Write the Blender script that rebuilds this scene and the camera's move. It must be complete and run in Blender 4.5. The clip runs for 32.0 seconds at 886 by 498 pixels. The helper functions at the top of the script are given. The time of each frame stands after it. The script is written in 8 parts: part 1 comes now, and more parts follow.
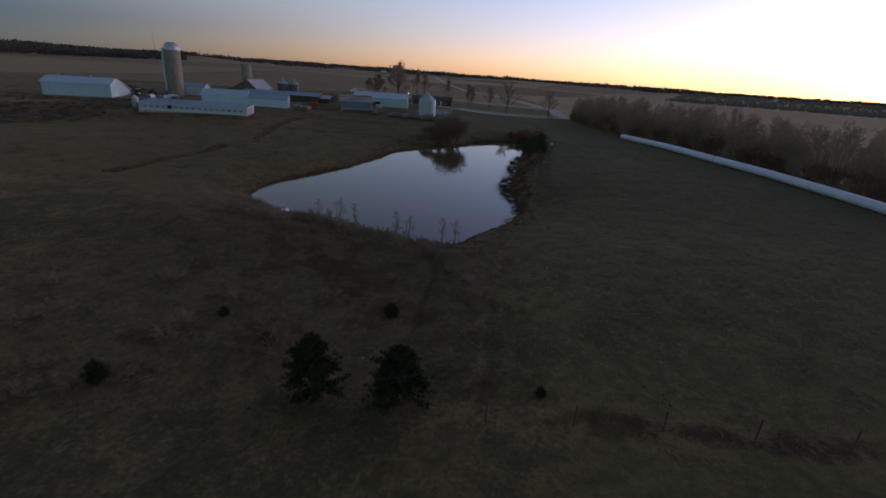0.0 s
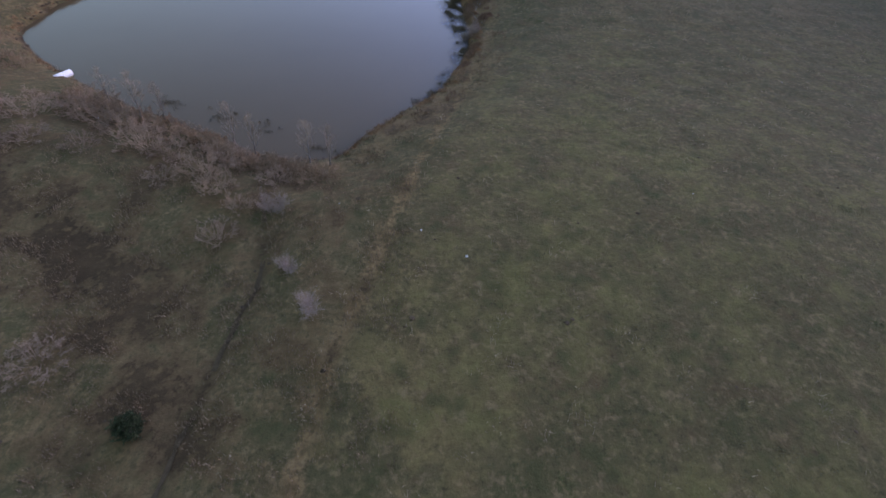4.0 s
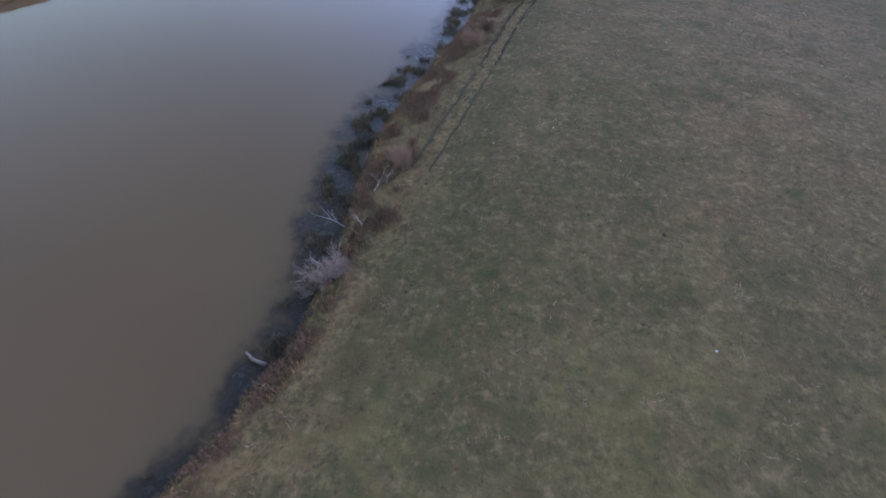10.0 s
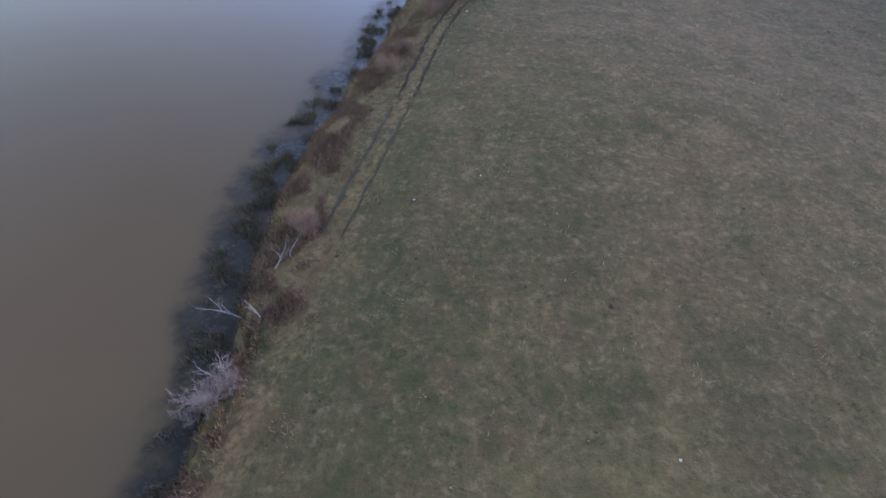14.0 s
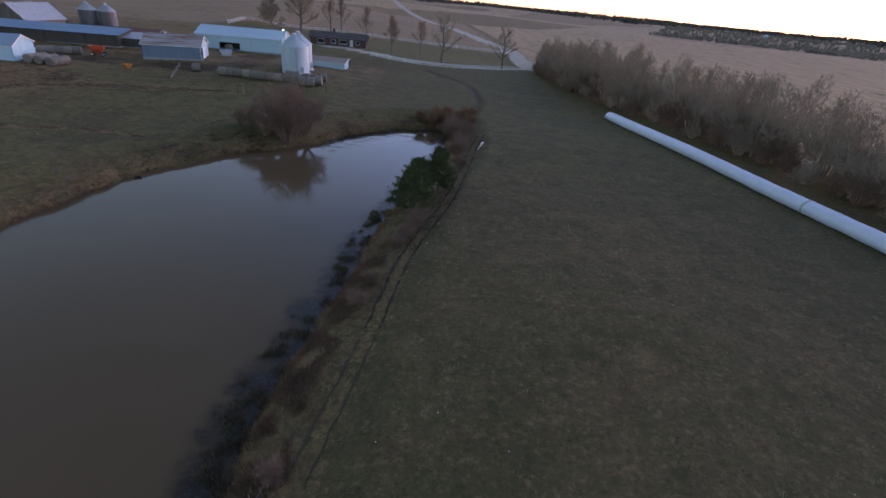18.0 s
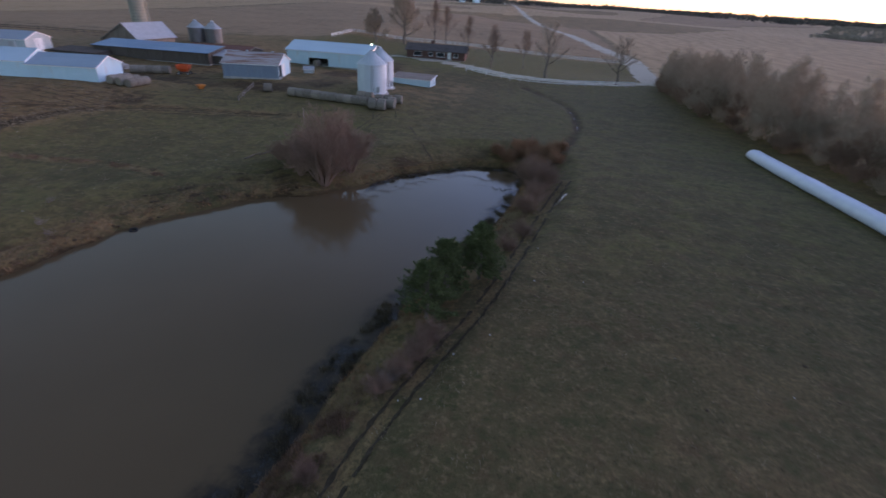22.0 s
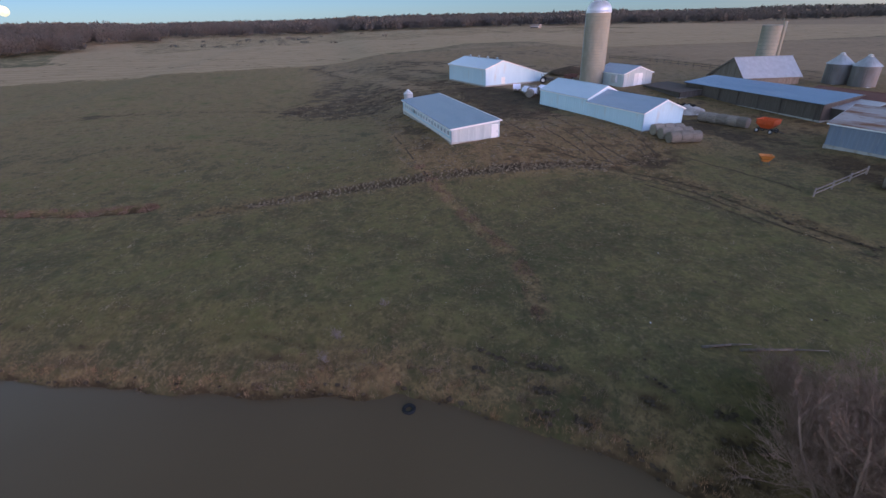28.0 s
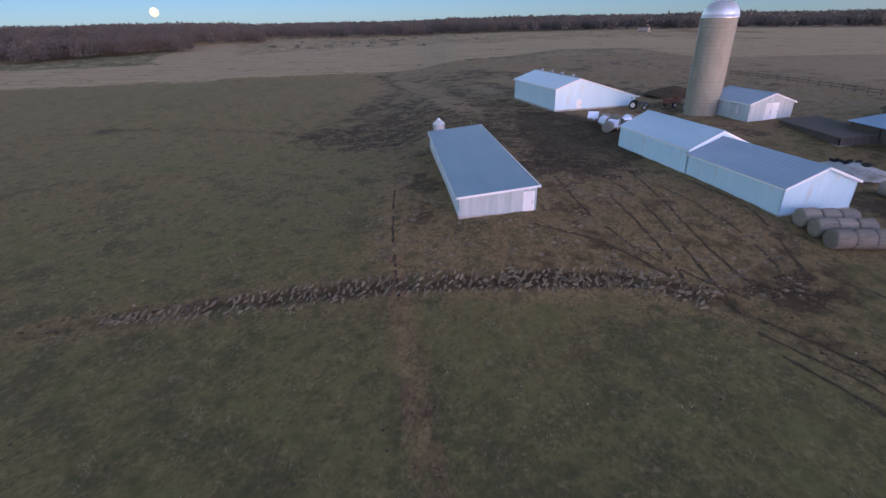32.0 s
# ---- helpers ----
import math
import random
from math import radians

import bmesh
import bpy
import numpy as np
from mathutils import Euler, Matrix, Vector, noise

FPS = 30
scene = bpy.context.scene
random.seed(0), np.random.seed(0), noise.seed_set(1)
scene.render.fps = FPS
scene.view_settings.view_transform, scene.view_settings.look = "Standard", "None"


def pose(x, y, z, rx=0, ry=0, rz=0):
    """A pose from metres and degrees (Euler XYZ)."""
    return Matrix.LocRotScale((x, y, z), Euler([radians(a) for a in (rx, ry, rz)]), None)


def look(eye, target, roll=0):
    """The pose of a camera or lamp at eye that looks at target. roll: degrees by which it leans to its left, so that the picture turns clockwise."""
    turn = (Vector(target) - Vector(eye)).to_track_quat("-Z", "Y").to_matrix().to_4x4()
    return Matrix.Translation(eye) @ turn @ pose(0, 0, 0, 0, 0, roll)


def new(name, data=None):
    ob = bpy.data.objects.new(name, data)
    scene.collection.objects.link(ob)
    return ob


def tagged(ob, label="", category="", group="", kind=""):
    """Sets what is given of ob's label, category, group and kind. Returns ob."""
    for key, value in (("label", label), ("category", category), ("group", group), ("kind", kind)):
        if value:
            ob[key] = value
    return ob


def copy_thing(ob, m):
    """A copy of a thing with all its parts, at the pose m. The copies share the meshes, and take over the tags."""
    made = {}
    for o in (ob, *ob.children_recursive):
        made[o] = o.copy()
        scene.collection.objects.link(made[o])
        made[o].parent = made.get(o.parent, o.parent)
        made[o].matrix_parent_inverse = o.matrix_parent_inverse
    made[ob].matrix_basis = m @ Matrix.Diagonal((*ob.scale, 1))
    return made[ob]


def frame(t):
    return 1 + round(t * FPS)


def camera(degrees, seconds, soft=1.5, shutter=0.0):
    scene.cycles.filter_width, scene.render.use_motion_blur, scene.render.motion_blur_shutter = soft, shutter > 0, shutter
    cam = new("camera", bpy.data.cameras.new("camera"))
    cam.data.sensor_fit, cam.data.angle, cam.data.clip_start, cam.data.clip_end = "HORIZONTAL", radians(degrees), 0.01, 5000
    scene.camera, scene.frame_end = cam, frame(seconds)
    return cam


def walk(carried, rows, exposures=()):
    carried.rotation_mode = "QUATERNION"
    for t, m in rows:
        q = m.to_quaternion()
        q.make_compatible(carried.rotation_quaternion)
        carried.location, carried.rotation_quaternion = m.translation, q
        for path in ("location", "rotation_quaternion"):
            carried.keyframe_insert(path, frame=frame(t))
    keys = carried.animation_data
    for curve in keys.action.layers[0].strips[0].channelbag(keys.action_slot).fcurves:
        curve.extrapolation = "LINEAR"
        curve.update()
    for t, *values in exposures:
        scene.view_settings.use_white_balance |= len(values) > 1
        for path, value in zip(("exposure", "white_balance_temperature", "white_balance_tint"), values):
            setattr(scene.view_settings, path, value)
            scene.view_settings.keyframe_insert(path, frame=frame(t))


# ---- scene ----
# camera: a small drone that flies in over the dam, along the pond's bank and across to the farmyard
cam = camera(86.0, 32.0, soft=1.5, shutter=0.3)
PATH = [
    (0.0, (-7.113, -27.476, 18.849), (-7.378, -8.729, 11.887), 3.94),
    (0.5, (-6.193, -23.923, 19.275), (-5.714, -5.172, 12.333), 4.12),
    (1.0, (-4.962, -20.813, 19.580), (-4.180, -1.966, 12.932), 4.14),
    (1.5, (-3.589, -18.119, 19.787), (-2.819, 1.502, 15.992), 3.95),
    (2.0, (-2.373, -15.128, 19.991), (-1.577, 4.425, 15.863), 4.01),
    (2.5, (-1.340, -12.462, 19.690), (-0.416, 5.978, 12.003), 4.39),
    (4.5, (0.156, 0.081, 20.066), (1.020, 13.544, 5.301), 5.46),
    (5.0, (1.493, 3.433, 19.992), (1.681, 16.888, 5.195), 5.35),
    (5.5, (2.751, 6.499, 20.085), (2.564, 19.926, 5.263), 5.31),
    (6.0, (3.825, 9.401, 20.057), (3.505, 22.802, 5.214), 5.37),
    (6.5, (4.700, 12.336, 19.533), (4.315, 25.728, 4.683), 5.24),
    (7.0, (5.360, 15.498, 18.734), (4.937, 28.873, 3.870), 5.33),
    (7.5, (6.012, 18.822, 17.950), (5.355, 32.160, 3.061), 5.28),
    (8.0, (6.739, 22.213, 17.552), (5.905, 35.517, 2.642), 5.04),
    (8.5, (7.539, 25.684, 16.973), (6.631, 38.977, 2.057), 5.04),
    (9.0, (8.531, 29.017, 16.622), (7.386, 42.338, 1.748), 4.81),
    (9.5, (9.364, 32.228, 16.485), (8.088, 45.541, 1.615), 4.86),
    (10.0, (10.180, 35.212, 16.435), (8.682, 48.523, 1.584), 4.74),
    (10.5, (11.013, 37.701, 16.497), (9.275, 50.980, 1.644), 4.50),
    (11.0, (11.766, 39.217, 16.428), (10.180, 52.548, 1.603), 4.94),
    (11.5, (12.371, 39.606, 16.370), (11.371, 53.002, 1.553), 5.77),
    (12.0, (12.496, 39.357, 16.147), (12.033, 52.744, 1.296), 6.51),
    (12.5, (12.066, 39.167, 15.541), (12.017, 52.520, 0.651), 7.03),
    (13.0, (11.399, 39.334, 15.038), (11.570, 52.645, 0.111), 7.14),
    (13.5, (10.896, 39.749, 15.437), (11.245, 53.043, 0.499), 7.09),
    (14.0, (10.884, 40.219, 16.481), (11.465, 53.552, 1.585), 6.84),
    (14.5, (11.138, 40.580, 17.535), (12.151, 54.271, 2.990), 6.89),
    (15.0, (11.552, 40.591, 17.999), (12.667, 56.381, 5.775), 6.15),
    (15.5, (11.797, 40.313, 18.108), (12.899, 57.834, 8.526), 5.75),
    (17.5, (11.607, 39.950, 20.494), (12.728, 57.614, 11.181), 5.50),
    (18.0, (11.430, 40.238, 20.940), (12.465, 57.906, 11.625), 5.46),
    (18.5, (11.431, 41.281, 21.276), (12.366, 58.950, 11.952), 5.31),
    (19.0, (11.592, 42.760, 21.480), (12.510, 60.430, 12.157), 5.20),
    (19.5, (12.044, 44.676, 21.575), (12.927, 62.340, 12.237), 4.80),
    (20.0, (12.811, 46.885, 21.621), (13.702, 64.550, 12.285), 4.74),
    (20.5, (13.824, 49.389, 21.752), (14.696, 67.055, 12.416), 4.59),
    (21.0, (14.711, 52.156, 21.901), (14.197, 69.817, 12.528), 4.25),
    (21.5, (15.573, 55.081, 21.828), (13.941, 72.656, 12.422), 3.92),
    (22.0, (16.521, 58.321, 21.696), (13.161, 75.637, 12.269), 3.40),
    (22.5, (17.182, 61.738, 21.533), (8.982, 77.354, 12.104), 1.91),
    (23.0, (17.460, 64.995, 21.621), (5.992, 78.423, 12.231), 0.85),
    (23.5, (16.798, 67.686, 21.314), (5.060, 80.902, 11.957), 0.66),
    (24.0, (15.746, 70.648, 21.197), (3.388, 83.302, 11.863), 0.43),
    (24.5, (14.769, 73.827, 21.426), (1.709, 85.736, 12.065), 0.16),
    (25.0, (13.965, 76.861, 21.579), (-1.416, 85.716, 12.358), -0.69),
    (25.5, (12.851, 79.612, 21.787), (-3.480, 86.650, 12.633), -0.57),
    (27.5, (2.139, 89.576, 20.186), (-15.465, 93.115, 11.378), -1.44),
    (28.0, (-0.607, 91.407, 20.122), (-18.249, 94.763, 11.319), -1.44),
    (28.5, (-3.415, 93.146, 20.124), (-21.081, 96.362, 11.319), -1.40),
    (29.0, (-6.411, 94.893, 20.331), (-24.089, 97.978, 11.501), -1.26),
    (29.5, (-9.421, 96.511, 20.419), (-27.119, 99.465, 11.584), -1.15),
    (30.0, (-12.294, 98.185, 20.437), (-30.027, 100.940, 11.608), -1.15),
    (30.5, (-15.349, 99.592, 20.498), (-33.092, 102.193, 11.642), -1.02),
    (31.0, (-18.406, 101.067, 20.514), (-36.220, 103.187, 11.673), -1.02),
    (31.5, (-21.397, 102.663, 20.617), (-39.410, 102.744, 11.925), -1.41),
    (32.0, (-24.472, 104.123, 20.580), (-42.485, 103.962, 11.890), -1.28),
]
EXPOSURES = [(0.0, 0.72, 7800, 1), (1.0, 0.72, 7900, 0), (1.5, 0.34, 8200, -3), (2.0, 0.16, 8400, -4), (2.5, 0.4, 8200, -2), (4.5, 3.25, 7450, 5), (9.0, 3.42, 7250, 8), (14.5, 3.57, 7300, 8), (15.5, 3.45, 7400, 6), (17.5, 2.12, 7300, 5), (20.0, 2.05, 7250, 5), (22.0, 2.15, 7300, 5), (23.0, 2.45, 7500, 4), (25.0, 2.55, 7500, 3), (28.0, 2.46, 7250, 4), (32.0, 2.4, 7050, 5)]
walk(cam, [(t, look(e, g, r)) for t, e, g, r in PATH], EXPOSURES)

# light: the sun has just gone down behind the hedgerow, a clear dusk sky
SUN_AZ = radians(57)
world = bpy.data.worlds.new("dusk_sky")
scene.world = world
world.use_nodes = True
wn, wl = world.node_tree.nodes, world.node_tree.links


def sky_node(elevation, dust, ozone, gain):
    sky = wn.new("ShaderNodeTexSky")
    sky.sky_type, sky.sun_disc = "NISHITA", False
    sky.sun_elevation, sky.sun_rotation = radians(elevation), SUN_AZ
    sky.altitude, sky.air_density, sky.dust_density, sky.ozone_density = 200, 1.0, dust, ozone
    mul = wn.new("ShaderNodeVectorMath")
    mul.operation = "SCALE"
    mul.inputs["Scale"].default_value = gain
    wl.new(sky.outputs["Color"], mul.inputs[0])
    return mul.outputs["Vector"]


# the afterglow on the sun's side runs over into the blue of the rest of the sky
way = wn.new("ShaderNodeTexCoord").outputs["Generated"]
dot = wn.new("ShaderNodeVectorMath")
dot.operation = "DOT_PRODUCT"
dot.inputs[1].default_value = (math.sin(SUN_AZ), math.cos(SUN_AZ), -0.35)
wl.new(way, dot.inputs[0])
turn = wn.new("ShaderNodeMapRange")
turn.interpolation_type = "SMOOTHERSTEP"
turn.inputs["From Min"].default_value, turn.inputs["From Max"].default_value = -0.5, 0.95
wl.new(dot.outputs["Value"], turn.inputs["Value"])
both = wn.new("ShaderNodeMix")
both.data_type = "RGBA"
wl.new(turn.outputs["Result"], both.inputs[0])
part_z = wn.new("ShaderNodeSeparateXYZ")
wl.new(way, part_z.inputs[0])
rise = wn.new("ShaderNodeMapRange")
rise.interpolation_type = "SMOOTHSTEP"
rise.inputs["From Min"].default_value, rise.inputs["From Max"].default_value = 0.04, 0.18
wl.new(part_z.outputs["Z"], rise.inputs["Value"])
over_head = wn.new("ShaderNodeMapRange")
over_head.interpolation_type = "SMOOTHSTEP"
over_head.inputs["From Min"].default_value, over_head.inputs["From Max"].default_value = 0.2, 0.8
wl.new(part_z.outputs["Z"], over_head.inputs["Value"])
high_up = wn.new("ShaderNodeMix")
high_up.data_type = "RGBA"
high_up.inputs[6].default_value, high_up.inputs[7].default_value = (2.9, 2.6, 2.4, 1), (1.12, 1.06, 1.02, 1)
wl.new(over_head.outputs["Result"], high_up.inputs[0])
dusk = wn.new("ShaderNodeMix")
dusk.data_type = "RGBA"
dusk.inputs[6].default_value = (0.3, 0.47, 0.9, 1)
wl.new(high_up.outputs[2], dusk.inputs[7])
wl.new(rise.outputs["Result"], dusk.inputs[0])


def tinted(colour, tint):
    m = wn.new("ShaderNodeVectorMath")
    m.operation = "MULTIPLY"
    wl.new(colour, m.inputs[0])
    if hasattr(tint, "is_linked"):
        wl.new(tint, m.inputs[1])
    else:
        m.inputs[1].default_value = tint
    return m.outputs["Vector"]


wl.new(tinted(sky_node(34, 0.1, 2.0, 0.15), dusk.outputs[2]), both.inputs[6])
glow = wn.new("ShaderNodeMix")
glow.data_type = "RGBA"
glow.inputs[6].default_value, glow.inputs[7].default_value = (1.08, 0.89, 1.62, 1), (1.05, 0.92, 1.55, 1)
wl.new(rise.outputs["Result"], glow.inputs[0])
wl.new(tinted(sky_node(8.0, 0.5, 1.2, 0.7), glow.outputs[2]), both.inputs[7])
wn["Background"].inputs["Strength"].default_value = 0.15
wl.new(both.outputs[2], wn["Background"].inputs["Color"])
sun_data = bpy.data.lights.new("sun", "SUN")
sun_data.energy, sun_data.angle, sun_data.color = 0.02, radians(25), (1.0, 0.72, 0.5)
sun = new("sun", sun_data)
sun.matrix_basis = look((math.sin(SUN_AZ) * 100, math.cos(SUN_AZ) * 100, 16), (0, 0, 0))


# materials
def nodes_of(name):
    m = bpy.data.materials.new(name)
    m.use_nodes = True
    return m, m.node_tree.nodes, m.node_tree.links, m.node_tree.nodes["Principled BSDF"]


def noise_node(n, l, vec, scale, detail=4.0, rough=0.55):
    t = n.new("ShaderNodeTexNoise")
    t.inputs["Scale"].default_value, t.inputs["Detail"].default_value, t.inputs["Roughness"].default_value = scale, detail, rough
    l.new(vec, t.inputs["Vector"])
    return t.outputs["Fac"]


def ramp(n, l, fac, lo, hi):
    r = n.new("ShaderNodeMapRange")
    r.inputs["From Min"].default_value, r.inputs["From Max"].default_value = lo, hi
    l.new(fac, r.inputs["Value"])
    return r.outputs["Result"]


def blend(n, l, fac, a, b, mode="MIX"):
    m = n.new("ShaderNodeMix")
    m.data_type, m.blend_type = "RGBA", mode
    for socket, value in ((m.inputs[0], fac), (m.inputs[6], a), (m.inputs[7], b)):
        if hasattr(value, "is_linked"):
            l.new(value, socket)
        else:
            socket.default_value = value if isinstance(value, float) else (*value, 1)
    return m.outputs[2]


def maths(n, l, op, a, b):
    m = n.new("ShaderNodeMath")
    m.operation = op
    for socket, value in zip(m.inputs, (a, b)):
        if hasattr(value, "is_linked"):
            l.new(value, socket)
        else:
            socket.default_value = value
    return m.outputs[0]


def surface(name, a, b, scale=3.0, rough=0.7, metal=0.0, bump=0.2, stretch=(1, 1, 1), stain=None, stain_scale=0.5, stain_at=(0.5, 0.75), vary=0.12, island=0.0, bump_scale=None):
    """Two tones by a coarse and a fine noise, a third one as stains, and a change from piece to piece."""
    m, n, l, bsdf = nodes_of(name)
    co = n.new("ShaderNodeTexCoord").outputs["Object"]
    mp = n.new("ShaderNodeMapping")
    mp.inputs["Scale"].default_value = stretch
    l.new(co, mp.inputs["Vector"])
    vec = mp.outputs["Vector"]
    coarse, fine = noise_node(n, l, vec, scale, 5.0), noise_node(n, l, vec, scale * 9, 3.0)
    both = maths(n, l, "ADD", maths(n, l, "MULTIPLY", coarse, 0.65), maths(n, l, "MULTIPLY", fine, 0.35))
    col = blend(n, l, ramp(n, l, both, 0.32, 0.68), a, b)
    if stain:
        spots = ramp(n, l, noise_node(n, l, vec, stain_scale, 6.0, 0.65), *stain_at)
        col = blend(n, l, spots, col, stain)
    rnd = n.new("ShaderNodeObjectInfo").outputs["Random"]
    if island:
        rnd = n.new("ShaderNodeNewGeometry").outputs["Random Per Island"]
    hsv = n.new("ShaderNodeHueSaturation")
    l.new(maths(n, l, "ADD", maths(n, l, "MULTIPLY", rnd, 2 * (island or vary)), 1 - (island or vary)), hsv.inputs["Value"])
    l.new(col, hsv.inputs["Color"])
    l.new(hsv.outputs["Color"], bsdf.inputs["Base Color"])
    l.new(ramp(n, l, coarse, 0.0, 1.0), bsdf.inputs["Roughness"])
    rr = n.new("ShaderNodeMapRange")
    rr.inputs["To Min"].default_value, rr.inputs["To Max"].default_value = max(rough - 0.12, 0.02), min(rough + 0.12, 1)
    l.new(fine, rr.inputs["Value"])
    l.new(rr.outputs["Result"], bsdf.inputs["Roughness"])
    bsdf.inputs["Metallic"].default_value = metal
    if rough >= 0.8:
        bsdf.inputs["Specular IOR Level"].default_value = 0.12
    if bump:
        bp = n.new("ShaderNodeBump")
        bp.inputs["Strength"].default_value, bp.inputs["Distance"].default_value = bump, 0.04
        l.new(noise_node(n, l, vec, bump_scale or scale * 6, 4.0), bp.inputs["Height"])
        l.new(bp.outputs["Normal"], bsdf.inputs["Normal"])
    return m


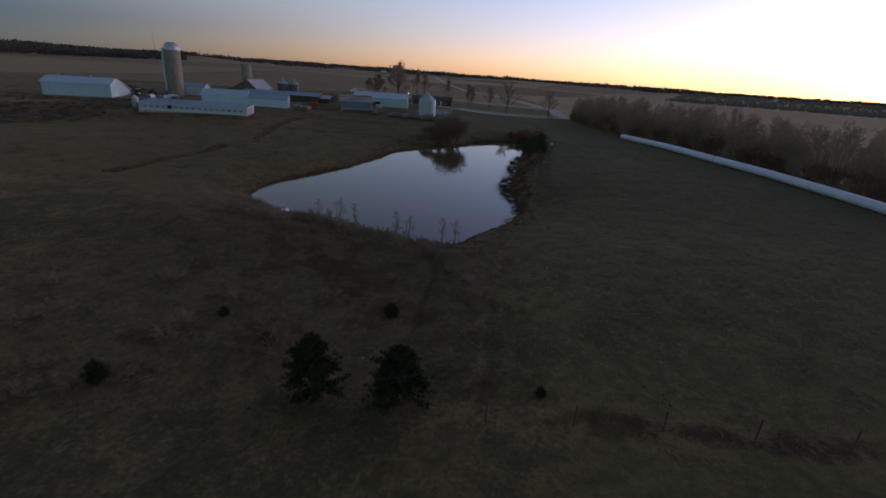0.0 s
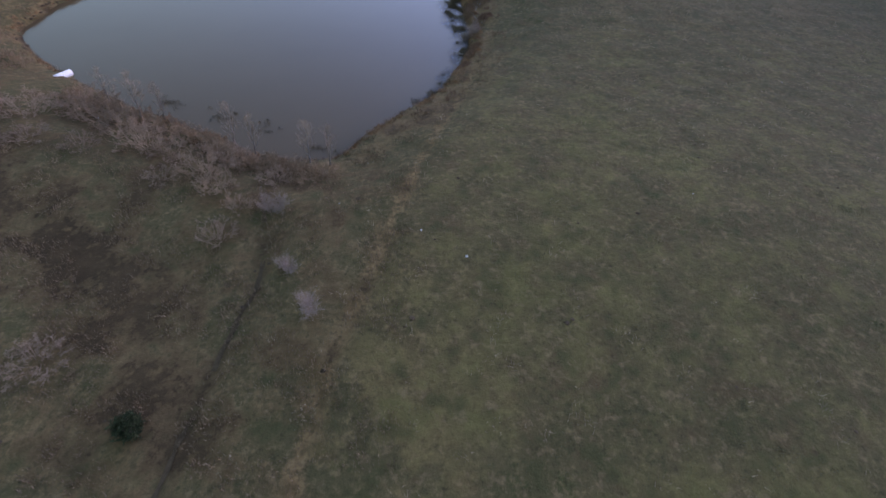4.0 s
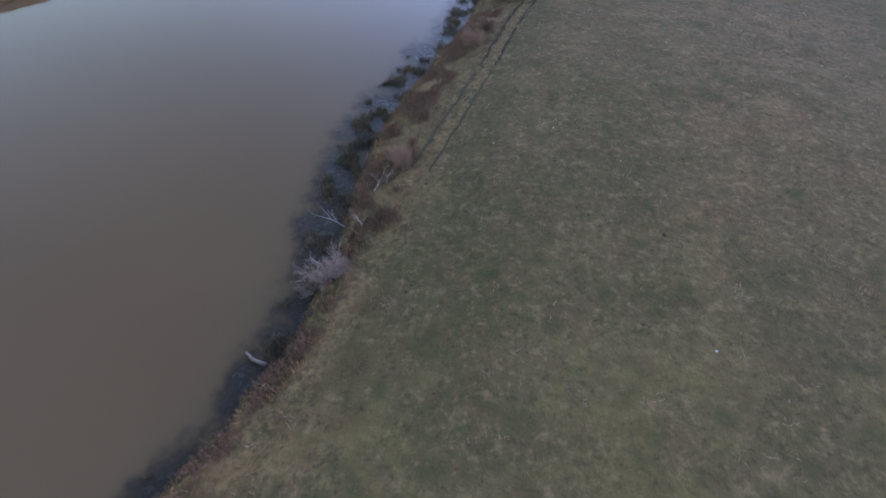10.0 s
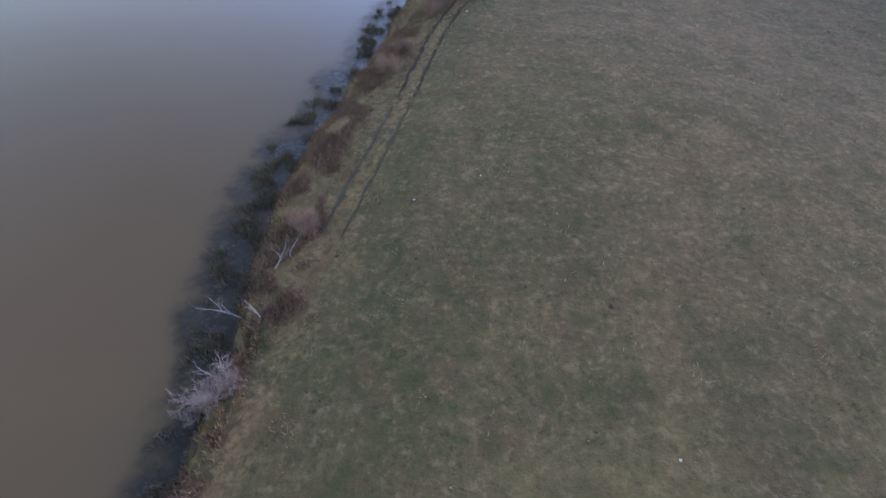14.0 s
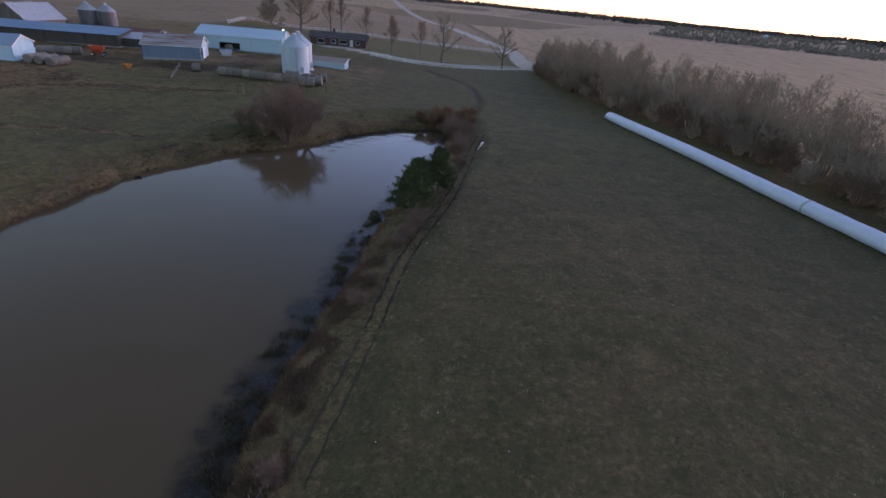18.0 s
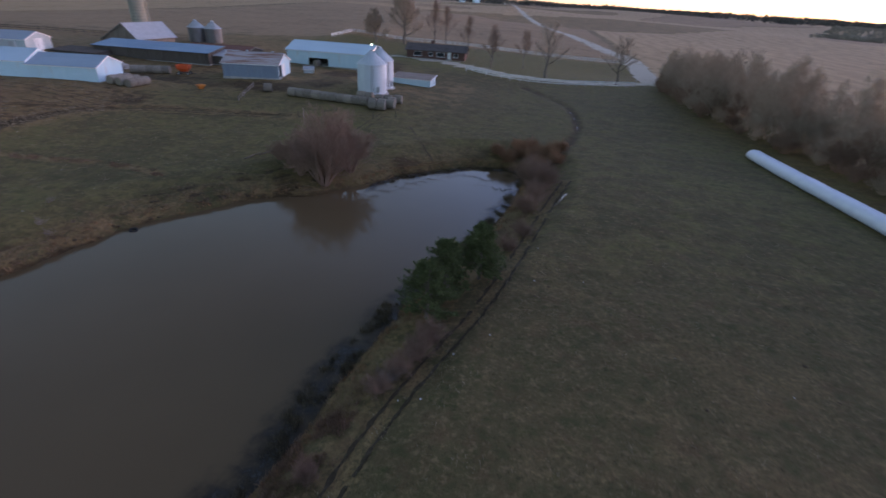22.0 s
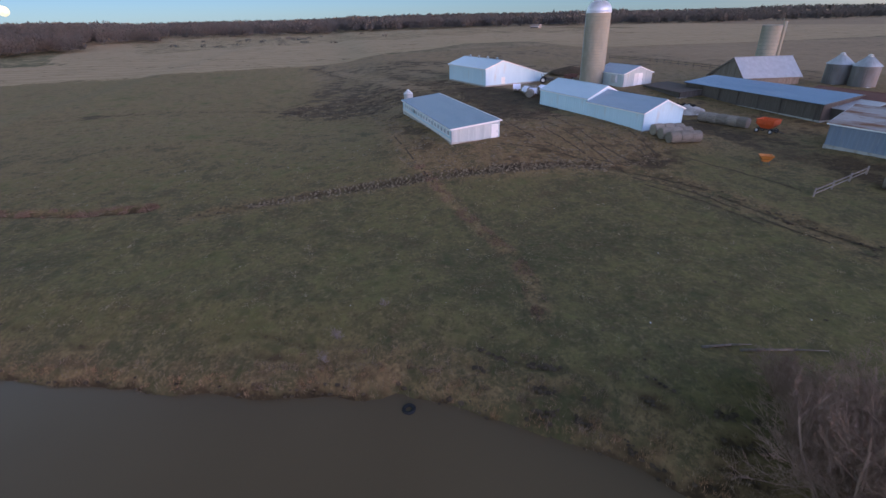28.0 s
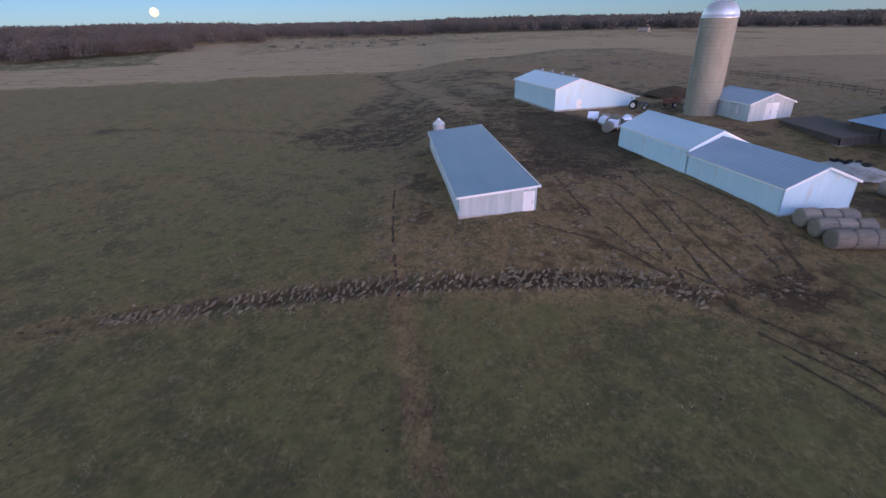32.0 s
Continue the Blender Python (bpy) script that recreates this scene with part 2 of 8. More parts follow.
M = dict(
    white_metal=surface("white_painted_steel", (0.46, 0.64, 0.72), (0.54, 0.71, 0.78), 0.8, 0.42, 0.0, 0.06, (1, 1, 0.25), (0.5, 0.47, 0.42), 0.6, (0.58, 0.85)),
    grey_roof=surface("grey_blue_steel_roof", (0.13, 0.222, 0.285), (0.178, 0.272, 0.332), 0.5, 0.45, 0.0, 0.06, (1, 0.3, 1), (0.25, 0.26, 0.28), 0.5, (0.6, 0.9)),
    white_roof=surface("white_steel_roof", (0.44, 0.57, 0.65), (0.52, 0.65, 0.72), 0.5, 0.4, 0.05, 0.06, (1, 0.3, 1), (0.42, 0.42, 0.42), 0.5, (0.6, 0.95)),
    pale_roof=surface("pale_blue_grey_steel_roof", (0.27, 0.35, 0.42), (0.34, 0.42, 0.49), 0.5, 0.42, 0.05, 0.06, (1, 0.3, 1), (0.3, 0.31, 0.33), 0.5, (0.6, 0.95)),
    galv=surface("galvanised_steel", (0.36, 0.385, 0.4), (0.5, 0.525, 0.54), 1.2, 0.45, 0.35, 0.08, (1, 1, 0.3), (0.33, 0.31, 0.29), 0.7, (0.62, 0.9)),
    galv_wall=surface("weathered_galvanised_siding", (0.36, 0.44, 0.47), (0.58, 0.64, 0.65), 1.5, 0.5, 0.25, 0.1, (1.5, 1.5, 0.12), (0.3, 0.28, 0.25), 0.9, (0.6, 0.85)),
    bin_steel=surface("bin_corrugated_steel", (0.42, 0.47, 0.52), (0.54, 0.59, 0.63), 0.7, 0.55, 0.12, 0.05, (1, 1, 0.3), (0.45, 0.45, 0.45), 0.6, (0.6, 0.95)),
    old_steel=surface("dull_old_steel", (0.12, 0.118, 0.115), (0.2, 0.195, 0.19), 1.0, 0.6, 0.2, 0.08, (1, 1, 0.3), (0.14, 0.11, 0.09), 0.7, (0.5, 0.8)),
    rust_roof=surface("rusting_steel_roof", (0.34, 0.3, 0.28), (0.46, 0.43, 0.42), 0.8, 0.65, 0.15, 0.12, (2.2, 0.3, 1), (0.22, 0.1, 0.055), 0.55, (0.42, 0.62)),
    red_rust=surface("rust_red_roof", (0.14, 0.055, 0.04), (0.2, 0.09, 0.06), 0.8, 0.75, 0.1, 0.12, (1, 0.3, 1), (0.28, 0.2, 0.17), 0.5, (0.55, 0.8)),
    blue_wall=surface("blue_grey_siding", (0.15, 0.2, 0.28), (0.22, 0.27, 0.34), 1.0, 0.55, 0.05, 0.08, (1.4, 1.4, 0.2), (0.3, 0.3, 0.31), 0.7, (0.55, 0.85)),
    blue_roof=surface("blue_grey_long_roof", (0.105, 0.21, 0.32), (0.16, 0.275, 0.39), 0.5, 0.45, 0.15, 0.08, (1, 0.3, 1), (0.36, 0.38, 0.4), 0.4, (0.55, 0.85)),
    old_wood=surface("weathered_barn_boards", (0.17, 0.14, 0.115), (0.3, 0.26, 0.22), 2.0, 0.9, 0.0, 0.3, (2.5, 2.5, 0.15), (0.08, 0.07, 0.06), 0.8, (0.5, 0.8)),
    dark_wood=surface("dark_barn_boards", (0.075, 0.064, 0.055), (0.14, 0.12, 0.102), 2.0, 0.9, 0.0, 0.3, (2.5, 2.5, 0.15)),
    concrete=surface("silo_stave_concrete", (0.27, 0.258, 0.205), (0.37, 0.348, 0.28), 1.4, 0.85, 0.0, 0.25, (1, 1, 0.35), (0.24, 0.2, 0.15), 0.5, (0.5, 0.85)),
    pad=surface("pad_concrete", (0.35, 0.34, 0.32), (0.45, 0.44, 0.41), 1.0, 0.9, 0.0, 0.3, stain=(0.16, 0.13, 0.1), stain_scale=0.6),
    dome=surface("dome_steel", (0.62, 0.63, 0.65), (0.75, 0.76, 0.78), 1.0, 0.3, 0.5, 0.05),
    steel_dark=surface("dark_steel", (0.06, 0.06, 0.06), (0.11, 0.1, 0.095), 3.0, 0.5, 0.6, 0.1),
    white_paint=surface("white_painted_boards", (0.7, 0.7, 0.69), (0.8, 0.8, 0.79), 2.0, 0.6, 0.0, 0.15, stain=(0.42, 0.38, 0.32), stain_scale=1.2, stain_at=(0.62, 0.85)),
    trim=surface("white_trim", (0.78, 0.78, 0.78), (0.82, 0.82, 0.82), 1.0, 0.45, 0.0, 0.03),
    brick=surface("red_brown_brick", (0.12, 0.07, 0.058), (0.18, 0.105, 0.088), 6.0, 0.85, 0.0, 0.3, stain=(0.12, 0.06, 0.05), stain_scale=1.5),
    shingle=surface("dark_roof_shingles", (0.105, 0.09, 0.082), (0.155, 0.132, 0.122), 3.0, 0.9, 0.0, 0.4, stain=(0.05, 0.05, 0.045), stain_scale=0.7),
    tan_roof=surface("tan_worn_roof", (0.28, 0.22, 0.18), (0.38, 0.32, 0.28), 1.0, 0.8, 0.05, 0.2, (1.5, 0.4, 1), (0.2, 0.12, 0.09), 0.6, (0.5, 0.8)),
    orange=surface("orange_paint", (0.55, 0.075, 0.02), (0.65, 0.11, 0.03), 1.5, 0.5, 0.0, 0.08, stain=(0.22, 0.06, 0.03), stain_scale=1.2, stain_at=(0.58, 0.85)),
    yellow=surface("orange_yellow_paint", (0.42, 0.14, 0.025), (0.52, 0.19, 0.04), 1.5, 0.55, 0.0, 0.08, stain=(0.2, 0.08, 0.03), stain_scale=1.2, stain_at=(0.52, 0.8)),
    tyre=surface("black_rubber", (0.02, 0.02, 0.02), (0.035, 0.035, 0.033), 6.0, 0.9, 0.0, 0.2),
    rim=surface("wheel_rim_paint", (0.45, 0.43, 0.4), (0.6, 0.58, 0.55), 3.0, 0.5, 0.1, 0.1),
    hay=surface("weathered_hay", (0.2, 0.172, 0.138), (0.31, 0.27, 0.222), 4.0, 0.95, 0.0, 0.6, (0.5, 6, 6), (0.09, 0.075, 0.06), 1.5, (0.5, 0.8), vary=0.2),
    plastic=surface("white_film_plastic", (0.72, 0.75, 0.9), (0.82, 0.84, 0.95), 1.0, 0.34, 0.0, 0.1, (1, 1, 1), (0.55, 0.56, 0.58), 0.8, (0.6, 0.9), bump_scale=3.0),
    bark=surface("grey_bark", (0.15, 0.122, 0.1), (0.25, 0.21, 0.178), 5.0, 0.95, 0.0, 0.5, (1, 1, 0.3), vary=0.2),
    # paler than the wood itself: veiling glare over the hedgerow put into the colour
    twig=surface("grey_brown_twigs", (0.35, 0.267, 0.2), (0.47, 0.368, 0.285), 1.0, 0.95, 0.0, 0.0, vary=0.2),
    rust_twig=surface("rust_brown_stalks", (0.26, 0.145, 0.085), (0.4, 0.24, 0.15), 1.0, 0.95, 0.0, 0.0, vary=0.2),
    red_twig=surface("red_brown_twigs", (0.2, 0.128, 0.093), (0.31, 0.208, 0.156), 1.0, 0.95, 0.0, 0.0, vary=0.2),
    pale_twig=surface("pale_grey_twigs", (0.23, 0.175, 0.148), (0.37, 0.295, 0.255), 1.0, 0.95, 0.0, 0.0, vary=0.2),
    pale_bark=surface("bleached_bare_wood", (0.3, 0.27, 0.25), (0.42, 0.385, 0.36), 3.0, 0.9, 0.0, 0.2),
    needles=surface("pine_needles", (0.07, 0.092, 0.036), (0.155, 0.172, 0.075), 1.5, 0.8, 0.0, 0.0, island=0.35),
    cedar=surface("dull_cedar_foliage", (0.03, 0.045, 0.022), (0.06, 0.07, 0.034), 1.5, 0.85, 0.0, 0.0, island=0.35),
    rim_twig=surface("tan_brown_twigs", (0.22, 0.15, 0.096), (0.34, 0.24, 0.155), 1.0, 0.95, 0.0, 0.0, vary=0.2),
    mauve_twig=surface("grey_mauve_twigs", (0.215, 0.152, 0.106), (0.325, 0.238, 0.174), 1.0, 0.95, 0.0, 0.0, vary=0.25),
    blades=surface("pasture_grass_blades", (0.085, 0.086, 0.044), (0.15, 0.136, 0.08), 0.5, 0.95, 0.0, 0.0, island=0.4),
    straw=surface("dead_straw_grass", (0.165, 0.112, 0.073), (0.28, 0.2, 0.132), 0.2, 0.95, 0.0, 0.0, island=0.4),
    pale_straw=surface("pale_dead_straw", (0.24, 0.18, 0.122), (0.4, 0.315, 0.22), 0.4, 0.95, 0.0, 0.0, island=0.4),
    reed=surface("dark_dead_reeds", (0.07, 0.058, 0.038), (0.18, 0.142, 0.085), 0.3, 0.95, 0.0, 0.0, island=0.45),
    # distance haze is put into the colour: greyed woods, and a paler eastern copy
    woods=surface("far_bare_woods", (0.074, 0.078, 0.074), (0.118, 0.102, 0.088), 0.035, 1.0, 0.0, 0.0, island=0.1),
    scrub=surface("far_hazed_woods", (0.27, 0.235, 0.2), (0.38, 0.33, 0.28), 0.03, 1.0, 0.0, 0.0, island=0.12),
    clod=surface("dark_mud_clods", (0.056, 0.040, 0.025), (0.108, 0.078, 0.05), 2.0, 0.95, 0.0, 0.4, island=0.3),
    tan_grass=surface("orange_tan_bank_grass", (0.25, 0.138, 0.074), (0.4, 0.245, 0.138), 0.35, 0.95, 0.0, 0.0, island=0.4),
    rust_grass=surface("red_brown_dead_weeds", (0.155, 0.096, 0.066), (0.28, 0.18, 0.124), 0.5, 0.95, 0.0, 0.0, island=0.4),
    rut=surface("wet_rut_mud", (0.042, 0.031, 0.018), (0.09, 0.068, 0.042), 3.0, 0.9, 0.0, 0.5, stain=(0.11, 0.085, 0.06), stain_scale=1.1, stain_at=(0.52, 0.7)),
    yard_rut=surface("brown_rut_mud", (0.056, 0.039, 0.021), (0.115, 0.082, 0.048), 3.5, 0.95, 0.0, 0.5),
    soft_rut=surface("worn_grass_rut", (0.062, 0.052, 0.03), (0.115, 0.094, 0.057), 3.0, 0.95, 0.0, 0.5),
    ridge=surface("trodden_straw_ridges", (0.14, 0.104, 0.065), (0.25, 0.187, 0.118), 1.2, 0.95, 0.0, 0.5, island=0.35),
    rock=surface("pale_stones", (0.42, 0.4, 0.37), (0.6, 0.58, 0.55), 3.0, 0.9, 0.0, 0.3, island=0.25),
)


def glass_material():
    m, n, l, bsdf = nodes_of("window_glass")
    bsdf.inputs["Base Color"].default_value = (0.03, 0.035, 0.04, 1)
    bsdf.inputs["Roughness"].default_value = 0.06
    bsdf.inputs["IOR"].default_value = 1.5
    return m


def water_material():
    """Murky brown pond water: a smooth surface over silt that hides the bottom."""
    m, n, l, bsdf = nodes_of("murky_pond_water")
    co = n.new("ShaderNodeTexCoord").outputs["Object"]
    silt = ramp(n, l, noise_node(n, l, co, 0.05, 3.0), 0.3, 0.7)
    l.new(blend(n, l, silt, (0.112, 0.077, 0.041), (0.128, 0.09, 0.049)), bsdf.inputs["Base Color"])
    bsdf.inputs["Roughness"].default_value = 0.045
    bsdf.inputs["IOR"].default_value = 1.33
    bp = n.new("ShaderNodeBump")
    bp.inputs["Strength"].default_value, bp.inputs["Distance"].default_value = 0.05, 0.02
    l.new(noise_node(n, l, co, 2.2, 2.0), bp.inputs["Height"])
    l.new(bp.outputs["Normal"], bsdf.inputs["Normal"])
    return m


def lamp_material():
    m, n, l, bsdf = nodes_of("yard_lamp_glow")
    bsdf.inputs["Base Color"].default_value = (0.8, 0.85, 0.8, 1)
    bsdf.inputs["Emission Color"].default_value = (0.75, 1.0, 0.85, 1)
    bsdf.inputs["Emission Strength"].default_value = 1.6
    return m


def moon_material():
    m, n, l, bsdf = nodes_of("moon_face")
    co = n.new("ShaderNodeTexCoord").outputs["Object"]
    l.new(blend(n, l, ramp(n, l, noise_node(n, l, co, 0.06, 3.0), 0.4, 0.6), (1.0, 0.92, 0.76), (0.8, 0.7, 0.55)), bsdf.inputs["Emission Color"])
    bsdf.inputs["Base Color"].default_value = (0.2, 0.2, 0.2, 1)
    bsdf.inputs["Emission Strength"].default_value = 0.22
    return m


M["film_pane"] = surface("cloudy_window_film", (0.2, 0.26, 0.31), (0.34, 0.4, 0.44), 1.2, 0.35, 0.0, 0.05)
def weed_material():
    m, n, l, bsdf = nodes_of("dark_water_weed")
    co = n.new("ShaderNodeTexCoord").outputs["Object"]
    fine = noise_node(n, l, co, 4.5, 5.0, 0.7)
    l.new(blend(n, l, ramp(n, l, fine, 0.35, 0.65), (0.016, 0.016, 0.016), (0.06, 0.052, 0.042)), bsdf.inputs["Base Color"])
    bsdf.inputs["Roughness"].default_value = 0.35
    bsdf.inputs["Specular IOR Level"].default_value = 0.3
    thick = n.new("ShaderNodeAttribute")
    thick.attribute_name = "mat_thickness"
    l.new(maths(n, l, "MULTIPLY", thick.outputs["Fac"], ramp(n, l, fine, 0.15, 0.55)), bsdf.inputs["Alpha"])
    bp = n.new("ShaderNodeBump")
    bp.inputs["Strength"].default_value, bp.inputs["Distance"].default_value = 0.3, 0.03
    l.new(fine, bp.inputs["Height"])
    l.new(bp.outputs["Normal"], bsdf.inputs["Normal"])
    return m


M["weed"] = weed_material()
M["glass"], M["water"], M["lamp"], M["moon"] = glass_material(), water_material(), lamp_material(), moon_material()


def ground_material():
    """Pasture, dry grass, mud, stubble, lawn and gravel, told apart by what grows or lies where."""
    m, n, l, bsdf = nodes_of("farm_ground")
    co = n.new("ShaderNodeTexCoord").outputs["Object"]
    one, two = n.new("ShaderNodeVertexColor"), n.new("ShaderNodeVertexColor")
    one.layer_name, two.layer_name = "cover", "crop"
    a, b = n.new("ShaderNodeSeparateColor"), n.new("ShaderNodeSeparateColor")
    l.new(one.outputs["Color"], a.inputs["Color"])
    l.new(two.outputs["Color"], b.inputs["Color"])
    big, mid, small, tiny = noise_node(n, l, co, 0.045, 4.0), noise_node(n, l, co, 0.35, 5.0, 0.6), noise_node(n, l, co, 3.4, 6.0, 0.72), noise_node(n, l, co, 13.0, 3.0, 0.6)
    tuft = noise_node(n, l, co, 1.1, 6.0, 0.68)
    wide = noise_node(n, l, co, 0.13, 5.0, 0.62)
    patch = maths(n, l, "ADD", maths(n, l, "MULTIPLY", big, 0.35), maths(n, l, "MULTIPLY", mid, 0.65))
    grass = blend(n, l, ramp(n, l, patch, 0.36, 0.64), (0.094, 0.088, 0.050), (0.138, 0.113, 0.074))
    grass = blend(n, l, maths(n, l, "MULTIPLY", ramp(n, l, wide, 0.5, 0.72), 0.6), grass, (0.135, 0.100, 0.066))
    grass = blend(n, l, maths(n, l, "MULTIPLY", ramp(n, l, tuft, 0.54, 0.66), ramp(n, l, wide, 0.6, 0.42)), grass, (0.070, 0.079, 0.038))
    grass = blend(n, l, maths(n, l, "MULTIPLY", ramp(n, l, small, 0.53, 0.70), 0.6), grass, (0.220, 0.175, 0.115))
    grass = blend(n, l, maths(n, l, "MULTIPLY", ramp(n, l, small, 0.46, 0.31), 0.55), grass, (0.05, 0.044, 0.027))
    grass = blend(n, l, maths(n, l, "MULTIPLY", ramp(n, l, noise_node(n, l, co, 0.6, 5.0, 0.65), 0.5, 0.68), 0.55), grass, (0.118, 0.078, 0.054))
    dots, flecks = n.new("ShaderNodeTexVoronoi"), n.new("ShaderNodeTexVoronoi")
    dots.inputs["Scale"].default_value, flecks.inputs["Scale"].default_value = 4.2, 2.1
    l.new(co, dots.inputs["Vector"])
    l.new(co, flecks.inputs["Vector"])
    print_here = maths(n, l, "MULTIPLY", ramp(n, l, dots.outputs["Distance"], 0.3, 0.12), ramp(n, l, tuft, 0.62, 0.46))
    grass = blend(n, l, maths(n, l, "MULTIPLY", print_here, 0.08), grass, (0.032, 0.027, 0.018))
    straw_here = maths(n, l, "MULTIPLY", ramp(n, l, flecks.outputs["Distance"], 0.24, 0.06), ramp(n, l, tuft, 0.48, 0.6))
    grass = blend(n, l, maths(n, l, "MULTIPLY", straw_here, 0.3), grass, (0.30, 0.245, 0.165))
    drift = noise_node(n, l, co, 1.9, 5.0, 0.6)
    grass = blend(n, l, maths(n, l, "MULTIPLY", ramp(n, l, drift, 0.55, 0.68), 0.6), grass, (0.185, 0.14, 0.1))
    grass = blend(n, l, maths(n, l, "MULTIPLY", ramp(n, l, drift, 0.44, 0.3), 0.6), grass, (0.062, 0.066, 0.036))
    dry = blend(n, l, ramp(n, l, small, 0.38, 0.64), (0.185, 0.125, 0.079), (0.39, 0.268, 0.172))
    dry = blend(n, l, ramp(n, l, tuft, 0.55, 0.68), dry, (0.112, 0.090, 0.048))
    mud = blend(n, l, ramp(n, l, mid, 0.38, 0.66), (0.03, 0.021, 0.014), (0.088, 0.062, 0.042))
    mud = blend(n, l, ramp(n, l, tuft, 0.575, 0.69), mud, (0.165, 0.118, 0.074))
    rows = n.new("ShaderNodeTexWave")
    rows.inputs["Scale"].default_value, rows.inputs["Distortion"].default_value, rows.inputs["Detail"].default_value = 0.028, 9.0, 4.0
    l.new(co, rows.inputs["Vector"])
    stub = blend(n, l, ramp(n, l, maths(n, l, "ADD", maths(n, l, "MULTIPLY", rows.outputs["Fac"], 0.3), maths(n, l, "MULTIPLY", patch, 0.7)), 0.3, 0.72), (0.315, 0.235, 0.18), (0.43, 0.325, 0.25))
    lawn = blend(n, l, ramp(n, l, tuft, 0.35, 0.65), (0.094, 0.1, 0.044), (0.168, 0.153, 0.079))
    lawn = blend(n, l, maths(n, l, "MULTIPLY", ramp(n, l, drift, 0.54, 0.68), 0.5), lawn, (0.175, 0.142, 0.096))
    stone = blend(n, l, ramp(n, l, small, 0.3, 0.7), (0.37, 0.375, 0.43), (0.53, 0.535, 0.6))
    tilled = blend(n, l, ramp(n, l, patch, 0.35, 0.65), (0.225, 0.165, 0.132), (0.32, 0.238, 0.19))

    def over(under, cover, mask, lo=0.38, hi=0.62):
        ragged = maths(n, l, "ADD", mask, maths(n, l, "MULTIPLY", maths(n, l, "SUBTRACT", mid, 0.5), 2.6))
        ragged = maths(n, l, "ADD", ragged, maths(n, l, "MULTIPLY", maths(n, l, "SUBTRACT", small, 0.5), 1.4))
        ragged = maths(n, l, "ADD", ragged, maths(n, l, "MULTIPLY", maths(n, l, "SUBTRACT", tuft, 0.5), 1.6))
        ragged = maths(n, l, "ADD", ragged, maths(n, l, "MULTIPLY", maths(n, l, "SUBTRACT", wide, 0.5), 1.8))
        ragged = maths(n, l, "ADD", ragged, maths(n, l, "MULTIPLY", maths(n, l, "SUBTRACT", big, 0.5), 1.3))
        return blend(n, l, maths(n, l, "MULTIPLY", ramp(n, l, ragged, lo, hi), ramp(n, l, mask, 0.0, 0.12)), under, cover)

    col = over(grass, dry, a.outputs["Green"], 0.0, 1.0)
    col = over(col, lawn, a.outputs["Blue"], 0.0, 0.9)
    col = blend(n, l, maths(n, l, "MULTIPLY", ramp(n, l, small, 0.54, 0.72), 0.38), col, (0.26, 0.2, 0.13))
    col = blend(n, l, maths(n, l, "MULTIPLY", ramp(n, l, small, 0.46, 0.3), 0.28), col, (0.045, 0.04, 0.024))
    clump = noise_node(n, l, co, 0.85, 4.0, 0.62)
    col = blend(n, l, maths(n, l, "MULTIPLY", ramp(n, l, clump, 0.55, 0.66), 0.6), col, (0.062, 0.07, 0.035))
    col = blend(n, l, maths(n, l, "MULTIPLY", ramp(n, l, drift, 0.58, 0.7), 0.4), col, (0.25, 0.2, 0.14))
    col = over(col, stub, b.outputs["Red"])
    col = over(col, tilled, b.outputs["Blue"], 0.1, 0.75)
    col = over(col, mud, a.outputs["Red"], 0.25, 0.8)
    col = over(col, stone, b.outputs["Green"])
    l.new(blend(n, l, 1.0, col, (0.97, 0.88, 0.63), "MULTIPLY"), bsdf.inputs["Base Color"])
    bsdf.inputs["Roughness"].default_value = 0.95
    bsdf.inputs["Specular IOR Level"].default_value = 0.2
    bp, bq = n.new("ShaderNodeBump"), n.new("ShaderNodeBump")
    bp.inputs["Strength"].default_value, bp.inputs["Distance"].default_value = 0.5, 0.09
    bq.inputs["Strength"].default_value, bq.inputs["Distance"].default_value = 0.5, 0.05
    l.new(maths(n, l, "ADD", small, maths(n, l, "MULTIPLY", tuft, 1.5)), bp.inputs["Height"])
    l.new(tiny, bq.inputs["Height"])
    l.new(bp.outputs["Normal"], bq.inputs["Normal"])
    l.new(bq.outputs["Normal"], bsdf.inputs["Normal"])
    return m


M["ground"] = ground_material()


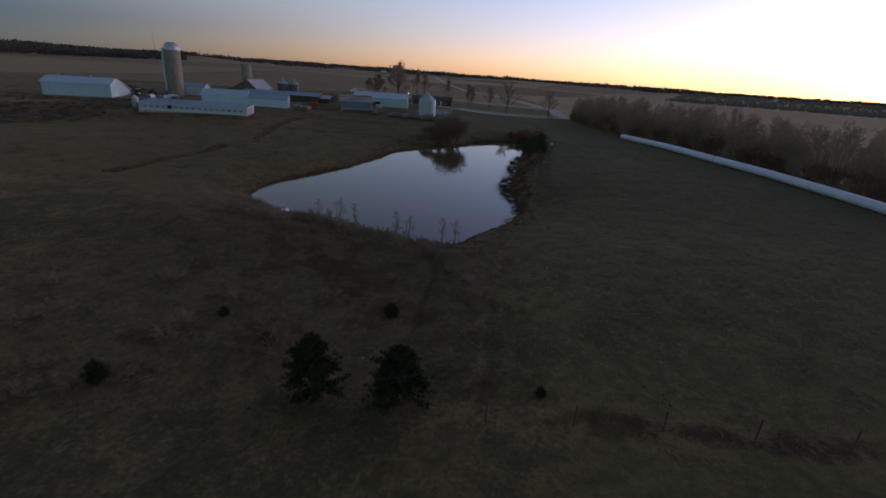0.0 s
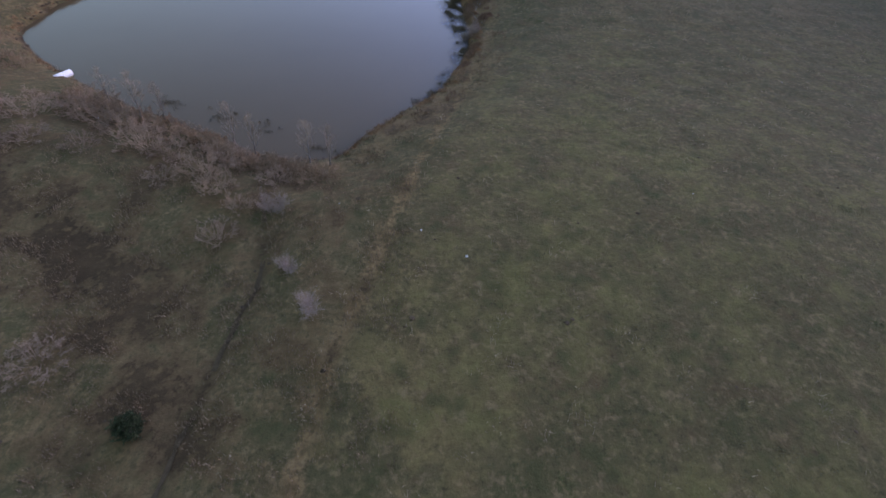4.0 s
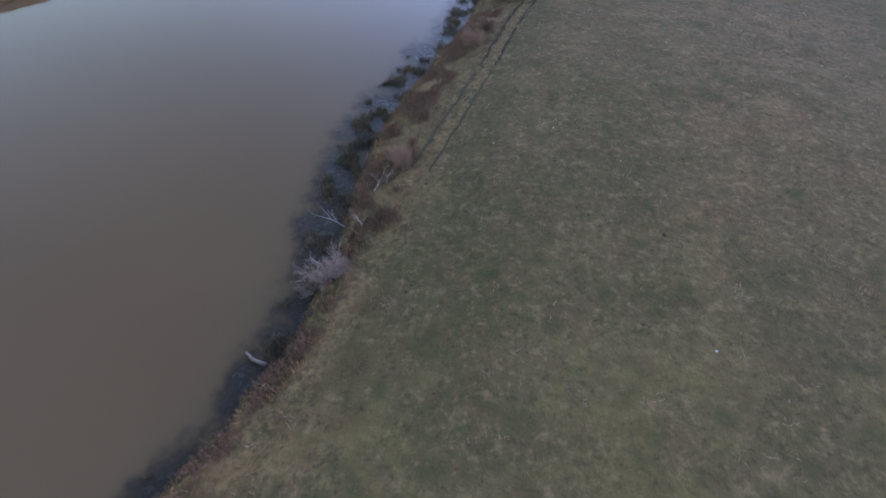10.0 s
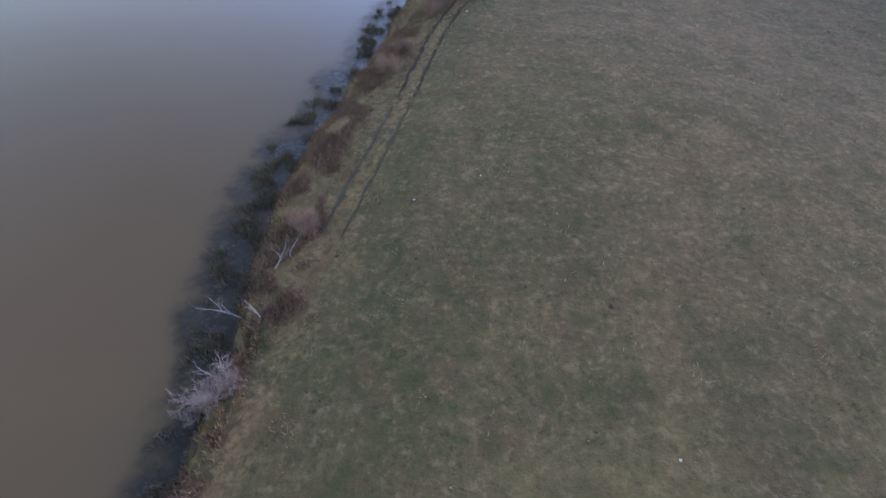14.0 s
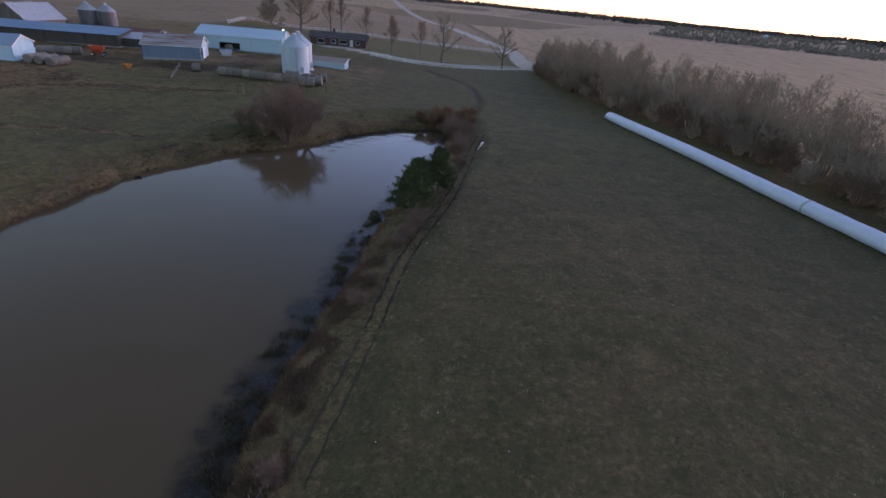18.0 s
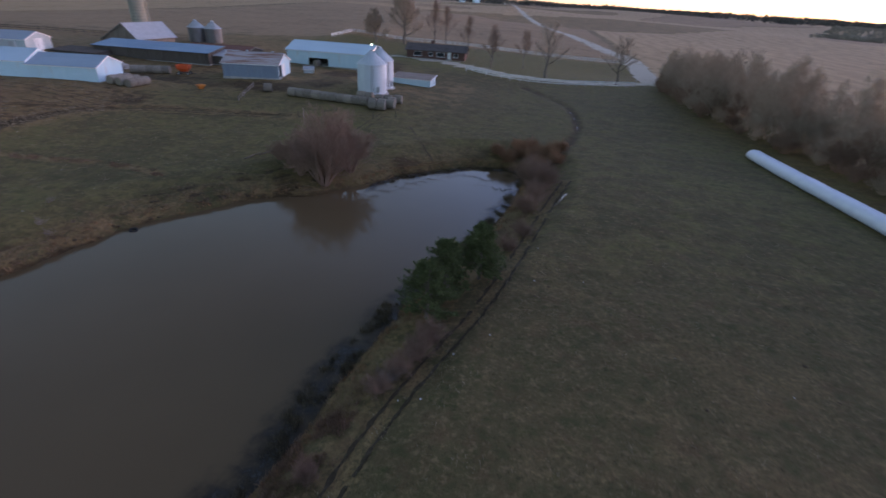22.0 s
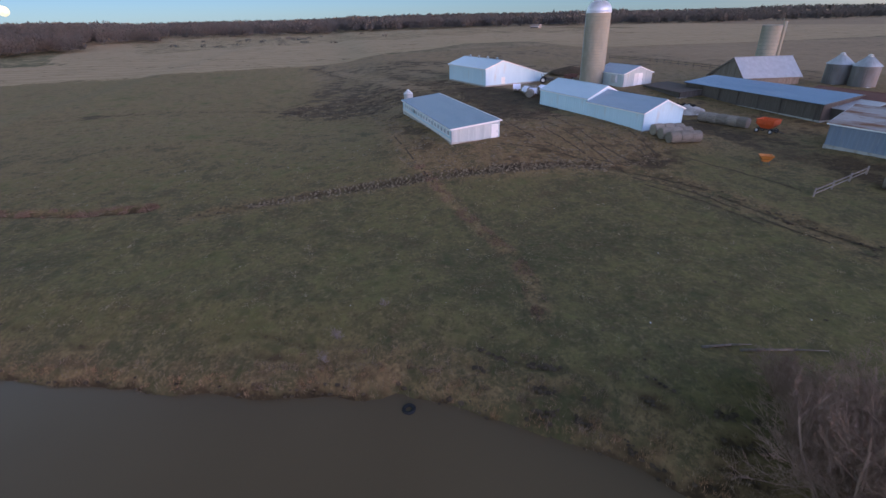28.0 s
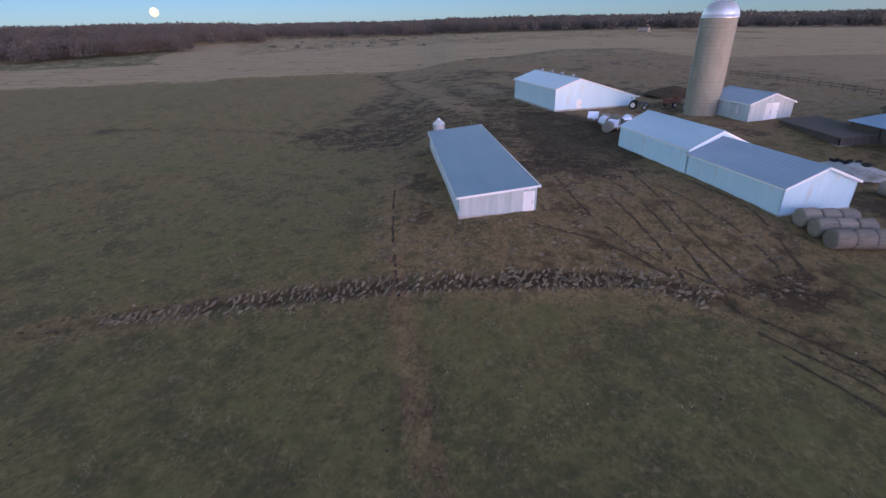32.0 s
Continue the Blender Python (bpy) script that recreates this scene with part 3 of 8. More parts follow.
# ---- shapes ----
class Form:
    """Collects the faces of one part."""

    def __init__(self):
        self.v, self.f = [], []

    def add(self, verts, faces):
        k = len(self.v)
        self.v.extend(tuple(p) for p in verts)
        self.f.extend(tuple(k + i for i in face) for face in faces)
        return self

    def hexa(self, p):
        return self.add(p, [(3, 2, 1, 0), (4, 5, 6, 7), (0, 1, 5, 4), (1, 2, 6, 5), (2, 3, 7, 6), (3, 0, 4, 7)])

    def box(self, x0, x1, y0, y1, z0, z1):
        return self.hexa([(x0, y0, z0), (x1, y0, z0), (x1, y1, z0), (x0, y1, z0), (x0, y0, z1), (x1, y0, z1), (x1, y1, z1), (x0, y1, z1)])

    def beam(self, a, b, w, h):
        """A board from a to b, w wide (level) and h high."""
        a, b = Vector(a), Vector(b)
        side = (b - a).cross(Vector((0, 0, 1)))
        side = (side.normalized() if side.length > 1e-4 else Vector((1, 0, 0))) * (w / 2)
        up = side.cross(b - a).normalized() * (h / 2)
        return self.hexa([a - side - up, a + side - up, a + side + up, a - side + up, b - side - up, b + side - up, b + side + up, b - side + up])

    def slab(self, low, thick):
        """A plate over four corners, thick upwards along its own normal."""
        low = [Vector(p) for p in low]
        up = (low[1] - low[0]).cross(low[3] - low[0]).normalized() * thick
        return self.hexa(low + [p + up for p in low])

    def prism(self, poly, along):
        """A flat outline pushed along a vector."""
        n = len(poly)
        poly = [Vector(p) for p in poly]
        far = [p + Vector(along) for p in poly]
        return self.add(poly + far, [tuple(range(n)), tuple(range(2 * n - 1, n - 1, -1))] + [(i, i + n, (i + 1) % n + n, (i + 1) % n) for i in range(n)])

    def tube(self, a, b, ra, rb, n=6, caps=True):
        a, b = Vector(a), Vector(b)
        d = (b - a).normalized()
        s = d.cross(Vector((0, 0, 1)) if abs(d.z) < 0.9 else Vector((1, 0, 0))).normalized()
        t = d.cross(s)
        ring = [math.tau * i / n for i in range(n)]
        vs = [a + (s * math.cos(k) + t * math.sin(k)) * ra for k in ring] + [b + (s * math.cos(k) + t * math.sin(k)) * rb for k in ring]
        fs = [(i, i + n, (i + 1) % n + n, (i + 1) % n) for i in range(n)]
        if caps:
            fs += [tuple(range(n)), tuple(range(2 * n - 1, n - 1, -1))]
        return self.add(vs, fs)

    def lathe(self, profile, n=24, at=(0, 0), close=False):
        vs, fs = [], []
        for r, z in profile:
            vs += [(at[0] + r * math.cos(math.tau * i / n), at[1] + r * math.sin(math.tau * i / n), z) for i in range(n)]
        for k in range(len(profile) - 1):
            fs += [(k * n + i, k * n + (i + 1) % n, (k + 1) * n + (i + 1) % n, (k + 1) * n + i) for i in range(n)]
        if close:
            fs += [tuple(range(n - 1, -1, -1)), tuple(range((len(profile) - 1) * n, len(profile) * n))]
        return self.add(vs, fs)

    def mesh(self, name, material, smooth=False):
        me = bpy.data.meshes.new(name)
        me.from_pydata(self.v, [], self.f)
        me.materials.append(material)
        if smooth:
            me.polygons.foreach_set("use_smooth", [True] * len(me.polygons))
        me.update()
        return me


def part(name, form, material, parent, label="", smooth=False):
    ob = new(name, form.mesh(name, material, smooth))
    ob.parent = parent
    return tagged(ob, label)


def thing(name, m, label, category, group="", kind=""):
    ob = new(name)
    ob.empty_display_size = 0.2
    ob.matrix_basis = m
    return tagged(ob, label, category, group, kind)


def at(x, y, z=None, yaw=0.0):
    return pose(x, y, float(height(x, y)) if z is None else z, 0, 0, yaw)


# ---- the lie of the land ----
WATER = -0.4
SHORE = [(-7, 24.4), (-5, 27), (-2.3, 31), (1, 36), (2.7, 41), (3.7, 46.5), (3.4, 52), (3.2, 58), (4.2, 65.5), (5.7, 73), (7, 82), (8.5, 90), (11, 99), (13.2, 107), (14.6, 116), (14.8, 125.2), (9, 125.6), (4.5, 123.4), (-0.5, 118.8), (-4, 114), (-7, 110), (-9.5, 107), (-13, 105.3), (-17, 101.5), (-20, 97.2), (-22.4, 93), (-23.4, 88.5), (-25, 82.5), (-26.6, 77), (-28.8, 70), (-31, 65), (-33.5, 60), (-37, 53), (-38.6, 45), (-37.5, 40.5), (-31, 34.5), (-24, 30.2), (-19, 27.8), (-14.5, 25.8), (-11, 24)]


def rounded(points, steps, closed):
    """A smooth line through the given points."""
    p = np.array(points, float)
    n = len(p)
    out = []
    for i in range(n if closed else n - 1):
        q = [p[(i + k) % n] if closed else p[min(max(i + k, 0), n - 1)] for k in (-1, 0, 1, 2)]
        for s in range(steps):
            u = s / steps
            out.append(0.5 * (2 * q[1] + (q[2] - q[0]) * u + (2 * q[0] - 5 * q[1] + 4 * q[2] - q[3]) * u * u + (3 * q[1] - q[0] - 3 * q[2] + q[3]) * u**3))
    if not closed:
        out.append(p[-1])
    return np.array(out)


def ragged_shore():
    line = rounded(SHORE, 9, True)
    step = np.roll(line, -1, 0) - np.roll(line, 1, 0)
    out = np.stack([step[:, 1], -step[:, 0]], 1) / np.linalg.norm(step, axis=1)[:, None]
    wob = np.array([noise.noise((x * 0.35, y * 0.35, 3.0)) * 0.55 + noise.noise((x * 1.3, y * 1.3, 8.0)) * 0.28 for x, y in line])
    return line + out * wob[:, None]


BANK = ragged_shore()


def to_line(x, y, line, closed=False):
    """Distance of points to a line."""
    a = np.asarray(line, float)
    b = np.roll(a, -1, 0) if closed else a[1:]
    a = a if closed else a[:-1]
    x, y = np.asarray(x, float), np.asarray(y, float)
    best = np.full(x.shape, 1e9)
    for (ax, ay), (bx, by) in zip(a, b):
        dx, dy = bx - ax, by - ay
        u = np.clip(((x - ax) * dx + (y - ay) * dy) / (dx * dx + dy * dy + 1e-9), 0, 1)
        best = np.minimum(best, (x - ax - u * dx) ** 2 + (y - ay - u * dy) ** 2)
    return np.sqrt(best)


def within(x, y, line):
    x, y = np.asarray(x, float), np.asarray(y, float)
    inside = np.zeros(x.shape, bool)
    b = np.roll(line, -1, 0)
    for (ax, ay), (bx, by) in zip(line, b):
        hit = ((ay > y) != (by > y)) & (x < (bx - ax) * (y - ay) / (by - ay + 1e-12) + ax)
        inside ^= hit
    return inside


def to_shore(x, y):
    """Distance to the water's edge, negative over the water; exact only near the pond."""
    x, y = np.asarray(x, float), np.asarray(y, float)
    d = np.full(x.shape, 60.0)
    near = (x > -60) & (x < 40) & (y > 0) & (y < 150)
    if near.any():
        xs, ys = x[near], y[near]
        d[near] = to_line(xs, ys, BANK, True) * np.where(within(xs, ys, BANK), -1, 1)
    return d


def soft(v):
    return 1 / (1 + np.exp(-np.clip(v, -40, 40)))


KNOLLS = [(-73, 151, -1.77), (-41.4, 155.8, 1.31), (38, 231, -1.03), (-62.9, 133, 0.98), (23, 59, 0.98), (7.5, 39.3, -0.79), (-11, 174, -0.74), (51, 237, -0.66), (19.2, 22.9, 0.61), (-85, 57, 0.57), (48.6, 140.6, -0.51), (16.4, 43.7, -0.45), (-18.8, 156, 0.48), (11.6, 23.8, 0.44), (-64, 84.4, 0.4), (-43, 103.8, -0.46), (-63, 100, 0.46), (-128, 143.6, -0.35)]


def height(x, y, shore=None):
    x, y = np.asarray(x, float), np.asarray(y, float)
    z = 1.75 + 2.84 * soft((-x - 60) / 6) * soft((y - 100) / 4) + 0.82 * soft((x - 16) / 6) * soft((130 - y) / 20)
    z = z + 1.39 * soft((y - 150) / 8) * soft((5 - x) / 12) + 0.73 * soft((22 - y) / 5)
    z = z - 1.7 * soft((-9 - x) / 3) * soft((17 - y) / 2.5)
    for kx, ky, a in KNOLLS:
        z = z + a * np.exp(-((x - kx) ** 2 + (y - ky) ** 2) / 400.0)
    far = np.hypot(x + 30, y - 90)
    roll = 3.5 * np.sin(x / 190 + 0.6) * np.sin(y / 230 + 1.1) + 2.5 * np.sin(x / 83 + y / 131)
    z = z + roll * soft((far - 330) / 50) * (1 - 0.75 * soft((-x - 250) / 20) * soft((1000 - far) / 30)) + 1.5 * soft((far - 900) / 150)
    aside = 0.342 * (x + 30) - 0.94 * (y - 90)
    z = z + 9.0 * soft((far - 545) / 25) * soft((aside - 25) / 20) * soft((-x - 250) / 30)
    z = z + 4.0 * soft((far - 1030) / 40) * soft((-x - 550) / 80)
    d = to_shore(x, y) if shore is None else shore
    bank = WATER + 0.42 * np.clip(d / 0.5, 0, 1) + (z - WATER - 0.42) * np.clip(d / 7.0, 0, 1) ** 0.75
    bed = WATER + np.maximum(0.45 * d, -1.6)
    return np.where(d > 0, np.where(d < 7, bank, z), bed)


# lines that are trodden, driven or worn into the ground
HOOF_TRAIL = rounded([(-51, 74), (-53, 84), (-55, 94), (-55.7, 101), (-55.5, 110), (-54.5, 119), (-48, 126.5), (-40, 129.5), (-34, 131), (-26, 132.5)], 5, False)
SIDE_TRAIL = rounded([(-78, 98.2), (-63.6, 99.3), (-51.5, 101), (-43, 102.5), (-34, 104), (-26, 103)], 5, False)
BANK_TRACK = rounded([(-4.8, -6), (-4.1, 6), (-2.9, 11.4), (-1.9, 16.2), (-0.7, 21.5), (1.2, 29), (5.2, 45), (6, 52), (7, 56.5), (8.7, 65), (10.5, 75.5), (14.6, 89), (18.6, 110), (20.5, 118)], 6, False)
RUTS = [BANK_TRACK[BANK_TRACK[:, 1] > 44] + np.array(off) for off in ((-0.5, 0.14), (0.5, -0.14))]
DAM_TRACK = rounded([(-9.8, -4), (-8.7, 7.8), (-8.2, 11.1), (-8.4, 13.2), (-9.0, 15.8), (-9.4, 17.2)], 5, False)
MUD_LANES = [rounded(p, 4, False) for p in ([(-107, 92), (-130, 105), (-150, 99.5), (-184, 89), (-218, 78.6)], [(-130, 105), (-146, 122), (-176, 107.4)], [(-88, 128), (-82, 140), (-66, 147), (-50, 147)])]
MUD_YARD = np.array([(-117, 77), (-125, 92), (-131, 104), (-136, 120), (-112, 124), (-97, 124), (-88, 130), (-76, 127), (-73, 121), (-78, 116.5), (-88, 113), (-104, 102), (-95, 96.5), (-108, 79)], float)
DARK_YARD = np.array([(-118, 118), (-115, 126), (-97, 132), (-82, 128.5), (-75, 121), (-78, 115.5), (-88, 115.5), (-104, 116)], float)
WEST_MUD = np.array([(-176, 104), (-178, 88), (-150, 83), (-131, 81), (-108, 98), (-120, 104), (-127, 116), (-150, 112)], float)
TROD = np.array([(-96, 96), (-60, 98), (-55, 108), (-53, 122), (-51, 129), (-60, 136), (-74, 131), (-90, 116)], float)
STRIP = rounded([(-117, 28), (-122, 46), (-118, 66), (-113, 80)], 4, False)
YARD_LANE = rounded([(-64, 147), (-48, 146), (-34, 150), (-30, 160), (-33, 172), (-27, 186), (-30, 205)], 5, False)
DRY_BANK = rounded([(-104, 10), (-109.3, 24.7), (-116.3, 42.1), (-117, 65), (-121.4, 79.3), (-125, 90)], 5, False)
WEST_EDGE = rounded([(-216, -60), (-221.8, -37.6), (-226, -10.9), (-223, 34.1), (-226, 54.7), (-224.6, 73.7), (-197.3, 130.7)], 5, False)
PALE_LANE = rounded([(-191.1, 90.2), (-162.3, 99), (-139.4, 104), (-120.3, 109)], 5, False)
GREEN_FIELD = np.array([(-258, -150), (-286, -125), (-305, -69), (-318, -58), (-338, -77), (-478, -132), (-462, -202)], float)
DITCH = rounded([(-58.4, 41.7), (-56.8, 55), (-55, 62), (-54.6, 69)], 5, False)
STREAM = rounded([(10, 185), (18.6, 170), (21.7, 160), (22.5, 146), (20.9, 136), (19.2, 129), (17, 123)], 5, False)
DRIVE = rounded([(-33, 219), (-21, 217.5), (-6.5, 208.5), (5, 202), (17, 200.5), (30, 206), (40, 214), (47, 222)], 5, False)
ROAD = rounded([(52, 217), (48, 222), (46.5, 283), (39, 319), (24, 429), (5, 559), (-75, 1145), (-180, 1900)], 6, False)


BARE_YARD = np.array([(-96, 97), (-122, 88), (-150, 84), (-230, 78), (-246, 110), (-291, 167), (-291, 205), (-62, 205), (-52, 150), (-58, 137), (-72, 131), (-88, 116)], float)
FENCE_LINE = rounded([(-9, -7.0), (6, -7.8), (16, -8.6), (40, -9.4)], 4, False)


def worn(x, y, line, half, fade):
    return np.clip((half + fade - to_line(x, y, line)) / fade, 0, 1)


def terrace(x, y, d):
    """Crests (to 1) and treads (to -1) of the low steps trodden along the far bank."""
    out = np.full(np.shape(x), 1.0)
    here = (d > 0) & (d < 6.5) & (x < -7)
    out[here] = [math.sin(4.6 * q + 4.5 * noise.noise((a * 0.22, b * 0.22, 4.0)) + 1.2) * min(1.0, max(0.0, 0.72 + 1.7 * noise.noise((a * 0.3, b * 0.3, 9.0)))) * min(1.0, max(0.5, (b - 92) / 8)) for a, b, q in zip(x[here], y[here], d[here])]
    return out


def covers(x, y, d):
    """How much mud (with the painted shade under the dam brush), dry grass, lawn; stubble, gravel, tilled soil covers
    each place.
    """
    east, north = x, y
    near = (np.abs(x + 52) < 196) & (np.abs(y - 80) < 220)
    mud, dry, lawn, stone = (np.zeros(x.shape) for _ in range(4))
    nx, ny = x[near], y[near]
    mm = np.zeros(nx.shape)
    for lane in MUD_LANES:
        mm = np.maximum(mm, worn(nx, ny, lane, 1.0, 5.0) * 0.55)
    inside = to_line(nx, ny, MUD_YARD, True) * np.where(within(nx, ny, MUD_YARD), 1, -1)
    mm = np.maximum(mm, np.clip(0.42 + inside / 14, 0, 0.7))
    mm = np.maximum(mm, worn(nx, ny, STRIP, 0.5, 3.0) * 0.42)
    mm = np.maximum(mm, 0.75 * np.exp(-((nx + 53.5) ** 2 + (ny - 128) ** 2) / 12.0))
    mm = np.maximum(mm, 0.24 * np.clip(0.5 + (to_line(nx, ny, TROD, True) * np.where(within(nx, ny, TROD), 1, -1)) / 6, 0, 1))
    mm = np.maximum(mm, worn(nx, ny, HOOF_TRAIL, 0.5, 1.2) * np.clip((-46 - nx) / 8, 0.35, 1) * np.clip((ny - 70) / 22, 0.4, 1) * 0.85)
    mm = np.maximum(mm, worn(nx, ny, YARD_LANE, 2.0, 3.0) * 0.62)
    mm = np.maximum(mm, worn(nx, ny, BANK_TRACK, 0.1, 0.5) * np.where(ny < 40, 0.42, 0.2))
    mm = np.maximum(mm, worn(nx, ny, DAM_TRACK, 0.1, 0.5) * 0.6)
    mm = np.maximum(mm, worn(nx, ny, DITCH, 0.3, 1.0) * 0.7)
    mm = np.maximum(mm, worn(nx, ny, STREAM, 0.3, 1.2) * 0.7)
    mm = np.maximum(mm, 0.55 * (np.abs(d[near]) < 0.25))
    mm = np.maximum(mm, np.where(d[near] < 0, 1.0, 0))
    mm = np.maximum(mm, 0.5 * np.clip(1 - ((nx + 190) / 32) ** 2 - ((ny - 113) / 17) ** 2, 0, 1))
    for yard, most, slope in ((DARK_YARD, 0.8, 5.0), (WEST_MUD, 0.36, 16.0)):
        deep = to_line(nx, ny, yard, True) * np.where(within(nx, ny, yard), 1, -1)
        mm = np.maximum(mm, np.clip(most + deep / slope, 0, most + 0.15))
    open_yard = to_line(nx, ny, BARE_YARD, True) * np.where(within(nx, ny, BARE_YARD), 1, -1)
    mm = np.maximum(mm, np.clip(0.14 + open_yard / 60, 0, 0.24))
    steps = d[near]
    mm = np.maximum(mm, 0.85 * np.clip(-terrace(nx, ny, steps), 0, 1) * np.clip((5.5 - steps) / 2.0, 0, 1) * (nx < -7) * soft((ny - 70) / 6) * (steps > 0))
    mm = np.maximum(mm, 0.36 * np.exp(-((nx + 11.5) ** 2 + (ny - 111) ** 2) / 40.0))
    mm = np.maximum(mm, worn(nx, ny, FENCE_LINE, 0.2, 1.0) * 0.4)
    mm = np.maximum(mm, 0.3 * np.clip((5.0 - d[near]) / 2.0, 0, 1) * (nx > -8) * (d[near] > 0) * np.where((ny > 41) & (ny < 51), 0.4, 1.0))
    mm = np.maximum(mm, 0.3 * soft((np.interp(ny, BANK_TRACK[:, 1], BANK_TRACK[:, 0]) - nx) / 0.6) * soft((34 - ny) / 5) * soft((nx + 38) / 4) * soft((ny + 10) / 4))
    # shade under the dam brush, put in as a darker mud cover
    mm = np.maximum(mm, 0.46 * np.clip((8.5 - steps) / 4, 0, 1) * (steps > 0) * soft((34 - ny) / 4) * soft((-6 - nx) / 3) * soft((nx + 40) / 4))
    mm = mm * (1 - 0.85 * worn(nx, ny, PALE_LANE, 1.8, 2.5))
    mud[near] = mm
    dd = np.maximum(worn(nx, ny, SIDE_TRAIL, 0.35, 1.0) * np.where(nx < -50, 1.0, 0.7), np.where(ny < 40, worn(nx, ny, BANK_TRACK, 0.1, 0.5), worn(nx, ny, BANK_TRACK, 0.25, 0.7) * 0.5))
    dd = np.maximum(dd, np.where(nx < 0, 0.14 + 0.5 * soft((-nx - 60) / 6), 0.03))
    dd = np.maximum(dd, worn(nx, ny, DITCH, 1.0, 5.0) * 0.7)
    dd = np.maximum(dd, worn(nx, ny, HOOF_TRAIL, 1.2, 3.0) * 0.5)
    dd = np.maximum(dd, np.where(nx < -7, 0.5, 0.5) * np.clip((np.where((nx < -7) & (ny < 88), 2.0, np.where((nx > -7) & (ny > 41) & (ny < 52), 1.7, 5.0)) - d[near]) / 2.4, 0, 1))
    dd = np.maximum(dd, np.clip(0.8 + (to_line(nx, ny, TROD, True) * np.where(within(nx, ny, TROD), 1, -1)) / 8, 0, 0.8))
    dd = np.maximum(dd, np.clip(0.85 + inside / 14, 0, 0.85))
    dd = np.maximum(dd, worn(nx, ny, STRIP, 3.5, 9.0) * 0.8)
    dd = np.maximum(dd, worn(nx, ny, YARD_LANE, 4.0, 8.0) * 0.5)
    dd = np.maximum(dd, 0.3 * soft((18 - ny) / 4) * soft((-1 - nx) / 2))
    dd = np.maximum(dd, 0.47 * soft((-nx - 62) / 4) * soft((ny - 128) / 5))
    dd = np.maximum(dd, 0.85 * soft((-nx - 86) / 8) + 0.25 * soft((-nx - 150) / 12) * soft((ny - 60) / 10))
    dd = np.maximum(dd, np.clip(0.7 + open_yard / 16, 0, 0.7))
    dd = np.maximum(dd, worn(nx, ny, FENCE_LINE, 0.6, 1.6) * 0.8)
    dd = np.maximum(dd, worn(nx, ny, DRY_BANK, 1.5, 6.0) * 0.68)
    dd = np.maximum(dd, worn(nx, ny, WEST_EDGE, 0.8, 2.5) * 0.85)
    dd = np.maximum(dd, worn(nx, ny, PALE_LANE, 1.5, 3.0) * 0.95)
    dry[near] = dd
    to_track = np.interp(ny, BANK_TRACK[:, 1], BANK_TRACK[:, 0])
    lawn[near] = soft((y[near] - 196) / 3) * soft((46 - nx) / 3) * soft((nx + 68) / 4) * 0.95
    lawn = np.where((y > 262 + 0.05 * x) | (y < 160), 0, lawn)
    lawn[near] = np.maximum(lawn[near], 0.36 * soft((-nx - 6) / 3) * soft((nx + 84) / 5) * soft((ny - 40) / 4) * soft((142 - ny) / 6) + 0.4 * soft((nx - 9) / 3) * soft((ny - 105) / 8) + 0.3 * soft((nx + 34) / 4) * soft((9 - nx) / 3) * soft((ny - 118) / 5) * soft((143 - ny) / 5) * soft((196 - ny) / 4))
    lawn[near] = np.maximum(lawn[near], 0.27 * soft((nx - to_track) / 1.0) * soft((40 - ny) / 5))
    lawn[near] = np.maximum(lawn[near], 0.27 * soft((-80 - nx) / 6) * soft((nx + 222) / 8) * soft((112 - ny) / 8))
    trod = to_line(nx, ny, TROD, True) * np.where(within(nx, ny, TROD), 1, -1)
    lawn[near] *= (1 - 0.85 * np.clip(0.5 + trod / 5, 0, 1)) * (1 - 0.85 * np.clip(0.5 + np.maximum(inside, open_yard) / 8, 0, 1))
    lawn[near] *= (1 - 0.8 * worn(nx, ny, SIDE_TRAIL, 0.4, 1.0)) * (1 - 0.8 * worn(nx, ny, HOOF_TRAIL, 1.2, 2.0)) * np.where(nx < -7, np.clip((d[near] - 1.5) / 3, 0, 1), 1)
    stone[near] = worn(nx, ny, DRIVE, 2.2, 1.0)
    stone = np.maximum(stone, worn(x, y, ROAD, 3.2, 1.2))
    west = np.interp(y, [-400, -200, -32, 24, 80, 110, 167, 400], [-130, -165, -215, -223, -232, -246, -291, -320])
    stub = soft((west - x) / 2.0)
    stub = np.maximum(stub, soft((x - 88) / 4) * 0.8)
    edge = np.interp(x, [-400, -291, -155, -114, -72, -66, 5, 44], [150, 168, 193, 196, 232, 270, 266, 262])
    green = within(x, y, GREEN_FIELD) * 1.0
    lawn = np.maximum(lawn, 0.42 * green)
    tilled = soft((y - edge) / 2.0) * soft((44 - x) / 1.5) * soft((x + 215) / 4)
    stub = np.maximum(stub, soft((-213 - x) / 3) * soft((y - edge) / 2))
    bare = to_line(x, y, BARE_YARD, True) * np.where(within(x, y, BARE_YARD), 1, -1)
    tilled = np.maximum(tilled, np.clip(0.3 + bare / 20, 0, 0.55) * soft((-92 - x) / 8))
    stub = np.maximum(stub, soft((y - 232) / 2) * soft((x - 50) / 1.5))
    far = np.hypot(x + 30, y - 90)
    band = np.sin(x / 140 + 1.7 * np.sin(y / 310)) * np.sin(y / 170 + 0.4)
    tilled = np.where(far > 520, np.where((band > 0.25) & ((x > -250) | (y > 500)), 1.0, 0.0), tilled)
    stub = stub * (1 - 0.72 * green)
    stub = np.where(far > 520, np.where(((band <= 0.25) | (x < -250)) & (band > -0.45), 1.0, 0.0), np.where(tilled > 0.5, 0, stub))
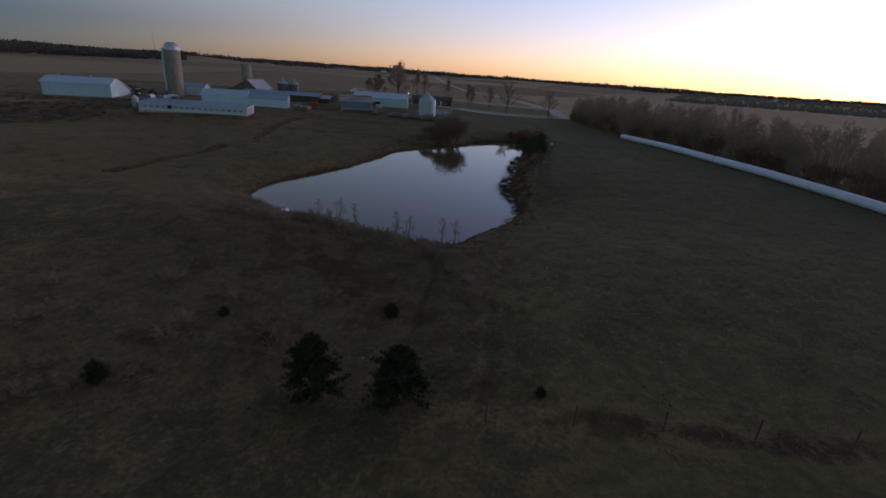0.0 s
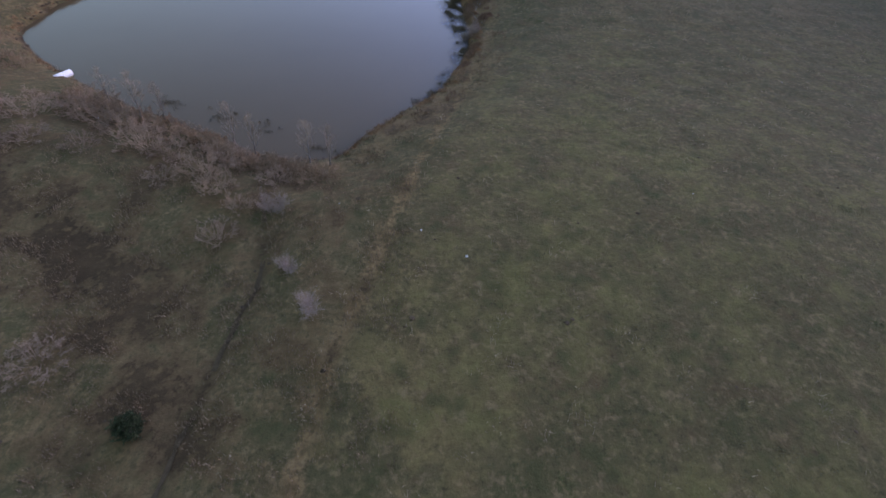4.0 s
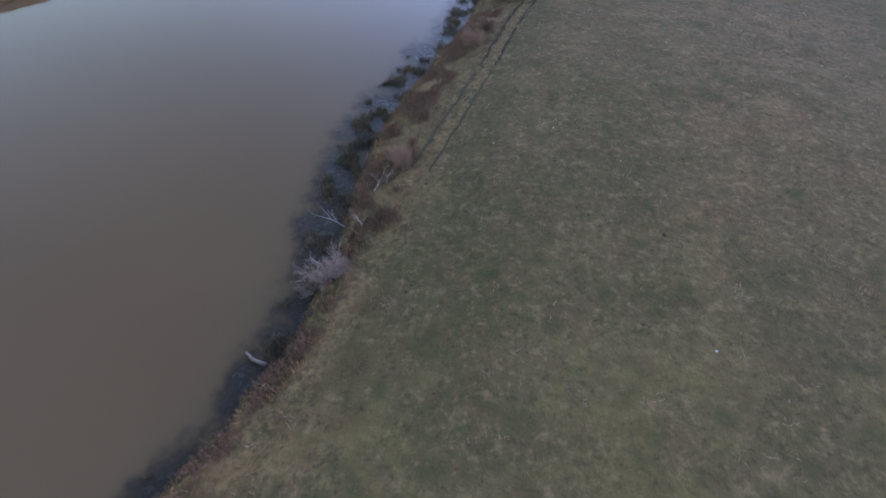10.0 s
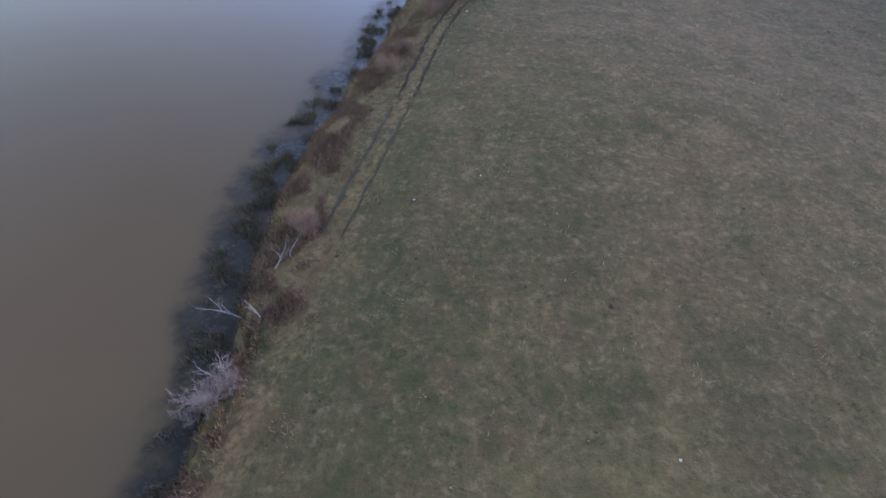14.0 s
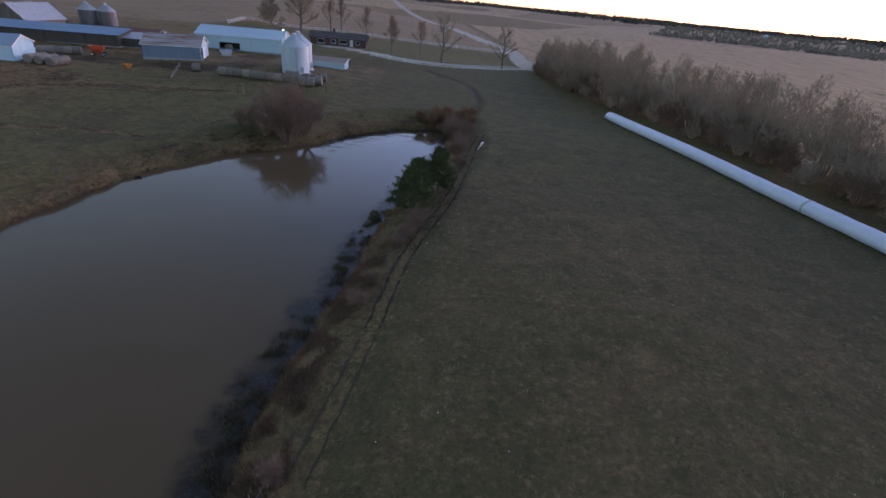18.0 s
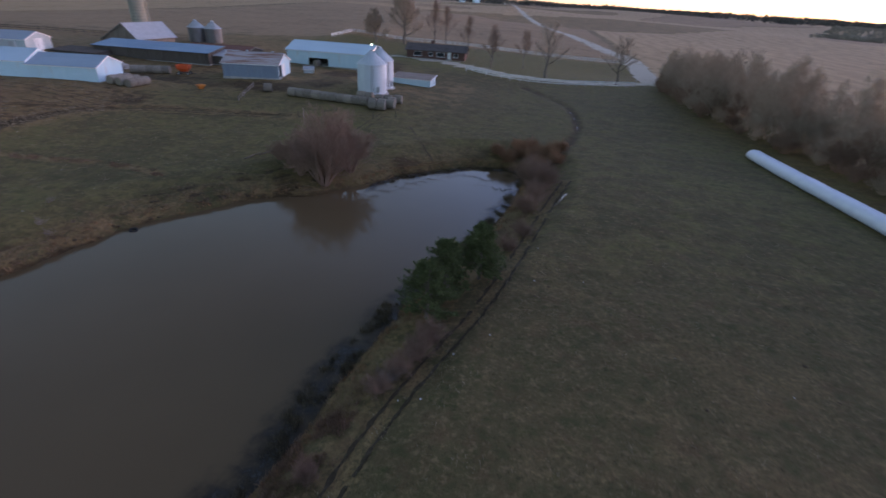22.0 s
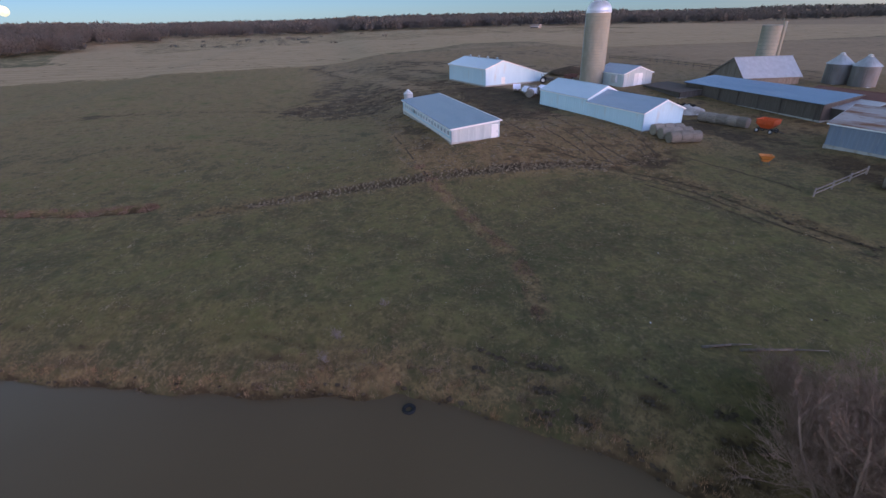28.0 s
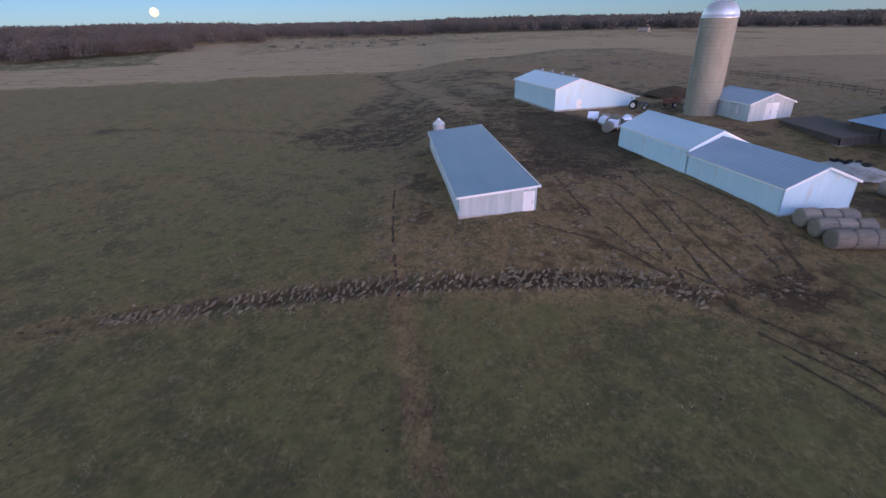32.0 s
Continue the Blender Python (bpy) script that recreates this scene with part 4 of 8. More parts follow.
    dry = np.where((far > 520) & (band <= -0.45), 0.6, dry)
    crest = 405 + 16 * np.sin(y / 31) + 9 * np.sin(y / 13 + 1)
    vale = soft((far - crest) / 3) * (x < -250) * (y < 330) * (y > 92 + 0.38 * (x + 30)) * (far < 1300)
    stub, dry, tilled = stub * (1 - vale) + 0.58 * vale, np.maximum(dry, 0.8 * vale), tilled * (1 - vale)
    lawn = np.maximum(lawn, vale * (0.36 + 0.16 * np.sin(far / 60 + y / 90)))
    return mud, dry, lawn, stub, stone, tilled


LIE = []


def lie(x, y):
    """Height of the ground as built, ruts and all."""
    xs, ys, zs = LIE
    x, y = np.asarray(x, float), np.asarray(y, float)
    i, j = np.clip(np.searchsorted(xs, x) - 1, 0, len(xs) - 2), np.clip(np.searchsorted(ys, y) - 1, 0, len(ys) - 2)
    u, v = (x - xs[i]) / (xs[i + 1] - xs[i]), (y - ys[j]) / (ys[j + 1] - ys[j])
    return (zs[j, i] * (1 - u) + zs[j, i + 1] * u) * (1 - v) + (zs[j + 1, i] * (1 - u) + zs[j + 1, i + 1] * u) * v


def build_ground():
    def ruler(lo, hi, step, a, b):
        mid = list(np.arange(lo, hi + 1e-6, step))
        left, right, s = [], [], step
        p = lo
        while p > a:
            s *= 1.045
            p -= s
            left.append(p)
        p, s = hi, step
        while p < b:
            s *= 1.045
            p += s
            right.append(p)
        return np.array(left[::-1] + mid + right)

    xs, ys = ruler(-126, 34, 0.5, -3600, 3600), ruler(-12, 150, 0.5, -3600, 3600)
    gx, gy = np.meshgrid(xs, ys)
    x, y = gx.ravel(), gy.ravel()
    d = to_shore(x, y)
    z = height(x, y, d)
    near = (x > -140) & (x < 60) & (y > -40) & (y < 190)
    rough = np.zeros(len(x))
    rough[near] = [noise.noise((a * 0.5, b * 0.5, 0.0)) * 0.07 + noise.noise((a * 1.9, b * 1.9, 5.0)) * 0.045 for a, b in zip(x[near], y[near])]
    rough *= np.clip(np.abs(d) / 1.0, 0, 1)
    for line, deep in ((BANK_TRACK, 0.12), (DAM_TRACK, 0.14), (DITCH, 0.55), (STREAM, 0.3), (HOOF_TRAIL, 0.12)):
        rough[near] -= deep * np.exp(-((to_line(x[near], y[near], line) / 0.7) ** 2))
    cut = near & (d > 0.4) & (d < 6.5) & (x < -7) & (y > 55)
    rough[cut] += 0.17 * terrace(x[cut], y[cut], d[cut]) * np.clip((6.5 - d[cut]) / 3, 0, 1)
    z = z + rough
    LIE.extend((xs, ys, z.reshape(len(ys), len(xs))))
    mud, dry, lawn, stub, stone, tilled = covers(x, y, d)
    nx, ny = len(xs), len(ys)
    q = np.arange(nx * ny).reshape(ny, nx)
    faces = np.stack([q[:-1, :-1], q[:-1, 1:], q[1:, 1:], q[1:, :-1]], -1).reshape(-1, 4)
    me = bpy.data.meshes.new("ground")
    me.from_pydata(np.stack([x, y, z], 1).tolist(), [], faces.tolist())
    one = np.ones(len(x))
    for name, rgb in (("cover", (mud, dry, lawn)), ("crop", (stub, stone, tilled))):
        layer = me.color_attributes.new(name, "FLOAT_COLOR", "POINT")
        layer.data.foreach_set("color", np.stack([*rgb, one], 1).astype(np.float32).ravel())
    me.polygons.foreach_set("use_smooth", [True] * len(me.polygons))
    me.materials.append(M["ground"])
    tagged(new("ground", me), "grey-green autumn pasture with worn trails and stubble fields", "ground", kind="structure")


build_ground()


def build_water():
    f = Form()
    line = [(x, y, WATER) for x, y in BANK + (BANK - BANK.mean(0)) * 0.02]
    f.add(line, [tuple(range(len(line)))])
    ob = new("water", f.mesh("water", M["water"]))
    tagged(ob, "still murky brown farm pond reflecting the dusk sky", "pond", kind="structure")


build_water()


def strips(name, lines, wide, material, label, category, seed, broken=0.25, lift=0.025, kind="stuff"):
    """Ragged strips of mud or water lying along lines on the ground."""
    rnd = random.Random(seed)
    f = Form()
    for line in lines:
        pts, left = [], 0.0
        for a, b in zip(line[:-1], line[1:]):
            n = max(1, int(np.hypot(*(b - a)) / 0.22))
            pts += [a + (b - a) * k / n for k in range(n)]
        shift = rnd.uniform(0, 50)
        run = []
        for k in range(1, len(pts) - 1):
            d = pts[k + 1] - pts[k - 1]
            side = np.array((-d[1], d[0])) / (np.hypot(*d) + 1e-9)
            grain = noise.noise((k * 0.09 + shift, 0, 0))
            w = wide * (0.45 + 0.6 * noise.noise((k * 0.3, shift, 0)) + 0.35 * rnd.random())
            if grain < broken - 0.5:
                if len(run) > 2:
                    run_strip(f, run, lift)
                run = []
                continue
            c = pts[k] + side * 0.12 * noise.noise((k * 0.2, shift, 9))
            run.append((c - side * w, c, c + side * w))
        if len(run) > 2:
            run_strip(f, run, lift)
    return tagged(new(name, f.mesh(name, M[material], True)), label, category, kind=kind)


def run_strip(f, run, lift):
    vs = []
    for left, mid, right in run:
        for q, up in ((left, lift), (mid, 0.006), (right, lift)):
            vs.append((q[0], q[1], float(lie(q[0], q[1])) + up))
    f.add(vs, [q for k in range(len(run) - 1) for q in ((3 * k, 3 * k + 1, 3 * k + 4, 3 * k + 3), (3 * k + 1, 3 * k + 2, 3 * k + 5, 3 * k + 4))])


def beside(dist, keep):
    """Pieces of a line that follows the water's edge at a distance."""
    step = np.roll(BANK, -2, 0) - np.roll(BANK, 2, 0)
    out = np.stack([step[:, 1], -step[:, 0]], 1) / (np.linalg.norm(step, axis=1)[:, None] + 1e-9)
    line = BANK + out * dist
    ok = [keep(*p) for p in line]
    runs, run = [], []
    for p, k in zip(line, ok):
        if k:
            run.append(p)
        elif len(run) > 1:
            runs.append(run)
            run = []
    return runs + ([run] if len(run) > 1 else [])


strips("wheel_ruts", [q[q[:, 1] > 64] for q in RUTS], 0.2, "rut", "two dark wheel ruts in the grass along the bank", "mud", 1, 0.15)
strips("faint_ruts", [q[(q[:, 1] < 66) & (q[:, 1] > 54)] for q in RUTS], 0.15, "soft_rut", "two faint wheel ruts in the grass along the bank", "mud", 8, 0.12)
BIN_PATHS = [rounded(p, 5, False) for p in ([(-11.2, 141), (-11.4, 130), (-10.2, 122.4), (-8.6, 118)], [(-12.2, 141), (-12.6, 130), (-11.4, 123)], [(-6, 137), (-4.4, 133.3), (0, 125.4), (3.4, 121)], [(2, 184), (9.3, 179.4), (13.3, 175.4), (18.6, 170)])]
strips("bin_paths", BIN_PATHS, 0.15, "rut", "dark trodden path between the bins and the pond", "mud", 9, 0.4)
strips("dam_rut", [DAM_TRACK], 0.16, "yard_rut", "thin dark rut worn over the dam", "mud", 2, 0.4)
YARD_RUTS = [rounded(p, 5, False) for p in ([(-50.6, 124.1), (-44.5, 128.5), (-39.6, 129.4), (-33.5, 131), (-27, 133)], [(-49.1, 123.3), (-43.4, 127.1), (-38.2, 128.3), (-32.3, 129.6), (-26, 131.4)], [(-47, 123.6), (-41, 126.6), (-34, 128.2)], [(-51.2, 126.3), (-60.3, 124.9), (-83, 125)], [(-51.3, 123.4), (-62, 123), (-71, 122.2), (-84, 119)], [(-52.6, 128.3), (-61, 128.8), (-72, 126)], [(-52, 125), (-58, 120), (-66, 117), (-78, 116)], [(-53, 122), (-60, 117), (-64, 111)])]
LANE_RUTS = [rounded(p, 5, False) for p in ([(-52.9, 132.9), (-46.4, 135.5), (-39.4, 137.4)], [(-53, 121), (-58, 121.4), (-70, 120)], [(-54, 130), (-66, 132), (-76, 129)], [(-96, 124), (-120, 118), (-150, 100), (-218, 78.6)], [(-97, 126), (-121, 120), (-151, 102), (-219, 80.6)], [(-84, 121), (-97, 112), (-118, 100)], [(-84, 123), (-100, 114), (-122, 104)])]
strips("yard_ruts", YARD_RUTS + LANE_RUTS, 0.2, "yard_rut", "dark wheel ruts fanning out over the farmyard", "mud", 3, 0.22)
strips("trail_rut", [SIDE_TRAIL[SIDE_TRAIL[:, 0] < -52]], 0.16, "rut", "thin dark line worn along the cattle path", "mud", 4, 0.35)
strips("track_puddle", [rounded([(19.0, 108.4), (19.7, 110.6), (20.4, 113.4)], 6, False)], 0.24, "water", "long puddle in the wheel track", "puddle", 16, 0.0, kind="structure")
strips("stream_water", [STREAM], 0.12, "water", "broken trickle of water in the ditch", "stream", 6, 0.75, kind="structure")


# ---- buildings ----
def side_box(f, side, w, length, u0, u1, z0, z1, o0, o1):
    def p(u, z, o):
        return {"near": (u, -o, z), "far": (w - u, length + o, z), "left": (-o, u, z), "right": (w + o, u, z)}[side]

    return f.hexa([p(u0, z0, o0), p(u1, z0, o0), p(u1, z0, o1), p(u0, z0, o1), p(u0, z1, o0), p(u1, z1, o0), p(u1, z1, o1), p(u0, z1, o1)])


def wall(parent, side, w, length, top, holes, material, rib=0.6, base=0.0, slant=None, label="", thick=0.14):
    """A wall with its openings cut through, and with upright ribs. slant: heights of a gable's or a lean-to's outline."""
    run = w if side in ("near", "far") else length
    f = Form()
    us = sorted({0.0, run, *(h[0] for h in holes), *(h[1] for h in holes)})
    zs = sorted({base, top, *(h[2] for h in holes), *(h[3] for h in holes)})
    for u0, u1 in zip(us, us[1:]):
        for z0, z1 in zip(zs, zs[1:]):
            if not any(h[0] <= u0 and u1 <= h[1] and h[2] <= z0 and z1 <= h[3] for h in holes):
                side_box(f, side, w, length, u0, u1, z0, z1, -thick, 0)
    if slant:
        outline = [(u, 0, z) for u, z in slant]
        f.prism([(u, (-0.0 if side == "near" else length - thick), z) for u, _, z in outline], (0, thick, 0))
    body = part("wall", f, material, parent, label)
    if rib:
        f = Form()
        k = int(run / rib)
        for i in range(1, k):
            u = run * i / k
            high = top
            if slant:
                us_, zs_ = zip(*sorted(slant))
                high = max(top, float(np.interp(u if side == "near" else w - u, us_, zs_))) - 0.03
            cuts = [(base, high)]
            for h in holes:
                if h[0] - 0.05 < u < h[1] + 0.05:
                    cuts = [c for a, b in cuts for c in ((a, min(b, h[2])), (max(a, h[3]), b)) if c[1] - c[0] > 0.05]
            for a, b in cuts:
                side_box(f, side, w, length, u - 0.03, u + 0.03, a, b, 0.0, 0.016)
        tagged(part("ribbing", f, material, body), kind="stuff")
    return body


def roof_slope(parent, a, b, y0, y1, material, rib=0.6, thick=0.07, label=""):
    """A ribbed roof slope from the eave a to the ridge b, both (x, z)."""
    f = Form()
    low = [(a[0], y0, a[1]), (b[0], y0, b[1]), (b[0], y1, b[1]), (a[0], y1, a[1])]
    if b[0] < a[0]:
        low = [low[1], low[0], low[3], low[2]]
    f.slab(low, thick)
    nrm = Vector((low[1][0] - low[0][0], 0, low[1][2] - low[0][2])).normalized()
    up = Vector((-nrm.z, 0, nrm.x))
    body = part("roof_slope", f, material, parent, label)
    if not rib:
        return body
    f = Form()
    k = max(2, int((y1 - y0) / rib))
    for i in range(k + 1):
        y = y0 + 0.03 + (y1 - y0 - 0.06) * i / k
        p, q = Vector((low[0][0], y, low[0][2])) + up * (thick + 0.01), Vector((low[1][0], y, low[1][2])) + up * (thick + 0.01)
        f.beam(p, q, 0.05, 0.026)
    tagged(part("ribbing", f, material, body), kind="stuff")
    return body


def window(parent, side, w, length, u0, u1, z0, z1, sill=True, name="window", pane="glass"):
    f = Form()
    for a, b, c, d in ((u0, u1, z0, z0 + 0.07), (u0, u1, z1 - 0.07, z1), (u0, u0 + 0.07, z0, z1), (u1 - 0.07, u1, z0, z1)):
        side_box(f, side, w, length, a, b, c, d, -0.1, 0.05)
    frame_part = part(name, f, M["trim"], parent, "white framed window")
    g = Form()
    side_box(g, side, w, length, u0 + 0.06, u1 - 0.06, z0 + 0.06, z1 - 0.06, -0.07, -0.05)
    part("pane", g, M[pane], frame_part)
    if sill:
        s = Form()
        side_box(s, side, w, length, u0 - 0.06, u1 + 0.06, z0 - 0.06, z0 - 0.002, 0.0, 0.1)
        part("sill", s, M["trim"], frame_part)


def door(parent, side, w, length, u0, u1, z0, z1, material, label, bars=True):
    f = Form()
    side_box(f, side, w, length, u0, u1, z0, z1, -0.09, 0.035)
    d = part("door", f, material, parent, label)
    if bars:
        g = Form()
        for a, b, c, e in ((u0, u1, z1, z1 + 0.08), (u0 - 0.08, u0, z0, z1 + 0.08), (u1, u1 + 0.08, z0, z1 + 0.08)):
            side_box(g, side, w, length, a, b, c, e, 0.0, 0.05)
        part("door_frame", g, M["trim"], d)
    h = Form()
    side_box(h, side, w, length, u1 - 0.14, u1 - 0.1, (z0 + z1) / 2 - 0.12, (z0 + z1) / 2 + 0.12, 0.035, 0.09)
    part("handle", h, M["steel_dark"], d)


def fascia(parent, w, y, eave_l, eave_r, ridge, material, over=0.3):
    f = Form()
    for a, b in (((-over, eave_l[1]), ridge), ((w + over, eave_r[1]), ridge)):
        f.beam((a[0], y, a[1] + 0.0), (b[0], y, b[1] + 0.0), 0.05, 0.2)
    part("fascia", f, material, parent, "white gable trim")


def shell(name, x, y, z, heading, w, length, eave_l, eave_r, ridge, walls, roof, label, category, holes=None, rib=0.6, over=0.3, pad=True, trim="trim", ends=None):
    """A gabled or lean-to building. ridge: (x, z) of its highest line; heading: the way its length runs, from its near left corner."""
    yaw = math.degrees(math.atan2(-heading[0], heading[1]))
    b = thing(name, pose(x, y, z, 0, 0, yaw), label, category)
    holes = holes or {}
    low = min(eave_l, eave_r)
    for side in ("near", "far", "left", "right"):
        hs = holes.get(side, [])
        if side in ("near", "far"):
            wall(b, side, w, length, low, hs, M[(ends or {}).get(side, walls)], rib, slant=[(0, low), (0, eave_l), ridge, (w, eave_r), (w, low)] if eave_l > low or eave_r > low else [(0, low), ridge, (w, low)])
        else:
            wall(b, side, w, length, eave_l if side == "left" else eave_r, hs, M[(ends or {}).get(side, walls)], rib)
    k = 0.02

    def drop(edge, e):
        slope = (ridge[1] - e) / max(abs(ridge[0] - edge), 0.1)
        return e - slope * over

    if ridge[0] > 0.3:
        roof_slope(b, (-over, drop(0, eave_l) + k), (ridge[0], ridge[1] + k), -over, length + over, M[roof], rib)
    if ridge[0] < w - 0.3:
        roof_slope(b, (w + over, drop(w, eave_r) + k), (ridge[0], ridge[1] + k), -over, length + over, M[roof], rib)
    if 0.3 < ridge[0] < w - 0.3:
        f = Form()
        f.prism([(ridge[0] - 0.25, -over - 0.02, ridge[1] + 0.03), (ridge[0], -over - 0.02, ridge[1] + 0.17), (ridge[0] + 0.25, -over - 0.02, ridge[1] + 0.03)], (0, length + 2 * over + 0.04, 0))
        part("ridge_cap", f, M[roof], b)
    if trim:
        for yy in (-over - 0.03, length + over + 0.03):
            f = Form()
            f.beam((-over, yy, drop(0, eave_l)), (ridge[0], yy, ridge[1]), 0.05, 0.2)
            f.beam((w + over, yy, drop(w, eave_r)), (ridge[0], yy, ridge[1]), 0.05, 0.2)
            part("fascia", f, M[trim], b)
        for xx, e in ((-over - 0.02, drop(0, eave_l)), (w + over + 0.02, drop(w, eave_r))):
            f = Form()
            f.beam((xx, -over, e - 0.03), (xx, length + over, e - 0.03), 0.04, 0.14)
            part("eave_trim", f, M[trim], b)
    if pad:
        f = Form()
        f.box(-0.06, w + 0.06, -0.06, length + 0.06, -0.9, 0.12)
        part("foundation", f, M["pad"], b, "low concrete footing")
    return b


YARD_W, YARD_L = (-0.2, 0.98), (-0.98, -0.2)

# low hog shed with a grey-blue lean-to roof and a row of small windows
SHED_HEAD = (-0.993, -0.118)
slots = [(0.8 + 1.55 * i, 2.0 + 1.55 * i, 0.8, 1.55) for i in range(17)]
shed = shell("long_shed", -65.3, 105.3, 4.1, SHED_HEAD, 7.3, 28.0, 1.95, 2.65, (7.3, 2.65), "galv_wall", "grey_roof", "long low livestock shed with a grey-blue metal lean-to roof", "shed", {"left": slots}, 0.45, 0.25, ends={"left": "white_metal", "right": "white_metal"})
for i, s in enumerate(slots):
    if i != 12:
        window(shed, "left", 7.3, 28.0, *s, sill=False, pane="film_pane")
f = Form()
side_box(f, "left", 7.3, 28.0, 0, 28.0, 0.14, 0.5, 0.032, 0.06)
part("skirt_board", f, M["white_paint"], shed, "white splash board")
door(shed, "near", 7.3, 28.0, 6.1, 7.0, 0.13, 2.05, M["trim"], "white door in the metal end wall")


def feed_bin(x, y, z, r, high, cone, label):
    b = thing("feed_bin", pose(x, y, z), label, "feed bin")
    f = Form()
    prof = []
    for i in range(int(high / 0.2) * 2):
        prof.append((r + (0.02 if i % 2 else -0.02), 0.9 + i * 0.1))
    f.lathe(prof, 20)
    part("tank", f, M["galv"], b, "corrugated steel tank", True)
    f = Form()
    f.lathe([(r + 0.06, prof[-1][1]), (0.25, prof[-1][1] + cone), (0.22, prof[-1][1] + cone + 0.15), (0.01, prof[-1][1] + cone + 0.2)], 20)
    part("cone_roof", f, M["dome"], b)
    f = Form()
    f.lathe([(0.15, 0.25), (r - 0.02, 0.9)], 20)
    part("hopper", f, M["galv"], b)
    for i in range(4):
        a = math.tau * (i + 0.5) / 4
        f = Form()
        f.tube((r * math.cos(a), r * math.sin(a), -0.3), (r * math.cos(a), r * math.sin(a), 1.6), 0.05, 0.05, 6)
        part("leg", f, M["steel_dark"], b)
    return b


feed_bin(-94.5, 103.3, 4.0, 0.85, 2.4, 0.6, "small pale feed bin at the end of the long shed")

# white gabled machine shed in two lengths
W_HEAD = (-0.975, -0.222)
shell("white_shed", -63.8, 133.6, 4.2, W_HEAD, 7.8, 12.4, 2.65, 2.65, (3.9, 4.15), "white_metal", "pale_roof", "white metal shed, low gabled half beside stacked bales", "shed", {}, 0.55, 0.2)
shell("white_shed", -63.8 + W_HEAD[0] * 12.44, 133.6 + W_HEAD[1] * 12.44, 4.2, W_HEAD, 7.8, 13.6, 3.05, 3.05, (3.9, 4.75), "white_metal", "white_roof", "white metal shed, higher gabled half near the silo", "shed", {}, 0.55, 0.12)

# white barn with a long catslide roof
B_HEAD = (-0.962, -0.273)
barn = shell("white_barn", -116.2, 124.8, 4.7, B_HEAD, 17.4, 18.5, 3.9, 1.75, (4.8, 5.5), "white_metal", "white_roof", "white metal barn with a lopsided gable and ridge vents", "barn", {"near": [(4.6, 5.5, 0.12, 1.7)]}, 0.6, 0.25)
door(barn, "near", 17.4, 18.5, 4.6, 5.5, 0.13, 1.7, M["white_paint"], "white door")
for i in range(4):
    v = part("ridge_vent", Form().lathe([(0.22, 5.45), (0.22, 5.85), (0.34, 5.9), (0.3, 6.05), (0.02, 6.12)], 12, (4.8, 2.5 + 4.3 * i)), M["galv"], barn, "round steel roof vent", True)

# small metal shed beside the silo
small = shell("metal_shed", -100.6, 151.7, 4.95, YARD_L, 8.0, 9.5, 2.9, 2.9, (4.0, 4.25), "galv_wall", "pale_roof", "small galvanised shed with white sliding doors beside the silo", "shed", {"near": [(2.9, 5.3, 0.12, 2.9)]}, 0.5, 0.25)
for u in (2.9, 4.12):
    door(small, "near", 8.0, 9.5, u, u + 1.16, 0.13, 2.88, M["white_paint"], "white sliding door", False)
f = Form()
side_box(f, "left", 8.0, 9.5, 2.0, 3.4, 0.9, 2.5, 0.032, 0.55)
part("wall_box", f, M["galv"], small, "box on the side wall")

# long barn with a blue-grey lean-to roof and dark boards
blue = shell("long_barn", -61.8, 162.2, 4.3, (-0.996, -0.062), 6.8, 29.5, 2.55, 3.5, (6.8, 3.5), "dark_wood", "blue_roof", "long low barn with dark boards under a blue-grey metal roof", "barn", {}, 0.4, 0.35, trim="steel_dark")
for i in range(7):
    part("post", Form().tube((-0.12, 0.9 + 4.4 * i + (1.9 if i else 0), 0), (-0.12, 0.9 + 4.4 * i + (1.9 if i else 0), 2.5), 0.1, 0.09, 7), M["dark_wood"], blue)

# old grey barn and its lean-to

def old_barn():
    # its length runs towards +y; the near gable faces the pond
    b = shell("old_barn", -101.5, 173.4, 4.3, (0.13, 0.991), 12.5, 12.0, 2.4, 3.2, (8.4, 6.6), "old_wood", "galv", "weathered board barn with a bare metal gable roof", "barn", {"near": [(6.2, 8.4, 0.1, 2.3)]}, 0.3, 0.35, True, "old_wood")
    return b


old_barn()


